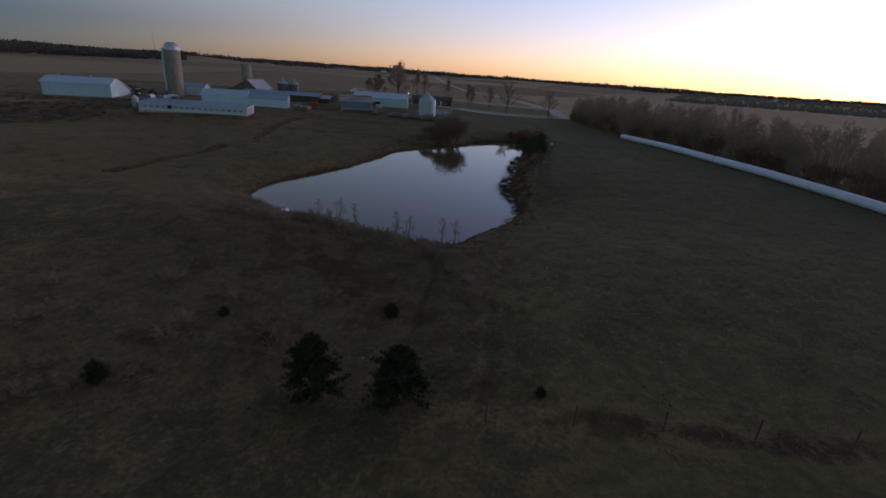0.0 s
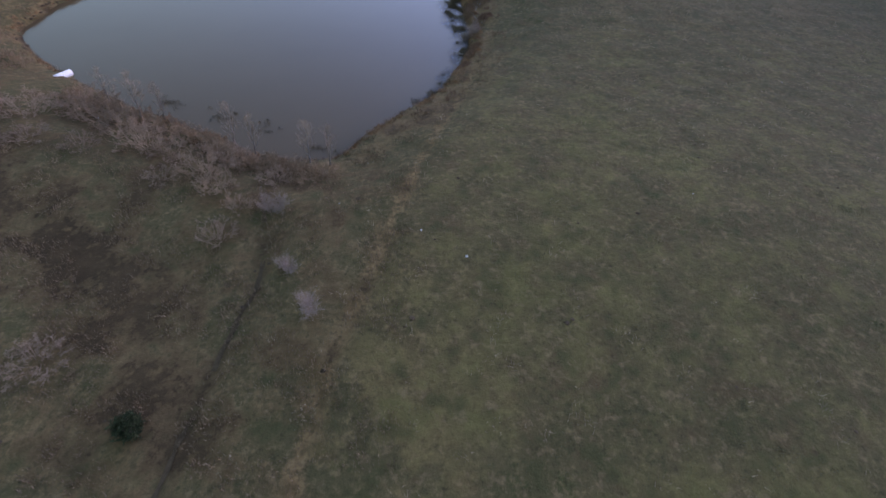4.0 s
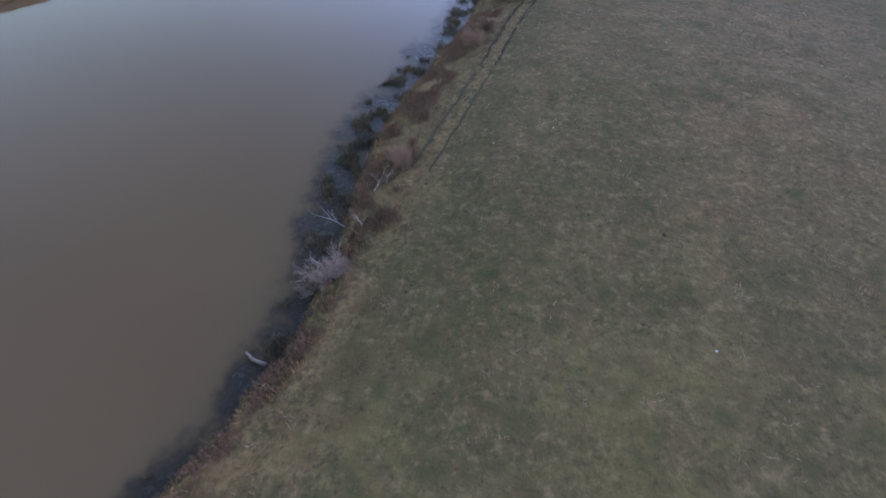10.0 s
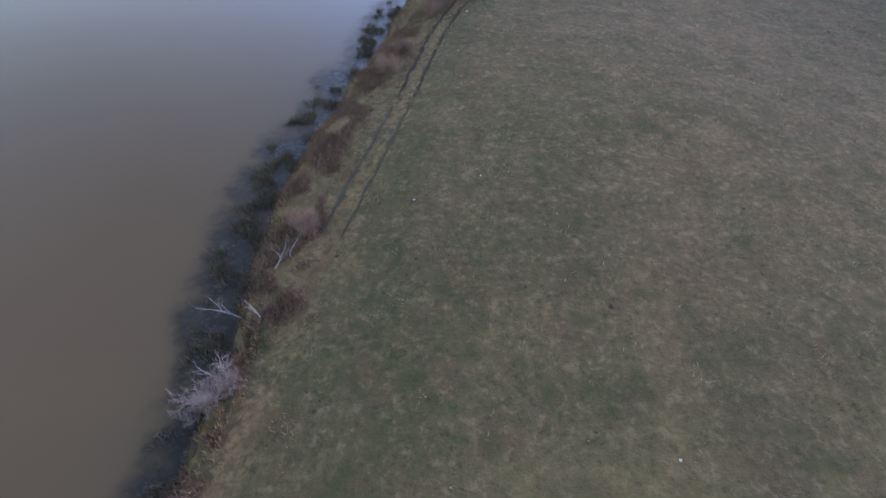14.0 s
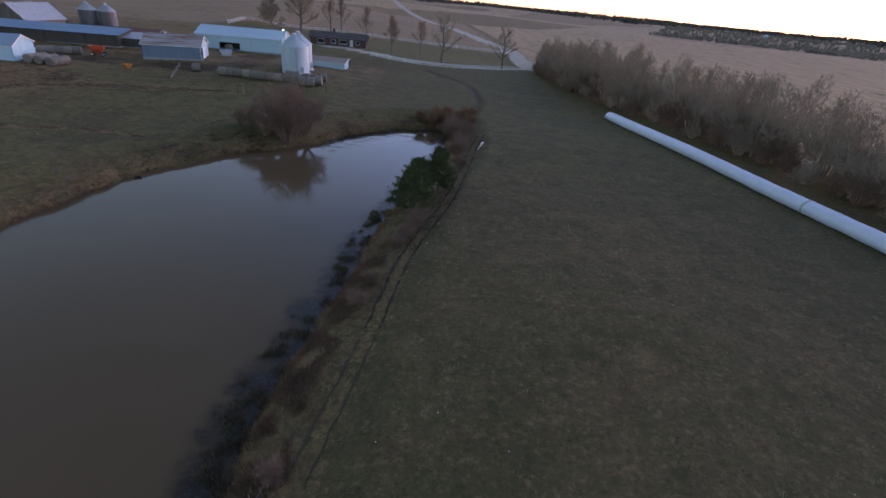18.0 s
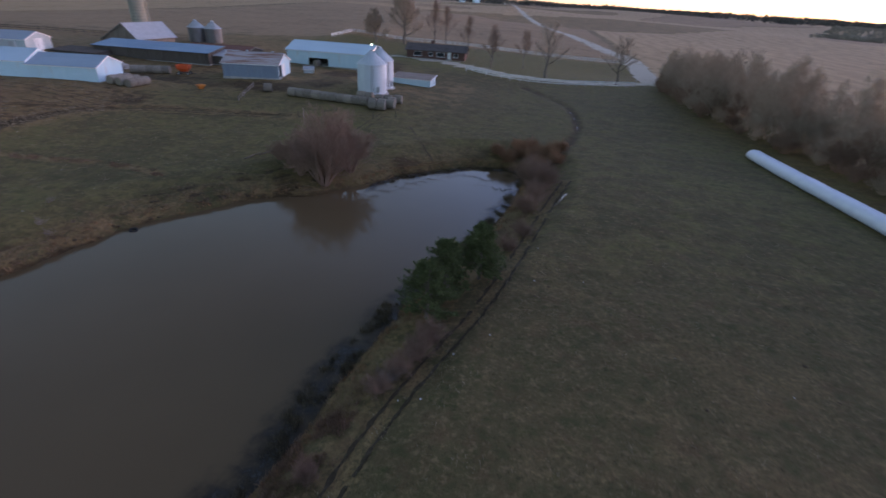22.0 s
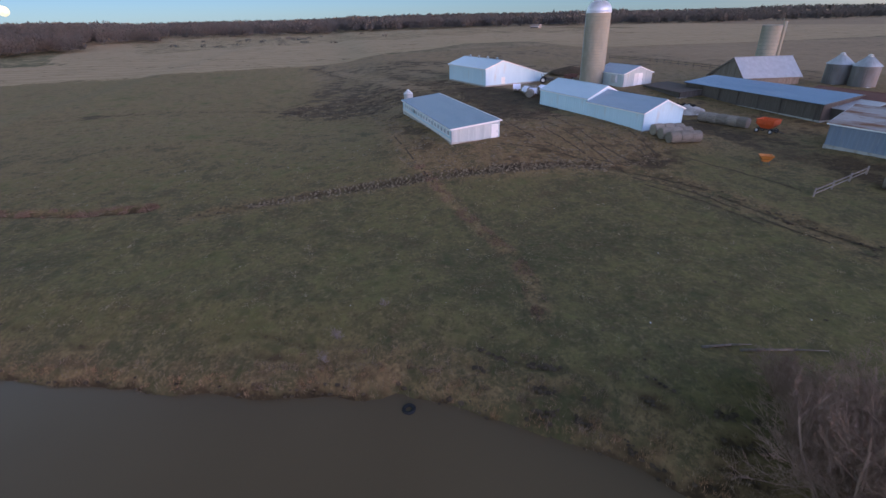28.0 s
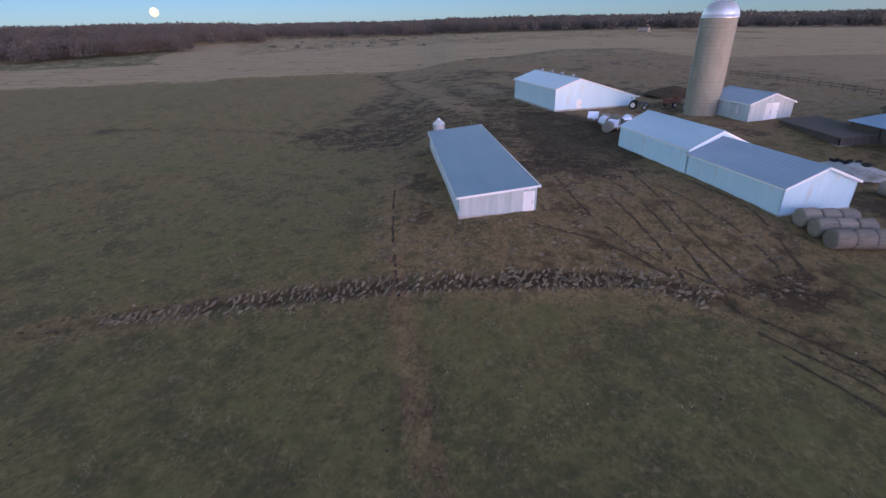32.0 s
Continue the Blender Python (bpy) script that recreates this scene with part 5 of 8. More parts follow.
def silo(x, y, z, r, high, domed, label, hoops, chute_at):
    s = thing("silo", pose(x, y, z), label, "silo")
    f = Form()
    f.lathe([(r, -0.8), (r, high)] if domed else [(r, -0.8), (r, high), (r - 0.15, high), (r - 0.15, high - 6)], 40)
    part("barrel", f, M["concrete"], s, "concrete stave barrel", True)
    f = Form()
    for i in range(40):
        a = math.tau * (i + 0.5) / 40
        for k in range(int(high / 0.76)):
            z0 = k * 0.76 + (0.38 if i % 2 else 0)
            c, d = math.cos(a), math.sin(a)
            t = Vector((-d, c, 0)) * (r * math.pi / 40 - 0.012)
            p = Vector((c * (r * 0.9985 + 0.008), d * (r * 0.9985 + 0.008), 0))
            top = min(z0 + 0.745, high - 0.01)
            if top > z0 + 0.1:
                f.add([p - t + Vector((0, 0, z0)), p + t + Vector((0, 0, z0)), p + t + Vector((0, 0, top)), p - t + Vector((0, 0, top))], [(0, 1, 2, 3)])
    tagged(part("stave_facing", f, M["concrete"], s, "staggered concrete staves"), kind="stuff")
    for i in range(hoops):
        h = 0.3 + (high - 0.5) * (i / (hoops - 1)) ** 1.15
        f = Form()
        f.lathe([(r + 0.012, h - 0.018), (r + 0.045, h), (r + 0.012, h + 0.018)], 40)
        part("hoop", f, M["steel_dark"] if not domed else M["old_steel"], s)
    if domed:
        f = Form()
        f.lathe([(r + 0.1, high - 0.15), (r + 0.1, high + 0.05)] + [((r + 0.08) * math.cos(a), high + 0.05 + 2.4 * math.sin(a)) for a in [math.pi / 2 * k / 9 for k in range(10)]], 40)
        part("dome", f, M["dome"], s, "ribbed pale steel dome", True)
        for i in range(20):
            a = math.tau * i / 20
            f = Form()
            pts = [((r + 0.1) * math.cos(e), high + 0.06 + 2.42 * math.sin(e)) for e in [math.pi / 2 * k / 6 for k in range(7)]]
            for (r0, z0), (r1, z1) in zip(pts, pts[1:]):
                f.tube((r0 * math.cos(a), r0 * math.sin(a), z0), (r1 * math.cos(a), r1 * math.sin(a), z1), 0.025, 0.025, 4, False)
            part("dome_rib", f, M["dome"], s)
    ca = chute_at
    f = Form()
    d = Vector((math.cos(ca), math.sin(ca), 0))
    f.tube(d * (r + 0.3) + Vector((0, 0, 1.5 if domed else 0)), d * (r + 0.3) + Vector((0, 0, high + (0.2 if domed else 0.7))), 0.36, 0.36, 10)
    part("chute", f, M["white_metal"] if domed else M["concrete"], s, "pale unloading chute")
    f = Form()
    e = Vector((math.cos(ca + 0.45), math.sin(ca + 0.45), 0)) * (r + 0.15)
    g = Vector((-math.sin(ca + 0.45), math.cos(ca + 0.45), 0)) * 0.2
    for sgn in (-1, 1):
        f.tube(e + g * sgn + Vector((0, 0, 0.5)), e + g * sgn + Vector((0, 0, high)), 0.025, 0.025, 4)
    for k in range(int(high / 0.35) - 2):
        f.tube(e - g + Vector((0, 0, 0.7 + k * 0.35)), e + g + Vector((0, 0, 0.7 + k * 0.35)), 0.015, 0.015, 4, False)
    part("ladder", f, M["galv"], s)
    return s


silo(-109.0, 148.5, 5.0, 2.62, 15.15, True, "tall concrete stave silo with a pale domed cap", 26, math.radians(205))
silo(-98.7, 184.6, 4.4, 1.95, 12.4, False, "old roofless concrete silo behind the barn", 18, math.radians(50))


def grain_bin(x, y, z, r, high, cone, material, label, turn=0.0, group="grain bins"):
    b = thing("grain_bin", pose(x, y, z, 0, 0, turn), label, "grain bin", group)
    f = Form()
    prof, k = [], int(high / 0.11)
    for i in range(k + 1):
        prof.append((r + 0.018 * (1 if i % 2 else -1), high * i / k))
    f.lathe(prof, 40)
    part("barrel", f, M[material], b, "corrugated steel barrel")
    f = Form()
    f.lathe([(r + 0.12, high - 0.02), (r + 0.1, high + 0.03), (0.42, high + cone)], 40)
    roof = "galv" if material == "old_steel" else material
    part("cone_roof", f, M[roof], b, "ribbed cone roof")
    for i in range(20):
        a = math.tau * i / 20
        c, s = math.cos(a), math.sin(a)
        f = Form()
        f.beam(((r + 0.1) * c, (r + 0.1) * s, high + 0.05), (0.44 * c, 0.44 * s, high + cone + 0.02), 0.05, 0.05)
        part("roof_rib", f, M[roof], b)
    f = Form()
    f.lathe([(0.44, high + cone - 0.03), (0.44, high + cone + 0.22), (0.5, high + cone + 0.24), (0.02, high + cone + 0.42)], 16)
    part("filler_cap", f, M["dome"], b)
    f = Form()
    f.lathe([(r + 0.35, -0.7), (r + 0.35, 0.08), (r - 0.1, 0.08)], 40)
    part("base_slab", f, M["pad"], b)
    f = Form()
    for sgn in (-0.2, 0.2):
        f.tube((sgn, -r - 0.1, 0.4), (sgn, -r - 0.1, high), 0.02, 0.02, 4)
    for i in range(int(high / 0.35)):
        f.tube((-0.2, -r - 0.1, 0.5 + 0.35 * i), (0.2, -r - 0.1, 0.5 + 0.35 * i), 0.014, 0.014, 4, False)
    part("ladder", f, M["steel_dark"], b)
    f = Form()
    f.box(0.8, 1.4, -r - 0.06, -r + 0.5, 0.5, 1.6)
    part("hatch", f, M["galv"], b)
    return b


grain_bin(-18.9, 154.6, 3.2, 2.95, 5.6, 2.3, "bin_steel", "white-grey corrugated grain bin with a cone roof, beside stacked bales", 20)
grain_bin(-19.8, 161.7, 3.1, 2.95, 5.6, 2.3, "bin_steel", "white-grey corrugated grain bin with a cone roof, behind its twin", 55)
grain_bin(-85.4, 190.2, 4.3, 2.25, 5.4, 1.7, "old_steel", "old dull grey grain bin with a bright cone roof", 10)
grain_bin(-80.8, 191.4, 4.3, 2.25, 5.3, 1.7, "old_steel", "old dull grey grain bin with a bright cone roof", 40)

# blue-grey shed with a rusting roof and a white gable
bl = shell("blue_shed", -39.2, 153.6, 4.2, (-0.972, -0.236), 9.0, 11.5, 2.8, 2.8, (4.6, 4.5), "blue_wall", "rust_roof", "blue-grey metal shed with a rusting roof and white gable end", "shed", {"near": [(0.5, 2.6, 0.1, 2.6)]}, 0.5, 0.25, ends={"near": "white_metal"})
door(bl, "near", 9.0, 11.5, 2.7, 4.9, 0.13, 2.6, M["white_paint"], "white sliding door pushed aside", False)
for u, yy in ((4.6, 2.2), (4.6, 7.6)):
    part("roof_vent", Form().lathe([(0.2, 4.45), (0.2, 4.75), (0.32, 4.8), (0.02, 4.98)], 12, (u, yy)), M["galv"], bl, "round steel roof vent", True)

# rust-red low roof behind the long barn
shell("low_barn", -58.5, 172.0, 4.2, (-0.98, -0.1), 9.5, 16.0, 2.0, 2.0, (4.7, 3.1), "dark_wood", "red_rust", "low old barn with a rust-red roof", "barn", {}, 0.4, 0.3, trim="old_wood")
# small lean-to with a pale roof between them
shell("lean_to", -58.0, 164.5, 4.2, (-0.98, -0.1), 5.0, 4.5, 2.0, 2.9, (5.0, 2.9), "dark_wood", "galv", "small lean-to with a bare metal roof", "shed", {}, 0.4, 0.3, trim=None)

# white machine hall with an open bay
bays = [(11.2, 16.6, 0.1, 1.9)]
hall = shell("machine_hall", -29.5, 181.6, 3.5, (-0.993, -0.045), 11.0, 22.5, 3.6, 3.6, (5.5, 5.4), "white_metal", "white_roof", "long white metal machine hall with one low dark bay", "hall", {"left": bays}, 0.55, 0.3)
f = Form()
f.box(0.6, 10.6, 4.6, 4.75, 0.1, 3.5)
part("inner_wall", f, M["dark_wood"], hall)
f = Form()
f.box(5.0, 5.2, 4.75, 20.0, 0.1, 3.5)
part("inner_wall", f, M["dark_wood"], hall)
lampost = thing("yard_lamp", pose(-29.0, 182.6, 3.5), "bright yard lamp on the corner of the white hall", "lamp")
part("pole", Form().tube((0, 0, -0.3), (0, 0, 6.2), 0.09, 0.06, 8), M["old_wood"], lampost)
part("arm", Form().tube((0, 0, 6.0), (0.1, -0.8, 6.2), 0.03, 0.03, 6), M["galv"], lampost)
part("bulb", Form().lathe([(0.02, 5.95), (0.2, 6.0), (0.26, 6.15), (0.14, 6.3), (0.02, 6.34)], 14, (0.1, -0.85)), M["lamp"], lampost, "glowing lamp head", True)

# low shed with a tan roof beside the grain bins
shell("low_shed", -10.7, 170.6, 2.1, (-0.985, 0.06), 4.6, 9.2, 1.9, 2.5, (4.6, 2.5), "white_metal", "tan_roof", "low white shed with a worn tan lean-to roof", "shed", {}, 0.5, 0.25)
hut = shell("calf_hut", -37.2, 165.6, 3.6, (-0.9, -0.44), 1.9, 2.2, 1.3, 1.3, (0.95, 1.8), "galv_wall", "galv", "small grey hut in the yard", "hut", {"near": [(0.3, 1.3, 0.12, 1.2)]}, 0.4, 0.12)


# brick ranch house
def ranch_house():
    w, length = 8.2, 19.0
    holes = [(2.2, 3.6, 1.0, 2.1), (4.6, 5.5, 0.35, 2.4), (6.6, 9.2, 0.9, 2.2), (10.4, 12.0, 1.0, 2.1), (14.2, 16.6, 0.8, 2.2)]
    h = shell("ranch_house", -11.6, 220.6, 2.9, (-0.996, -0.08), w, length, 2.75, 2.75, (4.1, 4.15), "brick", "shingle", "single-storey brown brick house with a dark shingle roof", "house", {"left": holes}, 0, 0.6, trim="shingle")
    for i, s in enumerate(holes):
        if i == 1:
            door(h, "left", w, length, *s, M["white_paint"], "pale front door")
        else:
            window(h, "left", w, length, *s)
    part("chimney", Form().box(4.6, 5.4, 11.0, 11.8, 3.4, 5.3), M["brick"], h)
    part("porch_step", Form().box(-1.3, -0.05, 4.0, 6.2, -0.3, 0.2), M["pad"], h)


ranch_house()

# low board shed with a dull roof between the metal shed and the long barn
shell("low_shed", -86.6, 155.8, 4.5, (-1.0, 0.0), 6.0, 12.5, 1.1, 1.5, (6.0, 1.5), "dark_wood", "dark_wood", "low dark board shed with a low board roof", "shed", {}, 0.5, 0.25, trim=None)


# ---- loose things in the farmyard ----
def bale_mesh():
    f = Form()
    r, half = 0.82, 0.76
    prof = [(0.02, -half), (r * 0.35, -half - 0.015), (r * 0.62, -half + 0.01), (r * 0.9, -half), (r * 0.985, -half + 0.08), (r, -half + 0.2), (r * 1.012, 0), (r, half - 0.2), (r * 0.985, half - 0.08), (r * 0.9, half), (r * 0.62, half - 0.01), (r * 0.35, half + 0.015), (0.02, half)]
    n = 22
    vs, fs = [], []
    for q, (rr, x) in enumerate(prof):
        for i in range(n):
            a = math.tau * i / n
            k = rr * (1 + 0.02 * math.sin(5 * a + q) + 0.012 * math.sin(11 * a))
            z = k * math.sin(a)
            vs.append((x, k * math.cos(a), max(z, -r * 0.93)))
    for q in range(len(prof) - 1):
        fs += [(q * n + i, q * n + (i + 1) % n, (q + 1) * n + (i + 1) % n, (q + 1) * n + i) for i in range(n)]
    f.add(vs, fs)
    return f.mesh("round_bale", M["hay"], True)


BALE = bale_mesh()


def bale(x, y, yaw, up=0.0, label="weathered grey-brown round hay bale in a row", group="bales by the grain bins"):
    ob = new("round_bale", BALE)
    ob.matrix_basis = pose(x, y, float(height(x, y)) + 0.74 + up, random.uniform(0, 0), 0, yaw + random.uniform(-4, 4)) @ pose(0, 0, 0, random.choice((0, 8, -6)), 0, random.choice((0, 180)))
    return tagged(ob, label, "hay bale", group)


random.seed(4)
for i in range(11):
    bale(-31.0 + 1.58 * i, 144.0 + 0.05 * i, 2)
for x, y in ((-14.6, 142.9), (-13.0, 143.0), (-13.4, 144.8), (-11.8, 145.0), (-12.2, 146.7), (-15.0, 147.6), (-13.4, 148.2), (-11.7, 149.2), (-18.8, 148.2), (-17.2, 148.1)):
    bale(x, y, 4, label="weathered round hay bale in a cluster before the grain bin")
for r_, x in enumerate((-62.1, -60.2, -58.3)):
    for i in range(3):
        bale(x + 0.05 * i, 134.9 + 1.58 * i, 88, label="weathered round hay bale beside the white shed", group="bales by the white shed")
for i in range(5):
    bale(-69.6 + 1.42 * i, 148.4 + 0.58 * i, 22, label="dull grey round hay bale along the yard lane", group="bales along the lane")
bale(-36.6, 144.6, 30, label="old round bale near the gate", group="bales along the lane")
bale(-43.4, 180.2, 80, label="dark old bale in the open bay of the hall", group="bales along the lane")


def wheel(parent, x, y, r, w):
    f = Form()
    vs = [(r * 0.62, -w / 2), (r * 0.93, -w / 2), (r, -w / 3), (r, w / 3), (r * 0.93, w / 2), (r * 0.62, w / 2)]
    f.lathe(vs, 18)
    f.v = [(x + z, y + a, r + b) for a, b, z in f.v]
    t = part("wheel", f, M["tyre"], parent, "black tyre", True)
    g = Form()
    g.lathe([(0.02, -w * 0.3), (r * 0.3, -w * 0.35), (r * 0.63, -w * 0.42), (r * 0.63, w * 0.42), (r * 0.3, w * 0.35), (0.02, w * 0.3)], 16)
    g.v = [(x + z, y + a, r + b) for a, b, z in g.v]
    part("rim", g, M["rim"], t, "pale wheel rim")


def hopper(f, x, y, z0, z1, top, bottom, thick=0.06):
    (tx, ty), (bx, by) = top, bottom
    for sx, sy in ((1, 0), (-1, 0), (0, 1), (0, -1)):
        if sx:
            q = [(x + sx * bx, y - by, z0), (x + sx * bx, y + by, z0), (x + sx * tx, y + ty, z1), (x + sx * tx, y - ty, z1)]
        else:
            q = [(x - bx, y + sy * by, z0), (x + bx, y + sy * by, z0), (x + tx, y + sy * ty, z1), (x - tx, y + sy * ty, z1)]
        d = Vector((-sx * thick, -sy * thick, 0))
        f.hexa([Vector(p) for p in q] + [Vector(p) + d for p in q])


wagon = thing("gravity_wagon", at(-60.0, 151.3, None, 18) @ Matrix.Diagonal((0.8, 0.8, 0.86, 1)), "orange-red gravity grain wagon parked in the yard", "wagon")
f = Form()
hopper(f, 0, 0, 0.85, 1.5, (1.5, 1.15), (0.8, 0.75))
hopper(f, 0, 0, 1.5, 2.25, (1.55, 1.2), (1.5, 1.15))
f.box(-0.8, 0.8, -0.75, 0.75, 0.8, 0.88)
part("hopper", f, M["orange"], wagon, "orange-red sheet steel hopper")
for k in (-1.2, 0, 1.2):
    part("side_rib", Form().box(k - 0.04, k + 0.04, -1.27, -1.19, 1.4, 2.25), M["orange"], wagon)
part("rim_rail", Form().box(-1.61, 1.61, -1.26, -1.18, 2.2, 2.3).box(-1.61, 1.61, 1.18, 1.26, 2.2, 2.3).box(-1.61, -1.53, -1.2, 1.2, 2.2, 2.3).box(1.53, 1.61, -1.2, 1.2, 2.2, 2.3), M["orange"], wagon)
part("chassis", Form().box(-1.7, 1.7, -0.5, -0.4, 0.5, 0.64).box(-1.7, 1.7, 0.4, 0.5, 0.5, 0.64).box(-1.25, -1.15, -0.85, 0.85, 0.36, 0.48).box(1.15, 1.25, -0.85, 0.85, 0.36, 0.48), M["steel_dark"], wagon)
part("drawbar", Form().beam((1.6, 0, 0.5), (3.0, 0, 0.3), 0.1, 0.1), M["steel_dark"], wagon)
for sx in (-1.2, 1.2):
    for sy in (-0.98, 0.98):
        wheel_ob = None
        f = Form().lathe([(0.24, -0.11), (0.37, -0.11), (0.4, -0.06), (0.4, 0.06), (0.37, 0.11), (0.24, 0.11)], 18)
        f.v = [(sx + a, sy + z, 0.4 + b) for a, b, z in f.v]
        t = part("wheel", f, M["tyre"], wagon, "black tyre", True)
        f = Form().lathe([(0.02, -0.06), (0.24, -0.09), (0.24, 0.09), (0.02, 0.06)], 16)
        f.v = [(sx + a, sy + z, 0.4 + b) for a, b, z in f.v]
        part("rim", f, M["rim"], t, "pale wheel rim")

mixer = thing("feed_cart", at(-47.6, 139.8, None, 60) @ Matrix.Diagonal((0.78, 0.78, 0.8, 1)), "small rusty orange-yellow feed cart in the grass", "cart")
f = Form()
hopper(f, 0, 0, 0.55, 1.45, (0.95, 0.75), (0.45, 0.4))
f.box(-0.45, 0.45, -0.4, 0.4, 0.5, 0.58)
part("tub", f, M["yellow"], mixer)
part("grain_left", Form().box(-0.7, 0.7, -0.55, 0.55, 0.9, 1.1), M["clod"], mixer, "dark feed in the tub")
for sx, sy in ((-0.5, -0.5), (-0.5, 0.5), (0.6, -0.45), (0.6, 0.45)):
    part("leg", Form().beam((sx, sy, -0.1), (sx * 0.8, sy * 0.8, 0.7), 0.08, 0.08), M["steel_dark"], mixer)

# dark old bales with torn white film over their tops
def film_mesh():
    """The torn upper shell of a wrapped bale."""
    rnd = random.Random(9)
    f = Form()
    n, m = 14, 7
    for q in range(m):
        x = -0.84 + 1.68 * q / (m - 1)
        a0, a1 = -0.35 + rnd.uniform(-0.25, 0.3), math.pi + 0.3 + rnd.uniform(-0.3, 0.25)
        for i in range(n):
            a = a0 + (a1 - a0) * i / (n - 1)
            r = 0.87 + rnd.uniform(-0.012, 0.03)
            f.v.append((x + rnd.uniform(-0.05, 0.05), r * math.cos(a), r * math.sin(a)))
    for q in range(m - 1):
        f.f += [(q * n + i, q * n + i + 1, (q + 1) * n + i + 1, (q + 1) * n + i) for i in range(n - 1) if rnd.random() > 0.05]
    return f.mesh("torn_film", M["plastic"], True)


FILM = film_mesh()
for k, (x, y, yaw, wrapped) in enumerate(((-106.3, 129.2, 70, 1), (-104.4, 130.6, 95, 0), (-101.6, 129.9, 20, 1), (-99.0, 130.3, 60, 1), (-100.4, 132.6, 110, 1), (-102.2, 133.8, 15, 1), (-97.7, 129.0, 150, 0), (-98.6, 132.6, 80, 0), (-103.4, 132.0, 40, 0))):
    t = thing("wrapped_bale", pose(x, y, float(height(x, y)) + 0.76, 0, 0, yaw), "dark old round bale under torn white film" if wrapped else "dark old round bale with its film gone", "hay bale", "bales between the barns")
    ob = new("bale", BALE)
    ob.parent = t
    if wrapped:
        ob = new("torn_film", FILM)
        ob.parent = t
        tagged(ob, "torn white plastic film")

# pale tarped heap behind the white shed
f = Form()
n = 24
for q in range(8):
    u = q / 7
    for i in range(n):
        a = math.tau * i / n
        rr = (1 - u**1.8) * (1 + 0.1 * math.sin(4 * a + 1.3 * q)) + 0.03
        f.v.append((3.4 * rr * math.cos(a), 1.9 * rr * math.sin(a), 1.0 * u + 0.05 * math.sin(6 * a + q)))
for q in range(7):
    f.f += [(q * n + i, q * n + (i + 1) % n, (q + 1) * n + (i + 1) % n, (q + 1) * n + i) for i in range(n)]
f.f.append(tuple(7 * n + i for i in range(n)))
ob = new("tarped_heap", f.mesh("tarped_heap", M["pad"], True))
ob.matrix_basis = at(-77.0, 150.6, None, 22) @ Matrix.Diagonal((1.15, 1.2, 1.35, 1))
tagged(ob, "low heap under a dull grey tarpaulin behind the white shed", "heap")
heap = ob
random.seed(12)
for k in range(6):
    f = Form().lathe([(0.22, 0.0), (0.38, 0.02), (0.42, 0.1), (0.38, 0.18), (0.22, 0.2), (0.22, 0.0)], 14)
    x, y = random.uniform(-2, 2), random.uniform(-0.9, 0.9)
    ob = part("tyre", f, M["tyre"], heap, "old car tyre as a weight", True)
    ob.matrix_basis = pose(x, y, 0.95 - 0.1 * abs(x) - 0.25 * abs(y), random.uniform(-20, 20), random.uniform(-20, 20))

f = Form()
n = 28
for q in range(9):
    u = q / 8
    for i in range(n):
        a = math.tau * i / n
        rr = (1 - u**1.5) * (1 + 0.12 * math.sin(3 * a + q) + 0.06 * math.sin(9 * a + 2 * q)) + 0.02
        f.v.append((6.5 * rr * math.cos(a), 3.6 * rr * math.sin(a), 2.1 * u - 0.1 + 0.1 * math.sin(7 * a + 3 * q)))
for q in range(8):
    f.f += [(q * n + i, q * n + (i + 1) % n, (q + 1) * n + (i + 1) % n, (q + 1) * n + i) for i in range(n)]
f.f.append(tuple(8 * n + i for i in range(n)))
ob = new("manure_heap", f.mesh("manure_heap", M["clod"], True))
ob.matrix_basis = at(-129, 152.6, None, 60)
tagged(ob, "long dark heap of manure beside the silo", "heap")

tractor = thing("old_tractor", at(-117.4, 140.6, None, 60), "old dark tractor parked at the barn's corner", "tractor")
part("bonnet", Form().box(0.2, 1.9, -0.32, 0.32, 0.75, 1.35), M["steel_dark"], tractor)
part("seat", Form().box(-0.75, -0.35, -0.25, 0.25, 1.15, 1.25).box(-0.8, -0.72, -0.25, 0.25, 1.2, 1.6), M["tyre"], tractor)
part("roof", Form().box(-1.1, 0.3, -0.7, 0.7, 2.2, 2.28), M["rim"], tractor)
for sx in (-1.05, 0.25):
    for sy in (-0.65, 0.65):
        part("roof_post", Form().box(sx - 0.03, sx + 0.03, sy - 0.03, sy + 0.03, 0.9, 2.2), M["steel_dark"], tractor)
part("axle_case", Form().box(-0.9, 0.4, -0.6, 0.6, 0.55, 0.8), M["steel_dark"], tractor)
for sx, rr in ((-0.55, 0.72), (1.55, 0.42)):
    for sy in (-0.85, 0.85):
        f = Form().lathe([(rr * 0.6, -0.18), (rr * 0.95, -0.18), (rr, -0.1), (rr, 0.1), (rr * 0.95, 0.18), (rr * 0.6, 0.18)], 18)
        f.v = [(sx + a, sy + z, rr + b) for a, b, z in f.v]
        t = part("wheel", f, M["tyre"], tractor, "black tyre", True)
        f = Form().lathe([(0.02, -0.1), (rr * 0.6, -0.14), (rr * 0.6, 0.14), (0.02, 0.1)], 16)
        f.v = [(sx + a, sy + z, rr + b) for a, b, z in f.v]
        part("rim", f, M["rim"], t)


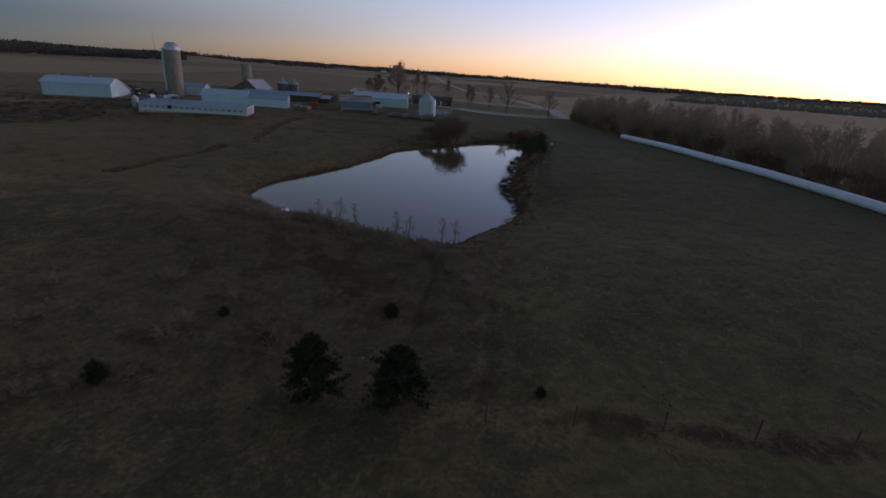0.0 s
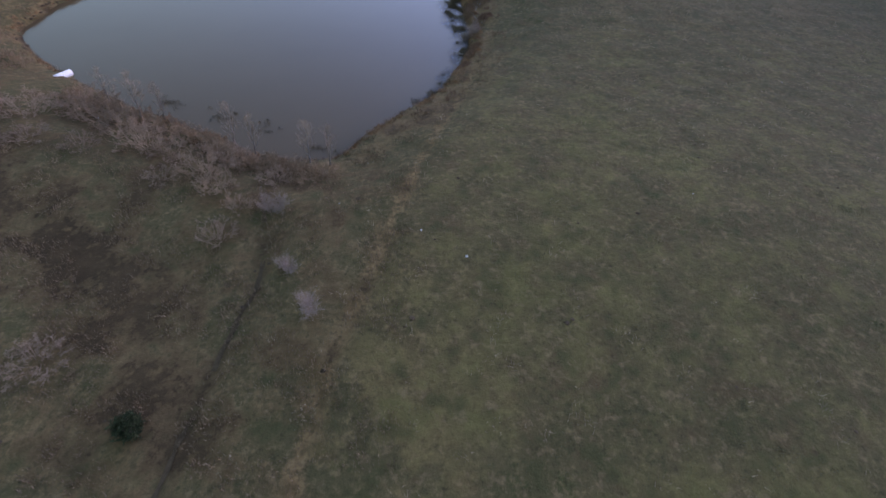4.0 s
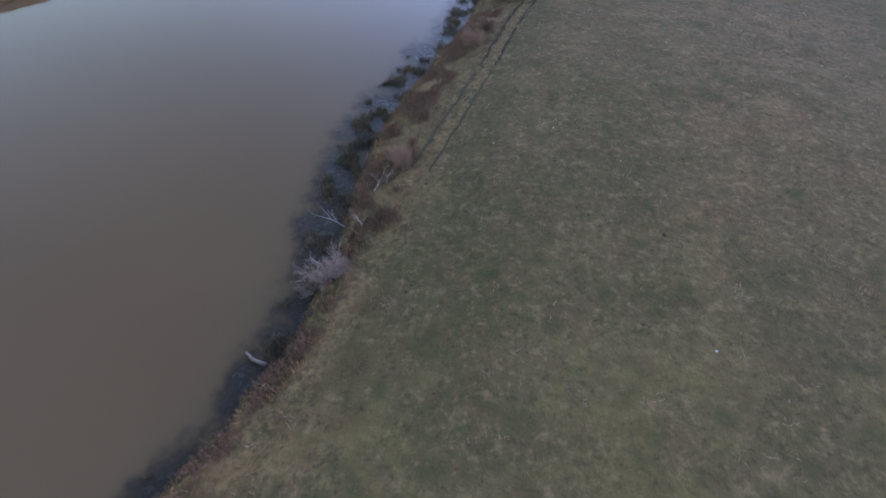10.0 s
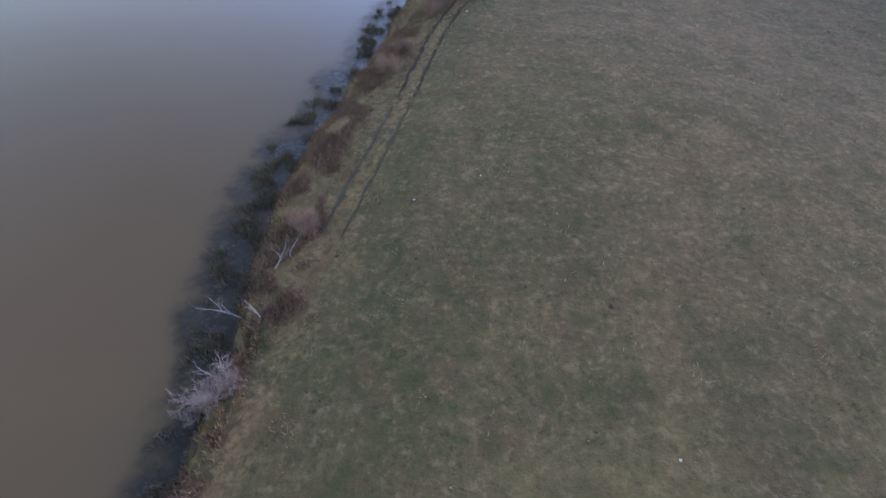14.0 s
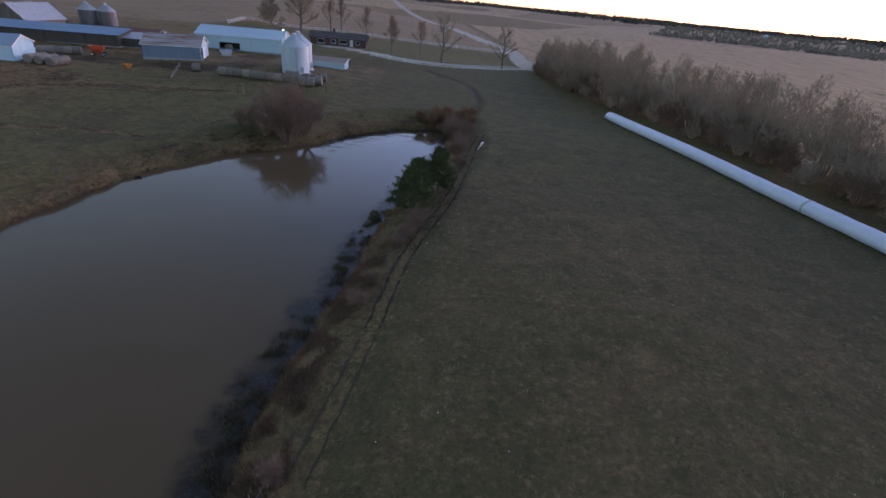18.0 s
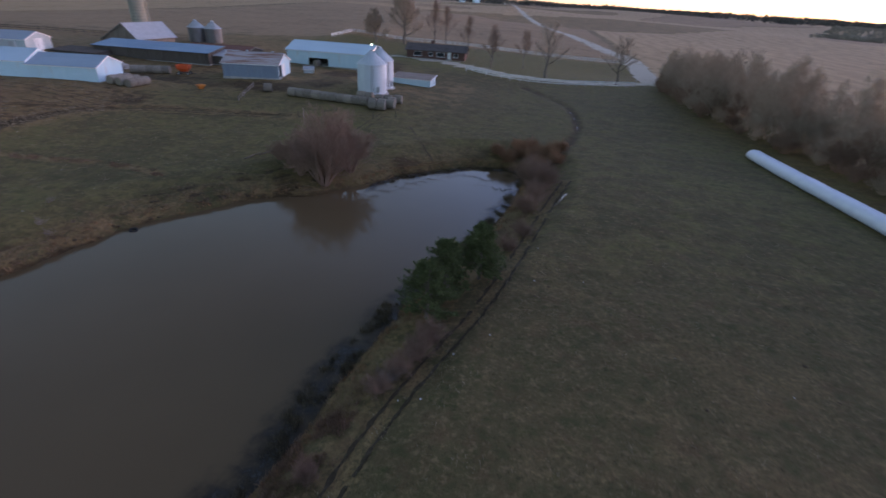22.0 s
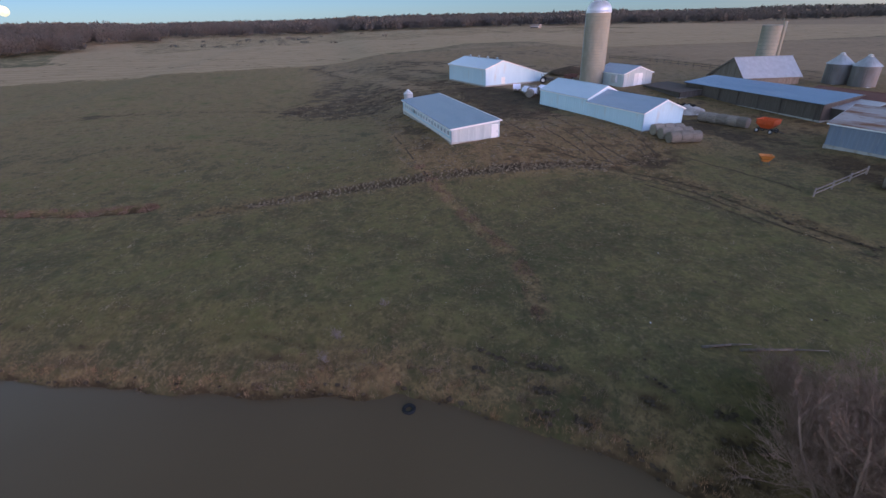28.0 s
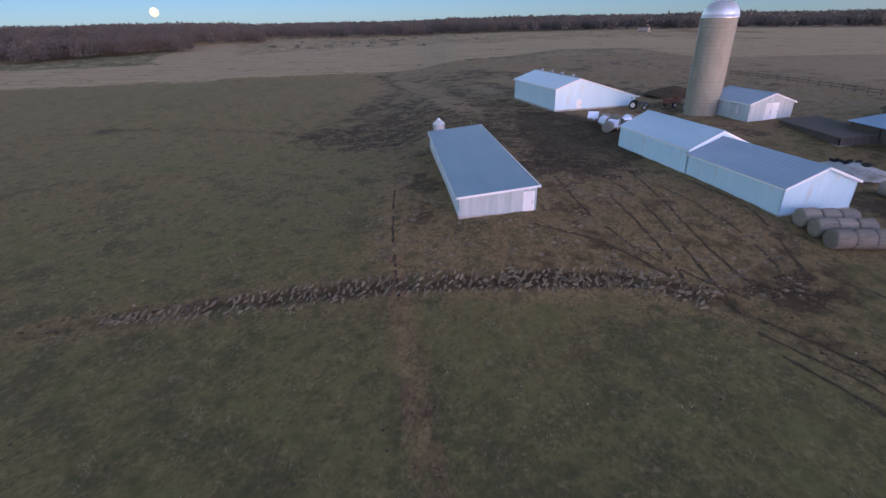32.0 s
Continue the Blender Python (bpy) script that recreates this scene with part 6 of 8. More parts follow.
spreader = thing("manure_spreader", at(-117.0, 147.0, None, 120), "dark red box spreader parked beside the silo", "farm machine")
f = Form()
hopper(f, 0, 0, 0.75, 1.55, (1.7, 0.85), (1.6, 0.7), 0.06)
f.box(-1.6, 1.6, -0.7, 0.7, 0.7, 0.78)
part("box", f, M["red_rust"], spreader, "dull red steel box")
part("drawbar", Form().beam((1.6, 0, 0.65), (2.9, 0, 0.45), 0.12, 0.12), M["steel_dark"], spreader)
for sy in (-0.95, 0.95):
    f = Form().lathe([(0.3, -0.14), (0.47, -0.14), (0.5, -0.07), (0.5, 0.07), (0.47, 0.14), (0.3, 0.14)], 18)
    f.v = [(-0.5 + a, sy + z, 0.5 + b) for a, b, z in f.v]
    t = part("wheel", f, M["tyre"], spreader, "black tyre", True)
    f = Form().lathe([(0.02, -0.08), (0.3, -0.11), (0.3, 0.11), (0.02, 0.08)], 16)
    f.v = [(-0.5 + a, sy + z, 0.5 + b) for a, b, z in f.v]
    part("rim", f, M["rim"], t)


# ---- the silage bag ----
BAG = rounded([(48.8, 140.8), (50.6, 126), (53, 109), (54.5, 97), (55.8, 89), (56.8, 83), (58.3, 73), (59.3, 61), (60, 50), (60.3, 42), (60.3, 32), (60, 22)], 14, False)


def silage_bag():
    b = thing("silage_bag", pose(0, 0, 0), "long white plastic silage bag lying on the pasture", "silage bag")
    f, n = Form(), 20
    m = len(BAG)
    for k, (x, y) in enumerate(BAG):
        p, q = BAG[max(k - 1, 0)], BAG[min(k + 1, m - 1)]
        t = (q - p) / np.linalg.norm(q - p)
        s = np.array([t[1], -t[0]])
        end = min(k, m - 1 - k)
        size = min(1.0, 0.32 + 0.3 * end) if end < 3 else 1.0
        swell = 1 + 0.05 * noise.noise((k * 0.35, 0, 0)) + 0.035 * noise.noise((k * 1.7, 4, 0))
        base = float(height(x, y))
        for i in range(n):
            a = math.tau * i / n
            r = 0.92 * size * swell * (1 + 0.02 * noise.noise((k * 0.9, a * 2, 7)))
            px, pz = r * 1.12 * math.cos(a), r * 0.92 * math.sin(a)
            z = max(pz + 0.74 * size, -0.05)
            f.v.append((x + s[0] * px, y + s[1] * px, base + z))
    for k in range(m - 1):
        f.f += [(k * n + i, k * n + (i + 1) % n, (k + 1) * n + (i + 1) % n, (k + 1) * n + i) for i in range(n)]
    f.f += [tuple(range(n)), tuple((m - 1) * n + i for i in range(n))]
    part("film", f, M["plastic"], b, "stretched white film", True)
    j = int(np.argmin(np.hypot(BAG[:, 0] - 55.3, BAG[:, 1] - 90)))
    x, y = BAG[j]
    t = (BAG[j + 1] - BAG[j - 1]) / np.linalg.norm(BAG[j + 1] - BAG[j - 1])
    s = np.array([t[1], -t[0]])
    g = Form()
    for q, (off, k) in enumerate(((-0.16, 1.0), (-0.08, 1.05), (0.08, 1.05), (0.16, 1.0))):
        for i in range(n):
            a = math.tau * i / n
            px, z = 0.935 * k * 1.12 * math.cos(a), max(0.935 * k * 0.92 * math.sin(a) + 0.74, -0.02)
            g.v.append((x + s[0] * px + t[0] * off, y + s[1] * px + t[1] * off, float(height(x, y)) + z))
    for q in range(3):
        g.f += [(q * n + i, q * n + (i + 1) % n, (q + 1) * n + (i + 1) % n, (q + 1) * n + i) for i in range(n)]
    part("splice_band", g, M["rim"], b, "grey tape round the splice")


silage_bag()


# ---- fences ----
def plank_fence(points, name, label, gap=2.4, rails=(0.45, 0.85, 1.25), material="white_paint", tall=1.4, thick=0.12):
    line = rounded(points, 6, False) if len(points) > 2 else np.array(points, float)
    seg = np.r_[0, np.cumsum(np.linalg.norm(np.diff(line, axis=0), axis=1))]
    k = max(1, round(seg[-1] / gap))
    at_s = np.linspace(0, seg[-1], k + 1)
    xs, ys = np.interp(at_s, seg, line[:, 0]), np.interp(at_s, seg, line[:, 1])
    zs = height(xs, ys)
    fence = thing(name, pose(0, 0, 0), label, "fence")
    for x, y, z in zip(xs, ys, zs):
        f = Form()
        h = thick / 2
        f.box(x - h, x + h, y - h, y + h, z - 0.3, z + tall)
        f.prism([(x - h, y - h, z + tall), (x + h, y - h, z + tall), (x, y - h, z + tall + 0.05)], (0, thick, 0))
        part("post", f, M[material], fence)
    for i in range(k):
        for r in rails:
            f = Form().beam((xs[i], ys[i], zs[i] + r), (xs[i + 1], ys[i + 1], zs[i + 1] + r), 0.04, 0.14)
            part("rail", f, M[material], fence)
    return fence


plank_fence([(-7.7, 202), (4.5, 194.5), (19, 193.8), (39.5, 205)], "plank_fence", "white painted plank fence along the drive", 2.6)
plank_fence([(-66.5, 241), (-69, 268)], "plank_fence", "white painted plank fence behind the hall", 3.0)
plank_fence([(-69, 268), (-46.5, 272), (-23.7, 271), (-3.8, 266), (20, 262), (43, 262)], "plank_fence", "white painted plank fence round the lawn", 3.0)
plank_fence([(-158, 180), (-141, 184), (-118, 186.5), (-106, 187)], "board_fence", "grey weathered board fence behind the silo", 3.0, (0.5, 1.0), "dark_wood", 1.3)
plank_fence([(-38.0, 136.9), (-40.6, 146.1)], "board_fence", "low weathered board fence beside the old bale", 3.1, (0.35, 0.75), "old_wood", 0.95)


def wire_fence(points, label, gap=4.5):
    line = np.array(points, float)
    seg = np.r_[0, np.cumsum(np.linalg.norm(np.diff(line, axis=0), axis=1))]
    k = max(1, round(seg[-1] / gap))
    at_s = np.linspace(0, seg[-1], k + 1)
    xs, ys = np.interp(at_s, seg, line[:, 0]), np.interp(at_s, seg, line[:, 1])
    zs = height(xs, ys)
    fence = thing("wire_fence", pose(0, 0, 0), label, "fence")
    for x, y, z in zip(xs, ys, zs):
        lean = random.uniform(-0.06, 0.06)
        part("post", Form().tube((x, y, z - 0.3), (x + lean, y + lean, z + 1.2), 0.06, 0.05, 6), M["dark_wood"], fence)
    for h in (0.5, 1.05):
        f = Form()
        for i in range(k):
            f.tube((xs[i], ys[i], zs[i] + h), (xs[i + 1], ys[i + 1], zs[i + 1] + h), 0.004, 0.004, 3, False)
        part("wire", f, M["steel_dark"], fence)


random.seed(9)
wire_fence([(-4.6, -7.6), (6, -7.8), (16, -8.6), (40, -9.4)], "old wire fence with grey posts across the pasture")
wire_fence([(-24, 132.6), (-12, 137), (-9, 139.2)], "short wire fence by the bales", 4.0)
post = new("fence_post", Form().tube((0, 0, -0.3), (0.1, 0, 1.9), 0.07, 0.06, 7).mesh("fence_post", M["pale_twig"]))
post.matrix_basis = at(-22.8, 131.9)
tagged(post, "single pale fence post in the pasture", "post")

# small finds
f = Form().lathe([(0.26, -0.7), (0.26, 0.7), (0.22, 0.7), (0.22, -0.7), (0.26, -0.7)], 14)
f.v = [(z, a, b) for a, b, z in f.v]
ob = new("drain_pipe", f.mesh("drain_pipe", M["trim"], True))
ob.matrix_basis = pose(-29.4, 32.8, 0.25, 0, 3, 69)
tagged(ob, "white plastic drain pipe lying on the dam's shore", "pipe")
f = Form().lathe([(0.2, -0.08), (0.38, -0.09), (0.42, 0), (0.38, 0.09), (0.2, 0.08), (0.2, -0.08)], 16)
ob = new("rubber_ring", f.mesh("rubber_ring", M["tyre"], True))
ob.matrix_basis = pose(-21.4, 93.1, WATER + 0.02, 8, 4)
tagged(ob, "old black rubber ring lying in the shallows", "scrap")
for k, (x, y, yaw, ln) in enumerate(((2.9, 42.9, 165, 0.95), (-19.6, 113, 75, 5.0), (-20.4, 111, 80, 3.0))):
    f = Form().tube((0, 0, 0.05), (ln * 0.6, 0.06, 0.1), 0.09, 0.07, 7).tube((ln * 0.6, 0.06, 0.1), (ln, -0.05, 0.16), 0.07, 0.03, 7)
    ob = new("driftwood_log", f.mesh("driftwood_log", M["bark"], True))
    ob.matrix_basis = pose(x, y, max(float(height(x, y)), WATER) + 0.02, 0, 0, yaw)
    tagged(ob, "bleached dead log lying near the water", "log", "dead logs")


# ---- far things ----
def far_house(x, y, z, s, label, walls, roof):
    shell("far_house", x, y, z, (0.8, 0.6), 9 * s, 14 * s, 4.0 * s, 4.0 * s, (4.5 * s, 7 * s), walls, roof, label, "house", {}, 0, 0.5)


far_house(-540, 300, 5.0, 0.7, "far tan farm building before the woods", "old_wood", "tan_roof")
far_house(-181, 1250, float(height(-181, 1250)) - 0.1, 1.0, "far white farmhouse among the fields", "white_metal", "white_roof")
far_house(-215, 1270, float(height(-215, 1270)) - 0.1, 0.8, "far pale barn among the fields", "white_metal", "grey_roof")
mast = thing("radio_mast", pose(-980, 1560, 5), "thin far radio mast on the horizon", "mast")
part("lattice", Form().tube((0, 0, 0), (0, 0, 75), 0.9, 0.3, 4), M["galv"], mast)
tank = thing("storage_tank", pose(560, 890, 3), "far pale round storage tank among the fields", "tank")
part("shell", Form().lathe([(5.2, 0), (5.2, 5.5), (5.3, 5.6), (2.6, 8.2), (0.3, 9.2)], 20), M["white_metal"], tank, "", True)
part("hatch", Form().lathe([(0.7, 9.0), (0.7, 9.6), (0.05, 9.8)], 10), M["galv"], tank)
d = Vector((-24.5, 104.1, 20.6)) + Vector((-0.8787, -0.4769, 0.0208)) * 4300
f = Form().lathe([(31 * math.sin(math.pi * k / 16) + 0.01, -31 * math.cos(math.pi * k / 16)) for k in range(17)], 32)
moon = new("moon", f.mesh("moon", M["moon"], True))
moon.matrix_basis = Matrix.Translation(d)
tagged(moon, "full pale moon just risen over the far woods", "moon", kind="structure")


# ---- trees, brush and grass ----
def grow(f, twigs, p, d, length, r, level, rnd, spread, kids, up, fine=0.006):
    """One limb and all that grows from it."""
    steps = 3 if level else 4
    for s in range(steps):
        d = (d + Vector((rnd.uniform(-1, 1), rnd.uniform(-1, 1), rnd.uniform(-0.6, 1) * up)) * (0.16 + 0.05 * level)).normalized()
        q = p + d * (length / steps)
        r1 = r * (0.86 if level else 0.9)
        (twigs if level >= 2 else f).tube(p, q, r, r1, 3 if level >= 2 else (5 if level else 7), False)
        if level < len(kids) and (s > 0 or level):
            for _ in range(kids[level]):
                side = Vector((rnd.gauss(0, 1), rnd.gauss(0, 1), rnd.gauss(0.15, 0.6)))
                nd = (d * 0.75 + side.normalized() * spread).normalized()
                grow(f, twigs, p.lerp(q, rnd.random()), nd, length * rnd.uniform(0.48, 0.72), max(r1 * 0.5, fine), level + 1, rnd, spread, kids, up, fine)
        p, r = q, r1


def branch(wood, twigs, p, d, length, r, level, rnd, counts, up, spread, fine=0.0095):
    """A limb that bends upwards and bears finer ones along its outer part, down to single twigs."""
    steps = (5, 4, 2, 1, 1)[level]
    marks = [p]
    for _ in range(steps):
        d = (d + Vector((rnd.gauss(0, 0.13), rnd.gauss(0, 0.13), rnd.gauss(up, 0.1)))).normalized()
        q = p + d * (length / steps)
        r1 = r * (0.5 ** (1.0 / steps) if level < 2 else 0.6)
        (wood if level < 2 else twigs).tube(p, q, r, r1, (6, 4, 3, 3, 3)[level], False)
        marks.append(q)
        p, r = q, r1
    if level >= len(counts):
        return
    n = counts[level]
    for k in range(n):
        u = 0.22 + 0.78 * (k + rnd.random()) / n
        a = min(int(u * steps), steps - 1)
        start = marks[a].lerp(marks[a + 1], u * steps - a)
        side = Vector((rnd.gauss(0, 1), rnd.gauss(0, 1), rnd.gauss(0.1, 0.6))).normalized()
        nd = ((marks[a + 1] - marks[a]).normalized() * 0.7 + side * spread).normalized()
        branch(wood, twigs, start, nd, length * rnd.uniform(0.36, 0.58) * (1.25 - 0.65 * u), max(r * 0.5, fine), level + 1, rnd, counts, up, spread, fine)


def bare_tree(name, high, trunk_r, seed, label, twig="twig", wide=0.8, limbs=13, counts=(7, 6, 4), category="tree", group="", clear=0.26, bole="bark", fine=0.0095):
    """A leafless tree: an upright trunk, limbs round it from clear height to the top, each with its own fan of twigs."""
    rnd = random.Random(seed)
    t = thing(name, pose(0, 0, 0), label, category, group)
    wood, twigs = Form(), Form()
    p, marks = Vector((0, 0, -0.4)), [Vector((0, 0, -0.4))]
    for k in range(7):
        q = Vector((rnd.gauss(0, 0.012) * high, rnd.gauss(0, 0.012) * high, high * 0.8 * (k + 1) / 7))
        wood.tube(p, q, trunk_r * (1.2 - 0.15 * k), trunk_r * (1.05 - 0.15 * k), 8, False)
        marks.append(q)
        p = q
    for i in range(limbs):
        u = clear + (0.98 - clear) * i / (limbs - 1)
        a = i * 2.4 + rnd.uniform(-0.4, 0.4)
        k = min(int(u * 7), 6)
        start = marks[k].lerp(marks[k + 1], u * 7 - k)
        out = wide * (1.0 - 0.6 * u)
        d = Vector((math.cos(a) * out, math.sin(a) * out, 0.45 + 0.7 * u)).normalized()
        branch(wood, twigs, start, d, high * (0.52 - 0.3 * u) * rnd.uniform(0.85, 1.15), trunk_r * (0.5 - 0.28 * u), 1 if high < 5 else 0, rnd, counts, 0.07, 0.75, fine)
    part("trunk", wood, M[bole], t, "", True)
    part("crown", twigs, M[twig], t, "bare twiggy crown")
    return t


def thicket(name, high, seed, label, twig, stems=14, lean=0.6, counts=(5, 5, 4), category="shrub", group="", foot=0.12):
    """A many-stemmed bare shrub, domed and finely twigged."""
    rnd = random.Random(seed)
    t = thing(name, pose(0, 0, 0), label, category, group)
    wood, twigs = Form(), Form()
    for k in range(stems):
        a, tilt = 2.4 * k + rnd.uniform(-0.4, 0.4), lean * math.sqrt((k + 0.5) / stems)
        d = Vector((math.cos(a) * tilt, math.sin(a) * tilt, 1)).normalized()
        b = Vector((math.cos(a), math.sin(a), 0)) * foot * high * math.sqrt((k + 0.5) / stems)
        branch(wood, twigs, b - Vector((0, 0, 0.15)), d, high * rnd.uniform(0.62, 0.92) * (1 - 0.25 * tilt), 0.011 * high, 1, rnd, (0, *counts), 0.03, 0.6)
    tagged(part("base", wood, M[twig], t), kind="stuff")
    part("crown", twigs, M[twig], t)
    return t


def brush(name, high, seed, label, twig, stems=16, wide=0.75, kids=(2, 3, 2), category="shrub", group=""):
    rnd = random.Random(seed)
    t = thing(name, pose(0, 0, 0), label, category, group)
    wood, twigs = Form(), Form()
    for _ in range(stems):
        a, lean = rnd.uniform(0, math.tau), rnd.uniform(0.05, wide)
        d = Vector((math.cos(a) * lean, math.sin(a) * lean, 1)).normalized()
        b = Vector((math.cos(a), math.sin(a), 0)) * rnd.uniform(0, 0.2 * high)
        grow(wood, twigs, b - Vector((0, 0, 0.15)), d, high * rnd.uniform(0.5, 0.85), 0.022 * high / 2.5, 1, rnd, 0.55, (0, *kids), 0.5)
    tagged(part("base", wood, M["bark"], t), kind="stuff")
    part("crown", twigs, M[twig], t)
    return t


def conifer(name, high, wide, seed, label, leaf, category="tree", gap=0.24, sprays=18, blades=17):
    rnd = random.Random(seed)
    t = thing(name, pose(0, 0, 0), label, category)
    wood, leaves = Form(), Form()
    wood.tube((0, 0, -0.3), (0.05, 0, high * 0.95), 0.16, 0.03, 7)
    h = 0.12 * high
    while h < high:
        u = h / high
        reach = wide * (1 - u) ** 0.62 * (0.55 + 0.45 * min(1, u / 0.22)) + 0.12
        for _ in range(7):
            a = rnd.uniform(0, math.tau)
            ln = reach * rnd.uniform(0.65, 1.12)
            tip = Vector((math.cos(a) * ln, math.sin(a) * ln, h + ln * rnd.uniform(0.05, 0.5)))
            root = Vector((0, 0, h))
            wood.tube(root, tip, 0.03, 0.01, 3, False)
            for k in range(sprays):
                c = root.lerp(tip, rnd.uniform(0.35, 1.05)) + Vector((rnd.gauss(0, 0.12), rnd.gauss(0, 0.12), rnd.gauss(0, 0.1)))
                for _ in range(blades):
                    d = Vector((rnd.gauss(0, 1), rnd.gauss(0, 1), rnd.gauss(0.4, 0.8))).normalized() * rnd.uniform(0.1, 0.26)
                    s = d.cross(Vector((rnd.gauss(0, 1), rnd.gauss(0, 1), rnd.gauss(0, 1)))).normalized() * 0.024
                    leaves.add([c - s, c + s, c + d], [(0, 1, 2)])
        h += gap * (0.7 + 0.6 * rnd.random())
    part("trunk", wood, M["bark"], t)
    part("crown", leaves, M[leaf], t, "dense needle crown with gaps")
    return t


def put(ob, x, y, yaw=0.0, size=1.0, z=None, tall=None):
    zz = float(height(x, y)) if z is None else z
    return copy_thing(ob, pose(x, y, zz - 0.05, 0, 0, yaw) @ Matrix.Diagonal((size / ob.scale.x, size / ob.scale.y, (tall or size) / ob.scale.z, 1)))


def move(ob, x, y, yaw=0.0, size=1.0, tall=None):
    ob.matrix_basis = pose(x, y, float(height(x, y)) - 0.05, 0, 0, yaw) @ Matrix.Diagonal((size, size, tall or size, 1))
    return ob


# the pines on the pond's bank and the cedars below the dam
move(conifer("pine_tree", 4.7, 2.7, 1, "bushy green pine on the pond's bank", "needles"), 10.3, 85.6)
move(conifer("pine_tree", 4.9, 2.5, 7, "bushy green pine grown into its neighbours", "needles"), 10.9, 88.8)
move(conifer("pine_tree", 5.0, 2.3, 2, "smaller bushy green pine beside the track", "needles"), 13.2, 91.4)
move(conifer("cedar", 3.9, 2.1, 3, "dark dense cedar below the dam", "cedar"), -14.2, -5.4)
move(conifer("cedar", 3.5, 2.1, 4, "dark rounded cedar below the dam", "cedar"), -9.3, -6.2)
tiny = conifer("cedar_bush", 1.1, 0.62, 5, "low dark cedar bush in the grass", "cedar", "shrub", 0.12, 7, 9)
move(tiny, -11.1, 4.2, 0, 0.8)
for x, y, s in ((-19, 0.2, 1.3), (-23.5, 3.4, 1.2), (-1.5, -5.5, 0.9), (-27, -5.0, 2.0), (-31, -8, 2.3)):
    put(tiny, x, y, 40 * s, 0.5 * s)

# trees round the house and along the lane
big = move(bare_tree("bare_tree", 16.0, 0.42, 11, "tall bare shade tree behind the house", wide=1.45, limbs=20, counts=(10, 9, 7), clear=0.2, fine=0.024), -43, 258, 0, 1.2)
mid = move(bare_tree("bare_tree", 12.0, 0.3, 12, "bare tree on the lawn beside the drive", wide=1.5, limbs=14, counts=(8, 7, 6), clear=0.3, fine=0.014), 14.9, 205, 0, 1.2)
slim = move(bare_tree("bare_tree", 9.0, 0.13, 13, "slim bare tree on the lawn", "red_twig", wide=0.5, limbs=12, counts=(7, 6, 5), fine=0.014), -3.3, 227, 0, 1.25)
round_tree = move(bare_tree("bare_tree", 9.0, 0.2, 14, "rounded bare tree beside the hall", "twig", wide=1.7, limbs=19, counts=(10, 9, 7), clear=0.14, fine=0.024), -53, 252, 0, 1.3)
for ob, x, y, s in ((slim, -33, 268, 1.8), (slim, -29, 272, 1.6), (slim, 7.3, 220, 1.2), (slim, -2, 212, 1.15), (mid, 34.7, 206.5, 1.05), (slim, -14, 240, 1.4), (round_tree, -62, 270, 0.9)):
    put(ob, x, y, x * 37 % 360, s)

# bare hedgerow behind the silage bag
random.seed(21)
hedge = [bare_tree("hedge_tree", 10.5, 0.14, 30 + k, "bare grey-brown tree in the dense hedgerow", "twig", wide=0.75 + 0.08 * k, limbs=16, counts=(7, 7, 6), group="hedgerow trees", clear=0.08, bole="twig") for k in range(5)]
spots = []
for y in np.arange(-30, 236, 3.0):
    x0 = float(np.interp(y, [-30, 60, 90, 115, 138, 153, 170, 200, 236], [71, 68, 66.5, 63.5, 59.5, 54, 49, 47, 52]))
    for row in range(2):
        spots.append((x0 + 2.5 + row * 7.0 + random.uniform(-2, 2), y + random.uniform(-2, 2)))
for k, (x, y) in enumerate(spots):
    s = random.uniform(0.85, 1.15) * float(np.interp(y, [-30, 60, 130, 165, 205, 236], [0.95, 1.0, 1.08, 1.1, 0.95, 0.6]))
    if k < len(hedge):
        move(hedge[k], x, y, random.uniform(0, 360), s)
    else:
        put(hedge[k % 5], x, y, random.uniform(0, 360), s)

under = [thicket("hedge_brush", 5.4, 70 + k, "dense bare brush filling the hedgerow", ("red_twig", "red_twig", "twig")[k], 20, 0.6, (8, 8, 6), group="hedgerow brush") for k in range(3)]
random.seed(22)
spots = []
for y in np.arange(-28, 226, 4.2):
    x = float(np.interp(y, [-30, 60, 90, 115, 138, 153, 170, 200, 236], [70, 66.5, 65, 62, 58.5, 53, 48, 46, 51]))
    spots += [(x + random.uniform(-0.8, 2.0), y + random.uniform(-1, 1), random.uniform(0.35, 0.9)), (x + random.uniform(3, 9), y + random.uniform(0, 3), random.uniform(0.8, 1.5))]
for k, (x, y, s) in enumerate(spots):
    if k < 3:
        move(under[k], x, y, random.uniform(0, 360), s)
    else:
        put(under[k % 3], x, y, random.uniform(0, 360), s)

# willow and brush round the pond
willow = move(thicket("willow_shrub", 8.0, 41, "large bare mauve-brown willow shrub on the shore", "red_twig", 18, 0.62, (9, 8, 6), foot=0.05), -8.6, 109.2)
for x, y, yaw, s in ((-9.6, 114.6, 120, 1.0), (-7.0, 113.6, 30, 0.82), (-12.4, 112.2, 70, 0.62), (-9.0, 110.8, 200, 0.72), (-12.0, 109.8, 300, 0.58), (-14.4, 111.6, 20, 0.4), (-16.2, 112.4, 160, 0.34)):
    put(willow, x, y, yaw, s)
red = move(brush("red_brush", 3.0, 42, "low red-brown brush at the pond's tip", "red_twig", 22, 0.9, group="brush at the pond's tip"), 16.0, 117.5)
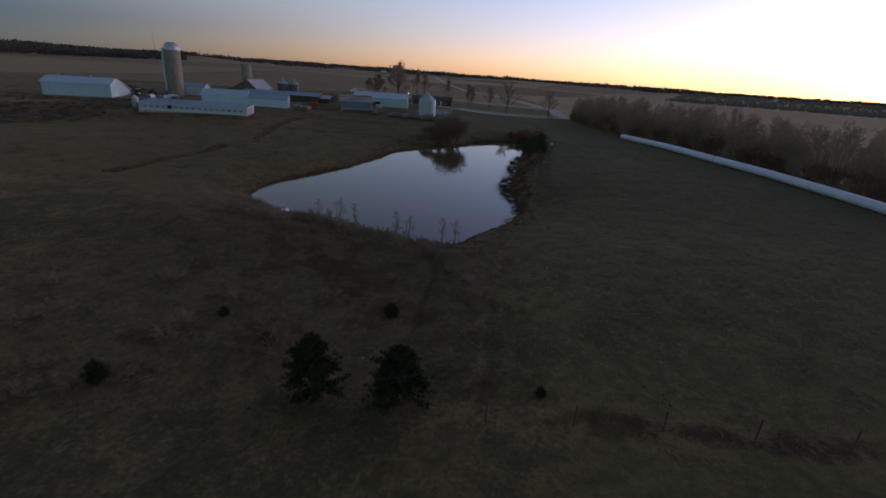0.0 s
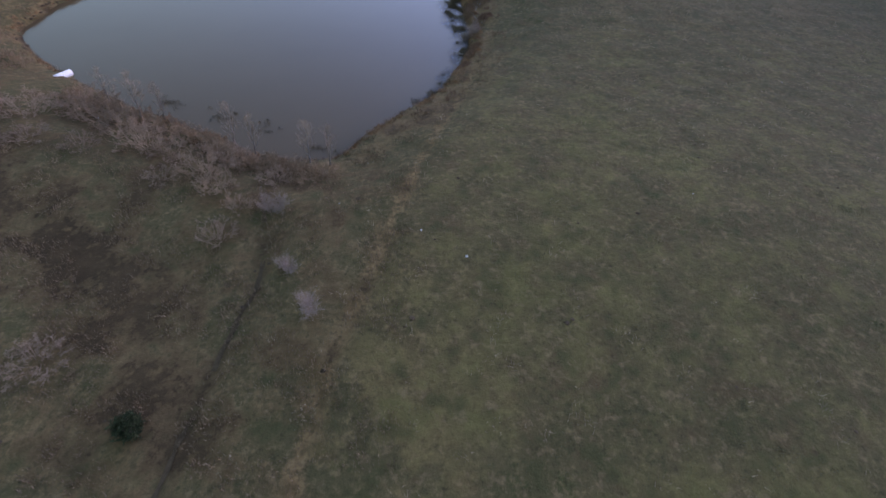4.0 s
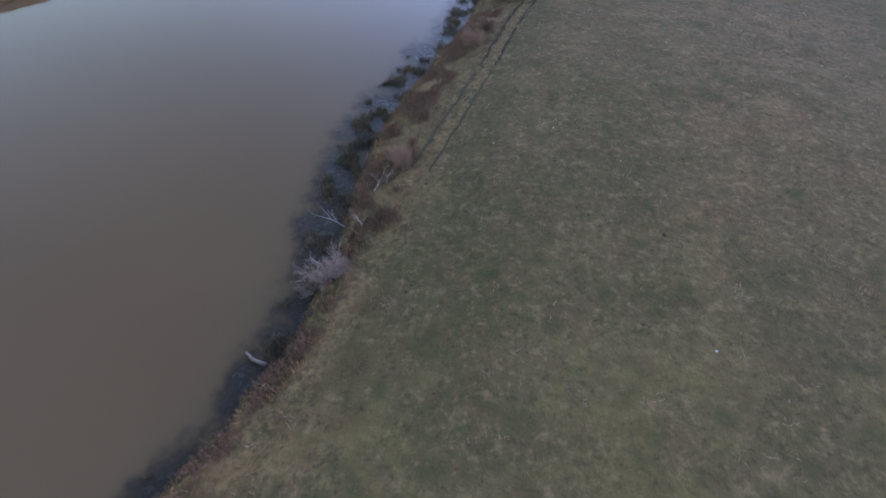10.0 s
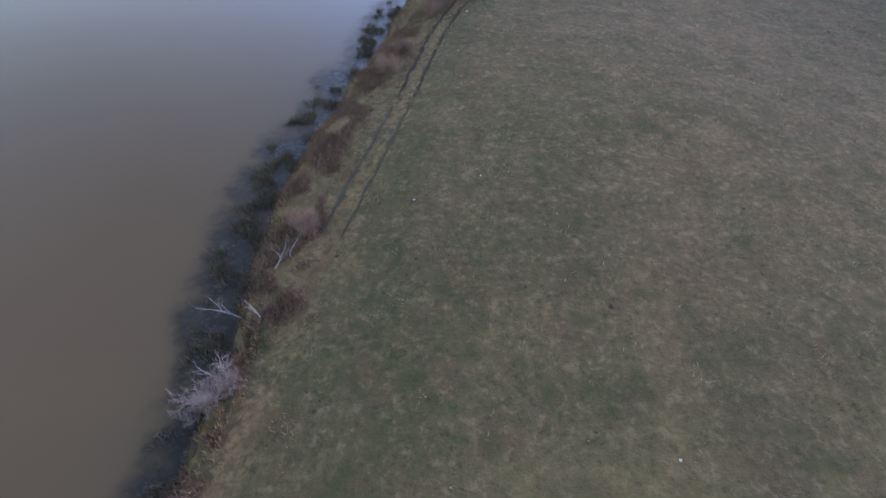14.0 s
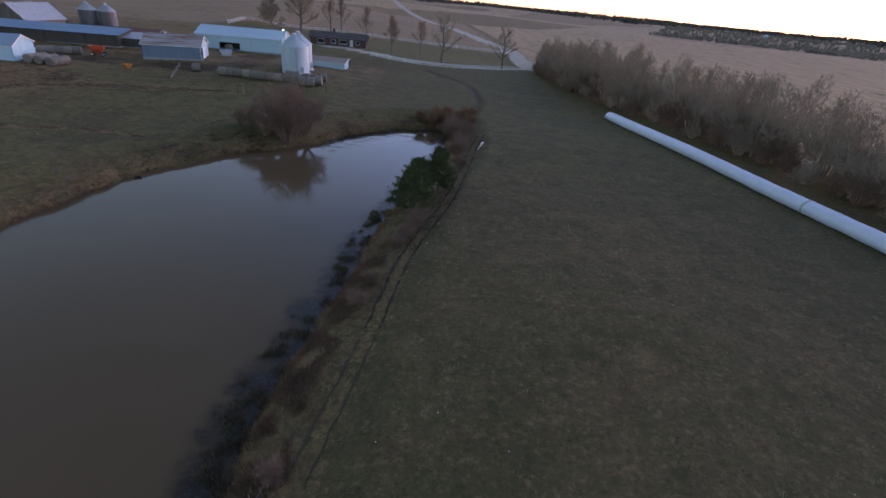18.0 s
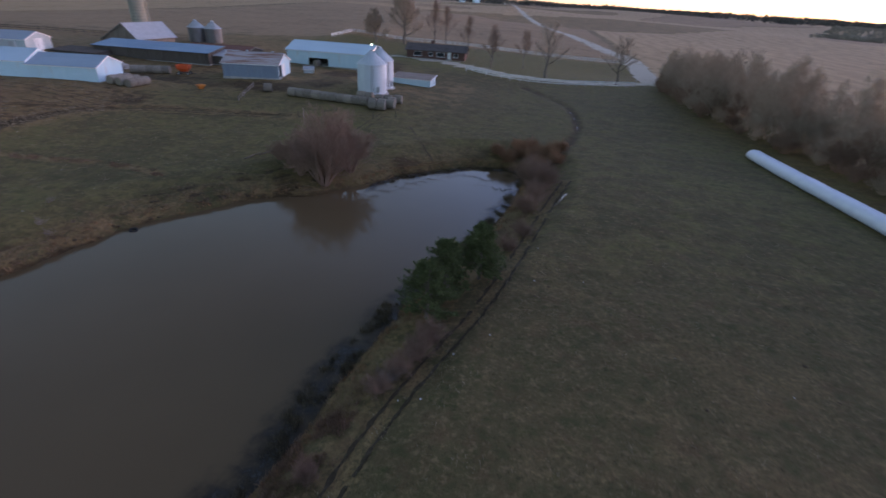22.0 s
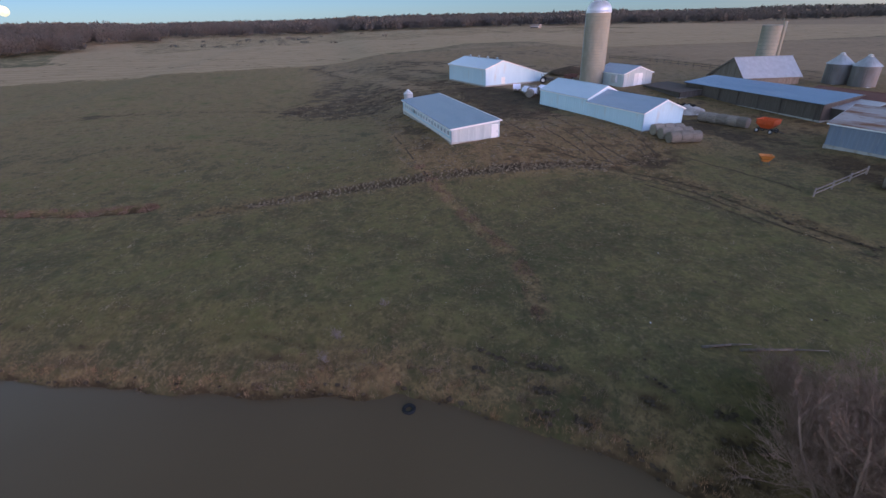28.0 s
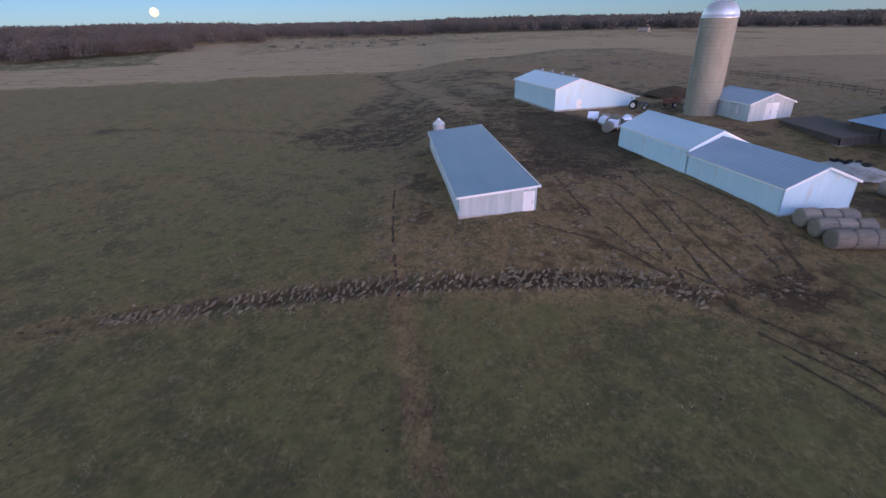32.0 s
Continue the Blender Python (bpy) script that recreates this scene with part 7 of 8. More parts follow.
for x, y, s in ((16.4, 121, 0.9), (17.6, 116.0, 0.85), (16.8, 111.6, 0.75), (16.0, 107.6, 0.7), (15.0, 97.2, 0.4), (16.0, 100.6, 0.45), (11.2, 82.5, 0.48), (10.2, 79.4, 0.42), (10.8, 80.8, 0.46), (9.4, 77.6, 0.36), (5.4, 54.8, 0.3), (7.3, 68.6, 0.36), (8.0, 71.6, 0.3)):
    put(red, x, y, 50 * s * x, s)
rusty = move(brush("rust_brush", 1.7, 45, "low rust-brown weedy brush at the pond's tip", "rust_twig", 26, 1.1, group="rusty brush at the pond's tip"), 12.2, 127.4)
for x, y, s in ((14.0, 128.6, 1.1), (16.2, 127.2, 1.0), (17.8, 128.6, 1.1), (15.2, 130.4, 1.0), (18.8, 126.0, 0.9), (10.4, 128.8, 0.8), (17.0, 124.4, 0.9), (19.4, 130.4, 0.8), (13.0, 131.0, 0.8)):
    put(rusty, x, y, 61 * x, s)
pale = move(brush("pale_shrub", 2.3, 43, "pale grey bare shrub on the pond's bank", "pale_twig", 8, 0.75, (2, 2, 2), group="bank shrubs"), 4.0, 47.2, 0, 0.68)
for x, y, s, tall in ((3.3, 46.6, 0.6, 0.5), (9.8, 78.4, 0.7, 0.6), (-8.6, 16.3, 0.8, 0.7), (-6.9, 12.0, 0.6, 0.5), (-5.4, 9.6, 0.7, 0.5)):
    put(pale, x, y, 77 * s * (x + 40), 0.75 * s, None, 0.75 * tall)

thin = move(brush("bank_weed", 1.1, 46, "thin pale bare weed stalks on the far bank", "pale_twig", 5, 0.9, (1, 2, 1), group="far bank weeds"), -27.3, 89.3, 0, 0.8)
for x, y, s in ((-25.6, 88.4, 0.7), (-29.8, 92.6, 0.6)):
    put(thin, x, y, 71 * x, s)


def dead_limb(x, y, yaw, length, seed):
    """A bleached forked branch that lies on the bank."""
    rnd = random.Random(seed)
    f = Form()

    def fork(p, d, ln, r, level):
        for _ in range(3):
            d = (d + Vector((rnd.gauss(0, 0.16), rnd.gauss(0, 0.16), rnd.gauss(0.05, 0.1)))).normalized()
            q = p + d * (ln / 3)
            f.tube(p, q, r, r * 0.8, 5, False)
            p, r = q, r * 0.8
            if level < 2:
                fork(p, (d + Vector((rnd.gauss(0, 0.7), rnd.gauss(0, 0.7), rnd.gauss(0.2, 0.3)))).normalized(), ln * rnd.uniform(0.45, 0.65), r * 0.65, level + 1)

    fork(Vector((0, 0, 0.05)), Vector((1, 0, 0.25)), 0.6 * length, 0.028, 0)
    ob = new("dead_limb", f.mesh("dead_limb", M["pale_bark"], True))
    ob.matrix_basis = pose(x, y, max(float(height(x, y)), WATER) + 0.03, 0, 0, yaw)
    return tagged(ob, "bleached bare limb lying on the pond's bank", "branch", "dead limbs")


for x, y, yaw, length in ((4.5, 52.6, 60, 1.5), (3.6, 50.5, 170, 1.9), (4.6, 50.2, 120, 1.0), (3.4, 48.0, 150, 1.3), (5.0, 53.2, 100, 1.1)):
    dead_limb(x, y, yaw, length, int(x * 10 + y))
random.seed(23)
DAM_SHORE = [(-35, 35.4), (-26.8, 29.6), (-23.8, 28.3), (-19.4, 26.6), (-14.7, 24.2), (-10.5, 22.1), (-6.4, 20.8)]
mauve = [thicket("dam_brush", 2.6, 50 + k, "grey-mauve bare brush on the dam", "mauve_twig", 15, 1.1, (5, 6, 5), group="dam brush", foot=0.3) for k in range(3)]
rim = [thicket("rim_brush", 1.3, 150 + k, "low tan-brown feathery brush hanging over the dam's shore", "rim_twig", 16, 1.5, (5, 5, 4), group="dam rim brush", foot=0.5) for k in range(2)]
for ob, (x, y) in zip(mauve, ((-13.6, 20.0), (-22.4, 25.8), (-18.4, 22.6))):
    move(ob, x, y, 0, 1.0, 0.95)
for ob, (x, y) in zip(rim, ((-10.5, 21.6), (-14.7, 23.6))):
    move(ob, x, y)
for k in range(38):
    u = k / 37 * (len(DAM_SHORE) - 1)
    i = min(int(u), len(DAM_SHORE) - 2)
    x, y = (DAM_SHORE[i][q] + (DAM_SHORE[i + 1][q] - DAM_SHORE[i][q]) * (u - i) for q in (0, 1))
    if math.hypot(x + 29, y - 31) > 3.0:
        put(rim[k % 2], x + random.uniform(-0.5, 0.3), y - random.uniform(0.1, 1.5), random.uniform(0, 360), random.uniform(0.8, 1.35), None, random.uniform(0.6, 1.0))
for x, y, size, tall in ((-24.4, 26.6, 1.1, 0.8), (-20.8, 24.6, 0.9, 0.8), (-26.6, 25.2, 1.0, 0.7), (-16.6, 21.6, 0.8, 0.6), (-15.8, 19.0, 0.6, 0.4), (-12.4, 18.2, 0.7, 0.7), (-10.6, 16.6, 0.5, 0.5), (-11.1, 14.3, 0.6, 0.6), (-9.4, 19.8, 0.6, 0.4), (-12.6, 22.0, 0.7, 0.5), (-29.8, 25.0, 0.9, 0.6), (-33.0, 29.0, 1.0, 0.7), (-21.6, 21.6, 0.7, 0.4), (-25.0, 22.0, 0.8, 0.4)):
    put(mauve[int(size * 10) % 3], x, y, 97 * x, size, None, tall)
sapling = bare_tree("dam_sapling", 3.8, 0.06, 61, "small bare tree on the dam's shore", "mauve_twig", wide=0.6, limbs=9, counts=(0, 5, 4), group="dam saplings")
move(sapling, -20.4, 26.6)
for x, y, s in ((-18.6, 26.2, 0.9), (-13.4, 24.4, 1.0), (-11.8, 23.6, 0.9), (-8.0, 22.6, 0.9), (-6.6, 22.4, 0.85), (-23.6, 28.6, 0.8)):
    put(sapling, x, y, x * 61, s)
for k in range(16):
    put(mauve[k % 3], random.uniform(-40, -16), random.uniform(-8, 16), random.uniform(0, 360), random.uniform(0.5, 0.9), None, random.uniform(0.35, 0.6))


def blades_of(name, spots, material, label, category, count, high, wide, lean=0.5):
    """Tufts of narrow blades standing on the ground."""
    rnd = random.Random(len(spots))
    v, fc = [], []
    for x, y, z, s in spots:
        for _ in range(count):
            a, b = rnd.uniform(0, math.tau), rnd.uniform(0, math.tau)
            r = rnd.uniform(0, wide * s)
            px, py = x + r * math.cos(a), y + r * math.sin(a)
            h = rnd.uniform(0.5, 1.0) * high * s
            tx, ty = px + math.cos(b) * h * lean * rnd.random(), py + math.sin(b) * h * lean * rnd.random()
            w = 0.008 + 0.024 * h
            k = len(v)
            v += [(px - w * math.sin(b), py + w * math.cos(b), z - 0.03), (px + w * math.sin(b), py - w * math.cos(b), z - 0.03), (tx, ty, z + h)]
            fc.append((k, k + 1, k + 2))
    me = bpy.data.meshes.new(name)
    me.from_pydata(v, [], fc)
    me.materials.append(M[material])
    return tagged(new(name, me), label, category, kind="stuff")


def scatter(n, x0, x1, y0, y1, keep, seed, lo=0.6, hi=1.3):
    g = np.random.default_rng(seed)
    x, y = g.uniform(x0, x1, n), g.uniform(y0, y1, n)
    d = to_shore(x, y)
    ok = keep(x, y, d)
    x, y, d = x[ok], y[ok], d[ok]
    return list(zip(x.tolist(), y.tolist(), height(x, y, d).tolist(), g.uniform(lo, hi, len(x)).tolist()))


def clumpy(x, y, scale, level):
    return np.array([noise.noise((a * scale, b * scale, 2.0)) for a, b in zip(x, y)]) > level


blades_of("pasture_tufts", scatter(46000, -8, 46, -10, 112, lambda x, y, d: (d > 2.5) & clumpy(x, y, 0.22, -0.12), 5), "blades", "tufts of grey-green pasture grass", "grass", 5, 0.11, 0.34, 1.3)
blades_of("meadow_tufts", scatter(34000, -72, -12, 48, 132, lambda x, y, d: (d > 2.5) & clumpy(x, y, 0.2, -0.1), 6), "blades", "tufts of grey-green meadow grass", "grass", 5, 0.11, 0.34, 1.3)
blades_of("straw_tufts", scatter(30000, -8, 46, -10, 105, lambda x, y, d: (d > 3) & clumpy(x, y, 0.8, 0.3), 7), "pale_straw", "dead straw-coloured grass in the pasture", "grass", 4, 0.2, 0.3, 1.6)
blades_of("meadow_straw", scatter(40000, -74, -12, 50, 132, lambda x, y, d: (d > 3) & clumpy(x, y, 0.8, 0.3), 17), "pale_straw", "dead straw-coloured grass in the meadow", "grass", 4, 0.18, 0.3, 1.6)
blades_of("yard_straw", scatter(30000, -100, -50, 92, 136, lambda x, y, d: within(x, y, TROD) & clumpy(x, y, 0.6, 0.0), 18), "straw", "trodden straw and dead grass round the sheds", "grass", 4, 0.22, 0.3, 1.2)
blades_of("trail_weeds", scatter(12000, -60, -24, 97, 106, lambda x, y, d: (to_line(x, y, SIDE_TRAIL) < 0.75) & clumpy(x, y, 0.7, 0.0), 19), "rust_grass", "red-brown dead weeds along the cattle path", "weeds", 5, 0.26, 0.25, 0.8)
blades_of("ditch_weeds", scatter(16000, -62, -50, 38, 72, lambda x, y, d: (to_line(x, y, DITCH) < 1.2) & clumpy(x, y, 0.6, 0.05), 20), "rust_grass", "red-brown dead weeds along the ditch", "weeds", 5, 0.34, 0.25, 0.8)
blades_of("shore_grass", scatter(60000, -48, 24, 14, 136, lambda x, y, d: (d > -0.15) & (d < 4.5) & (d < 0.9 + np.where(x < -6, np.where(y < 88, 0.6, 2.0), np.where((y < 52) & (y > 41), 0.5, 2.2)) * clumpy(x, y, 0.5, -0.05)), 8), "straw", "dead brown grass on the pond's banks", "grass", 5, 0.3, 0.25, 0.9)
blades_of("bank_tussocks", scatter(60000, -44, -8, 84, 114, lambda x, y, d: (d > 0.3) & (d < 2.4 + 3.0 * soft((y - 98) / 5)) & (terrace(x, y, d) > 0.2) & clumpy(x, y, 0.9, -0.1), 28), "straw", "brown tussocks on the trodden steps of the bank", "grass", 9, 0.24, 0.2, 0.8)
blades_of("bank_fringe", scatter(90000, -40, 20, 22, 128, lambda x, y, d: (d > 0.05) & (d < np.where(x < -6, np.where(y < 88, 0.8, 1.7), 1.15)) & clumpy(x, y, 0.9, np.where(x < -6, 0.12, -0.2)), 21), "tan_grass", "orange-tan dead grass hanging over the water's edge", "grass", 14, 0.24, 0.26, 0.9)
blades_of("bank_rust", scatter(40000, -2, 9, 38, 76, lambda x, y, d: (d > 0.0) & (d < np.where(y < 50, 0.9, 2.6)) & clumpy(x, y, 0.7, -0.05), 25), "rust_grass", "rust-brown dead weeds along the water's edge", "weeds", 9, 0.24, 0.26, 0.9)
blades_of("dam_grass", scatter(16000, -46, -1, -8, 27, lambda x, y, d: (d > 1) & clumpy(x, y, 0.35, -0.05), 9), "straw", "dry brown grass on the dam", "grass", 9, 0.2, 0.35, 0.8)
blades_of("track_weeds", scatter(26000, -4, 20, 28, 112, lambda x, y, d: (d > 0.8) & (d < 3.6) & clumpy(x, y, 0.45, 0.12), 22), "rust_grass", "red-brown dead weeds between the track and the water", "weeds", 7, 0.26, 0.25, 0.8)


def reed_spots():
    g = np.random.default_rng(31)
    out = []
    x, y = g.uniform(-2, 16, 30000), g.uniform(33, 126, 30000)
    d = to_shore(x, y)
    deep = np.interp(y, [33, 40, 50, 62, 72, 90, 110, 126], [-0.5, -0.8, -1.6, -2.0, -1.8, -1.5, -1.2, -1.0])
    ok = (d < 0.0) & (d > deep * 1.1) & clumpy(x, y, 0.7, 0.08)
    out += [(a, b, WATER, s) for a, b, s in zip(x[ok], y[ok], g.uniform(0.5, 1.15, ok.sum()))]
    for x0, y0, n in ((-20, 30.6, 12), (-16, 29.0, 16), (-13, 28.0, 12), (-23, 32.0, 6), (-7.8, 25.6, 9), (12.6, 117.5, 8), (13.4, 123, 10), (-1, 30.6, 4), (0.2, 33.6, 5)):
        out += [(x0 + g.normal(0, 0.8), y0 + g.normal(0, 0.4), WATER, g.uniform(0.4, 0.9)) for _ in range(n)]
    return out


blades_of("reeds", reed_spots(), "reed", "dark olive-brown dead reeds standing in clumps in the shallows", "reeds", 20, 0.4, 0.34, 1.0)


def mat_spots():
    g = np.random.default_rng(35)
    out = []
    for x0, y0, n in ((-1.4, 111.7, 26), (-0.4, 113.4, 20), (0.5, 115.2, 26), (1.6, 116.6, 20), (2.8, 117.9, 26), (4.4, 119.6, 20), (6.3, 121.0, 26), (8.1, 121.0, 26), (9.8, 120.2, 30), (11.8, 121.0, 22), (13.6, 119.0, 16), (13.6, 113.2, 20), (9.0, 118.0, 10), (-3.0, 109.6, 14)):
        out += [(x0 + g.normal(0, 0.75), y0 + g.normal(0, 0.3), WATER, g.uniform(0.4, 1.0)) for _ in range(n)]
    return out


blades_of("reed_mats", mat_spots(), "straw", "tan flattened reeds lying in the pond's shallow tip", "reeds", 14, 0.16, 0.3, 2.6)


def weed_mat():
    """Dark wet weed just at the surface, thinning out over deeper water."""
    step = 0.16
    xs, ys = np.arange(-4, 16.5, step), np.arange(33, 126, step)
    gx, gy = np.meshgrid(xs, ys)
    x, y = gx.ravel(), gy.ravel()
    d = to_shore(x, y)
    deep = np.interp(y, [33, 40, 50, 62, 72, 90, 110, 126], [0.7, 1.3, 2.5, 3.0, 2.7, 2.4, 2.2, 1.4])
    near = (d < 0.3) & (d > -4.5)
    grain = np.zeros(len(x))
    grain[near] = [1.1 * noise.noise((a * 0.35, b * 0.35, 6.0)) + 0.8 * noise.noise((a * 1.1, b * 1.1, 9.0)) + 0.6 * noise.noise((a * 3.0, b * 3.0, 2.0)) for a, b in zip(x[near], y[near])]
    thick = np.clip(0.92 - (-d / deep) ** 2 * 0.75 + 0.55 * grain, 0, 1) * near
    fade = np.clip(1.35 + d / deep, 0, 1)
    alpha = np.where(near, 0.9 * thick**1.4 * np.clip(fade * 2.2, 0, 1), 0)
    alpha[d > 0] = np.maximum(alpha[d > 0], 0.4 * near[d > 0])
    q = np.arange(len(x)).reshape(len(ys), len(xs))
    faces = np.stack([q[:-1, :-1], q[:-1, 1:], q[1:, 1:], q[1:, :-1]], -1).reshape(-1, 4)
    faces = faces[alpha[faces].max(1) > 0.02]
    used, inverse = np.unique(faces, return_inverse=True)
    me = bpy.data.meshes.new("water_weed")
    me.from_pydata(np.stack([x[used], y[used], np.full(len(used), WATER + 0.006)], 1).tolist(), [], inverse.reshape(-1, 4).tolist())
    layer = me.color_attributes.new("mat_thickness", "FLOAT_COLOR", "POINT")
    layer.data.foreach_set("color", np.repeat(alpha[used][:, None], 4, 1).astype(np.float32).ravel())
    me.materials.append(M["weed"])
    tagged(new("water_weed", me), "dark wet weed lying in the shallows along the bank", "water weed", kind="stuff")


weed_mat()


def lumps(name, spots, material, label, category, lo, hi, flat=0.6):
    """Small uneven lumps, each of its own shape."""
    rnd = random.Random(77)
    v, fc = [], []
    for x, y, z, s in spots:
        r = s * rnd.uniform(lo, hi)
        k = len(v)
        n = 6
        a0 = rnd.uniform(0, 1)
        for q, (rr, zz) in enumerate(((1.0, -0.2), (0.85, 0.5))):
            for i in range(n):
                a = math.tau * (i + a0) / n
                j = r * rr * rnd.uniform(0.7, 1.25)
                v.append((x + j * math.cos(a), y + j * math.sin(a), z + r * flat * zz * rnd.uniform(0.7, 1.2)))
        v.append((x, y, z + r * flat * 0.8))
        fc += [(k + i, k + (i + 1) % n, k + n + (i + 1) % n, k + n + i) for i in range(n)]
        fc += [(k + n + i, k + n + (i + 1) % n, k + 2 * n) for i in range(n)]
    me = bpy.data.meshes.new(name)
    me.from_pydata(v, [], fc)
    me.materials.append(M[material])
    return tagged(new(name, me), label, category, kind="stuff")


def hoof_ridges():
    """Trodden ridges between rows of hoof holes, lying across the trail."""
    rnd = random.Random(91)
    f = Form()
    line = HOOF_TRAIL
    run = np.concatenate([[0], np.cumsum(np.hypot(*np.diff(line, axis=0).T))])
    s = 6.0
    while s < run[-1] - 29:
        p = np.array([np.interp(s, run, line[:, 0]), np.interp(s, run, line[:, 1])])
        q = np.array([np.interp(s + 0.5, run, line[:, 0]), np.interp(s + 0.5, run, line[:, 1])])
        d = (q - p) / (np.hypot(*(q - p)) + 1e-9)
        across = np.array((-d[1], d[0]))
        spread = 0.85 * min(1, (s - 4) / 14) + 0.4
        for row in (-1.5, -0.75, 0, 0.75, 1.5):
            if rnd.random() < 0.12:
                continue
            turn = rnd.uniform(-0.2, 0.75)
            ax = across * math.cos(turn) + d * math.sin(turn)
            c = p + across * (row * spread * 0.62 + rnd.uniform(-0.15, 0.15)) + d * rnd.uniform(-0.3, 0.3)
            ln, w, h = rnd.uniform(0.22, 0.46), rnd.uniform(0.09, 0.17), rnd.uniform(0.07, 0.14)
            side = np.array((-ax[1], ax[0]))
            vs = []
            for u in (-1.0, -0.55, 0.1, 0.6, 1.0):
                e = math.sqrt(max(0.03, 1 - u * u))
                for v, up in ((-1, -0.3), (-0.45, 0.75), (0.4, 0.8), (1, -0.3)):
                    g = c + ax * (u * ln) + side * (v * w * e * rnd.uniform(0.8, 1.2))
                    vs.append((g[0], g[1], float(lie(g[0], g[1])) + up * h * e * rnd.uniform(0.7, 1.2)))
            f.add(vs, [(4 * a + b, 4 * a + b + 1, 4 * a + b + 5, 4 * a + b + 4) for a in range(4) for b in range(3)])
        s += rnd.uniform(0.44, 0.66)
    tagged(new("trodden_ridges", f.mesh("trodden_ridges", M["ridge"], True)), "pale trodden ridges across the cattle trail", "mud", kind="stuff")


hoof_ridges()
lumps("hoof_clods", scatter(60000, -72, -20, 72, 136, lambda x, y, d: (to_line(x, y, HOOF_TRAIL) < 1.3) & clumpy(x, y, 1.4, 0.3), 11), "clod", "dark trodden clods along the cattle trail", "mud", 0.06, 0.14)
lumps("yard_clods", scatter(40000, -136, -70, 76, 132, lambda x, y, d: within(x, y, MUD_YARD) & clumpy(x, y, 0.45, 0.2), 12), "clod", "dark clods in the churned farmyard", "mud", 0.08, 0.24)
lumps("yard_ridges", scatter(30000, -136, -52, 76, 136, lambda x, y, d: (within(x, y, MUD_YARD) | within(x, y, TROD)) & ~within(x, y, DARK_YARD) & clumpy(x, y, 0.5, 0.1), 24), "ridge", "pale trodden lumps of straw and earth in the farmyard", "mud", 0.08, 0.22, 0.4)
lumps("pasture_droppings", scatter(1000, -100, 44, -8, 128, lambda x, y, d: d > 2.5, 13), "clod", "dark cattle droppings scattered in the grass", "droppings", 0.05, 0.12, 0.35)
lumps("pale_stones", scatter(170, -90, 44, -8, 128, lambda x, y, d: d > 1.5, 14), "rock", "pale stones and scraps in the grass", "stones", 0.03, 0.08)
lumps("step_clods", scatter(40000, -44, -8, 84, 114, lambda x, y, d: (d > 0.3) & (d < 2.4 + 3.0 * soft((y - 98) / 5)) & (terrace(x, y, d) < -0.55) & clumpy(x, y, 0.8, -0.05), 29), "clod", "dark mud on the trodden steps of the bank", "mud", 0.07, 0.16, 0.4)
lumps("bank_clods", scatter(30000, -42, 18, 20, 130, lambda x, y, d: (d > -0.12) & (d < 0.4), 15), "clod", "dark mud along the water's edge", "mud", 0.08, 0.2)


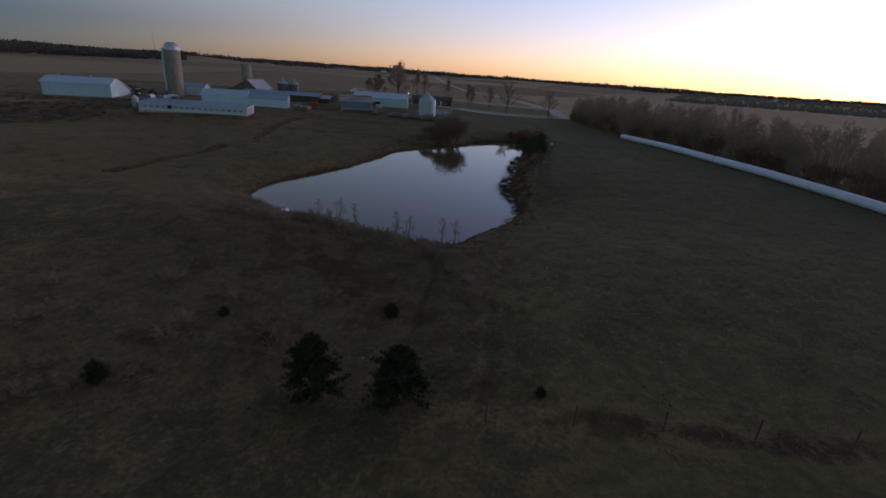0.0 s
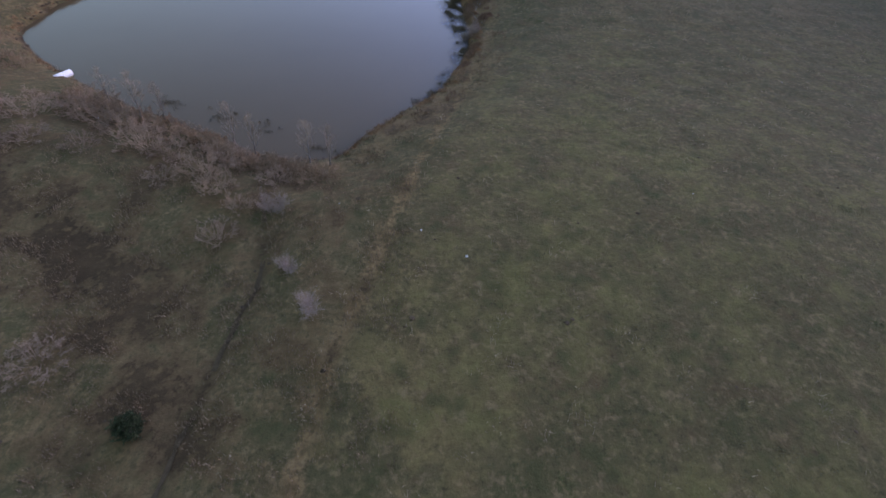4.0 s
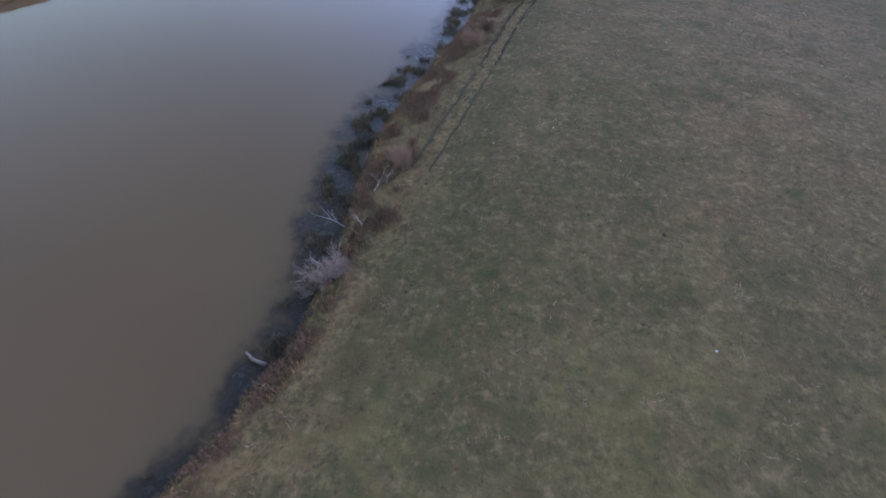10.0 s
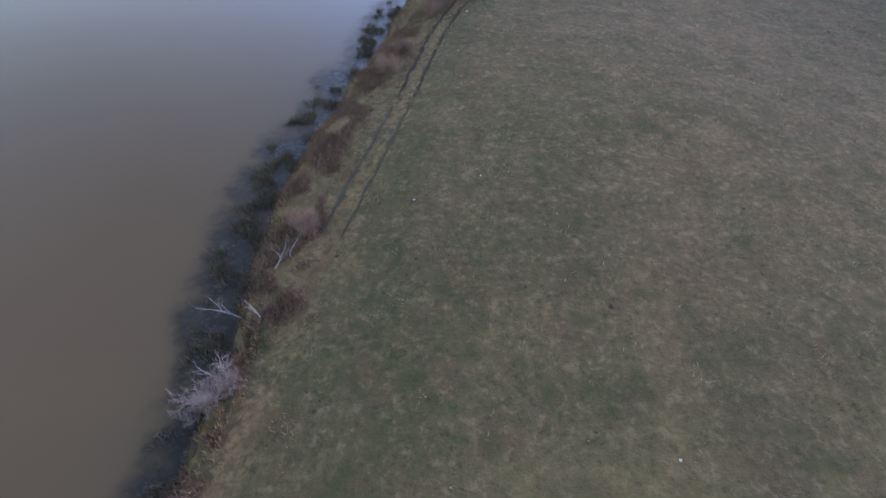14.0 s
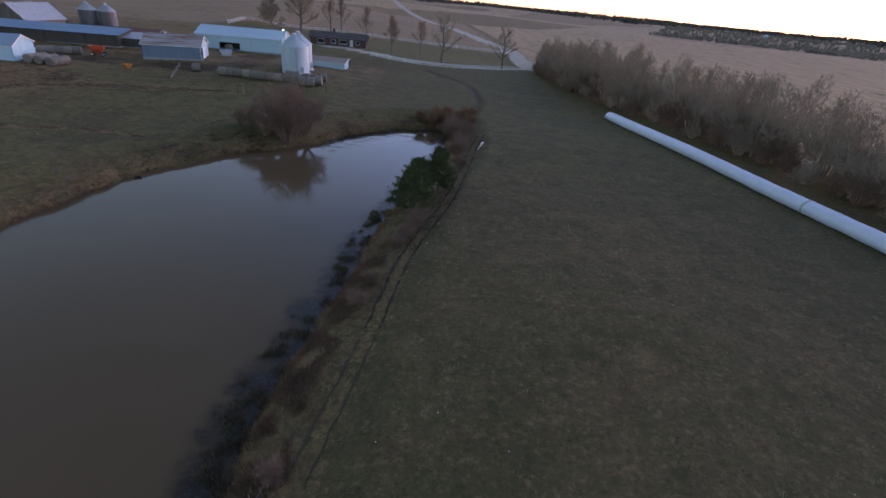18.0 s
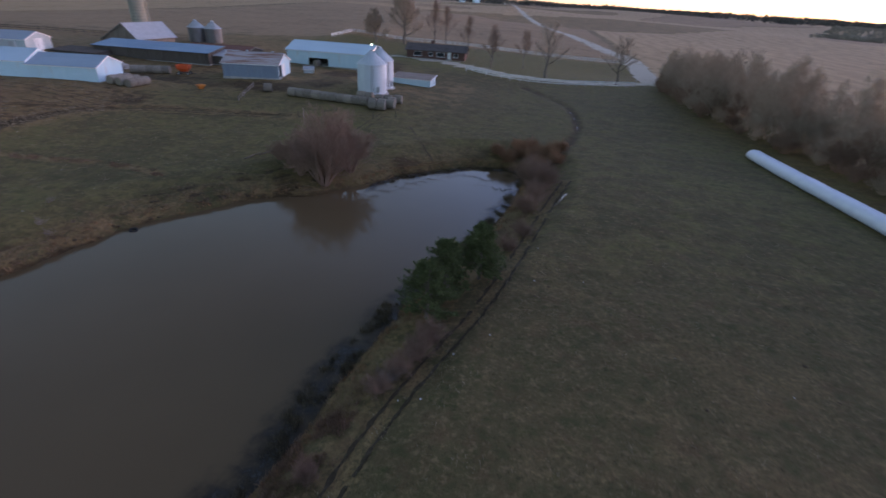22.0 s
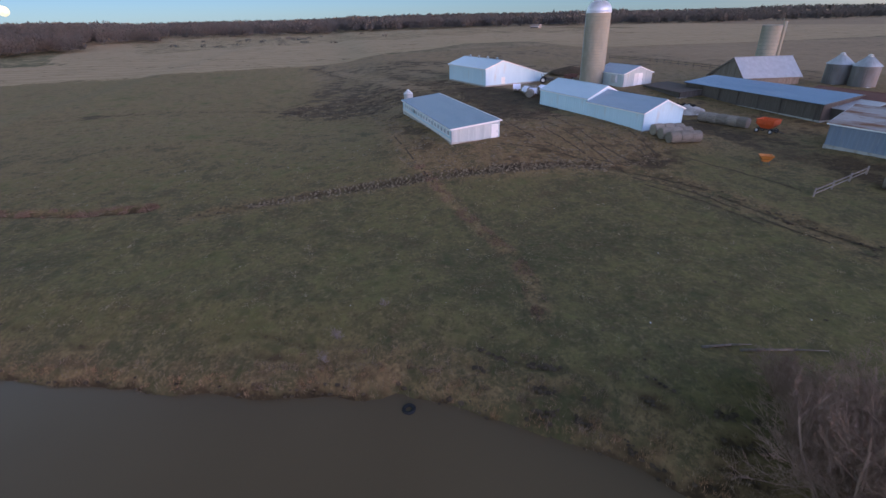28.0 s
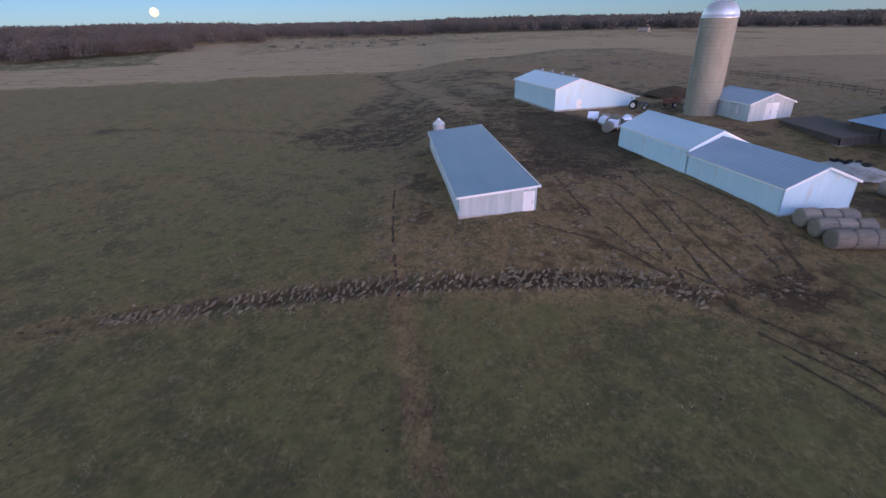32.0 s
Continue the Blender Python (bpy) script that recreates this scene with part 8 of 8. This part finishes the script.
def far_woods():
    """Belts of bare woods, each tree a loose cloud of small upright twig bundles."""
    g = np.random.default_rng(5)
    verts = []

    def trees(x, y, high, wide, n, grain):
        z = height(x, y)
        k = len(x)
        a, e, r = g.uniform(0, math.tau, (k, n)), np.arcsin(g.uniform(-0.75, 1, (k, n))), g.uniform(0.45, 1.05, (k, n)) ** 0.6
        c = np.stack([x[:, None] + wide[:, None] * r * np.cos(a) * np.cos(e), y[:, None] + wide[:, None] * r * np.sin(a) * np.cos(e), z[:, None] + high[:, None] * (0.5 + 0.5 * r * np.sin(e))], -1)
        size = (grain * g.uniform(0.5, 1.2, (k, n)))[..., None]
        p = g.normal(0, 1, (k, n, 3))
        p *= size / np.linalg.norm(p, axis=-1, keepdims=True)
        q = np.stack([g.normal(0, 0.4, (k, n)), g.normal(0, 0.4, (k, n)), g.uniform(0.5, 1.5, (k, n))], -1) * size * 1.3
        verts.append(np.stack([c - p * 0.7, c - q, c + p * 0.7, c + q], 2).reshape(-1, 3))

    def sector(az0, az1, near, far, gap, high, n, grain, bias=1.0):
        """Woods between two bearings; near and far: distances at both."""
        mean = radians(abs(az1 - az0)) * (sum(near) + sum(far)) / 4
        count = int(mean * (sum(far) - sum(near)) / 2 / gap**2)
        u = g.uniform(0, 1, count)
        a = np.radians(az0 + (az1 - az0) * u)
        lo, hi = near[0] + (near[1] - near[0]) * u, far[0] + (far[1] - far[0]) * u
        lo = lo * (1 + 0.02 * np.sin(a * 90) + 0.015 * np.sin(a * 231))
        r = lo + (hi - lo) * g.uniform(0, 1, count) ** bias
        trees(-24 + r * np.sin(a), 104 + r * np.cos(a), g.uniform(0.75, 1.1, count) * high, g.uniform(0.28, 0.42, count) * high, n, grain)

    def plant(name, material, label, category):
        v = np.concatenate(verts)
        verts.clear()
        faces = np.arange(len(v)).reshape(-1, 4)
        me = bpy.data.meshes.new(name)
        me.vertices.add(len(v))
        me.vertices.foreach_set("co", v.astype(np.float32).ravel())
        me.loops.add(len(v))
        me.loops.foreach_set("vertex_index", faces.ravel().astype(np.int32))
        me.polygons.add(len(faces))
        me.polygons.foreach_set("loop_start", np.arange(0, len(v), 4, dtype=np.int32))
        me.update(calc_edges=True)
        me.materials.append(M[material])
        tagged(new(name, me), label, category, kind="stuff")

    sector(-152, -127, (400, 425), (900, 900), 11.0, 12.5, 200, 0.6, 1.6)
    sector(-127, -116, (425, 500), (900, 900), 11.0, 13, 200, 0.6, 1.6)
    sector(-116, -109, (540, 640), (900, 950), 11.0, 13, 160, 0.7, 1.5)
    sector(-150, -109, (880, 880), (1420, 1420), 15.0, 8, 70, 1.0, 1.4)
    sector(-109, -88, (760, 690), (1420, 1420), 15.0, 14, 80, 1.0, 1.4)
    sector(-88, -64, (650, 620), (1300, 1300), 13.0, 11.5, 90, 0.8, 1.6)
    sector(-64, -50, (640, 670), (1200, 1200), 13.0, 10, 90, 0.8, 1.6)
    sector(-50, -32, (690, 900), (1300, 1300), 15.0, 9, 70, 0.9, 1.4)
    x, y = g.uniform(-640, -430, 26), g.uniform(-60, 150, 26)
    trees(x, y, g.uniform(1.5, 3, 26), g.uniform(2, 5, 26), 60, 0.4)
    a, r = g.uniform(0, math.tau, 4200), g.uniform(1500, 2900, 4200)
    trees(-30 + r * np.cos(a), 90 + r * np.sin(a), g.uniform(8, 11, 4200), g.uniform(20, 36, 4200), 26, 3.4)
    plant("far_woods", "woods", "far belts of bare grey-brown woods", "woods")
    # eastern woods, kept low, with haze painted in by the paler material
    sector(27, 60, (760, 620), (1250, 1250), 15.0, 5, 50, 0.9, 1.3)
    plant("far_scrub", "scrub", "low far woods between fields, haze put into their grey-tan colour", "scrub")


far_woods()
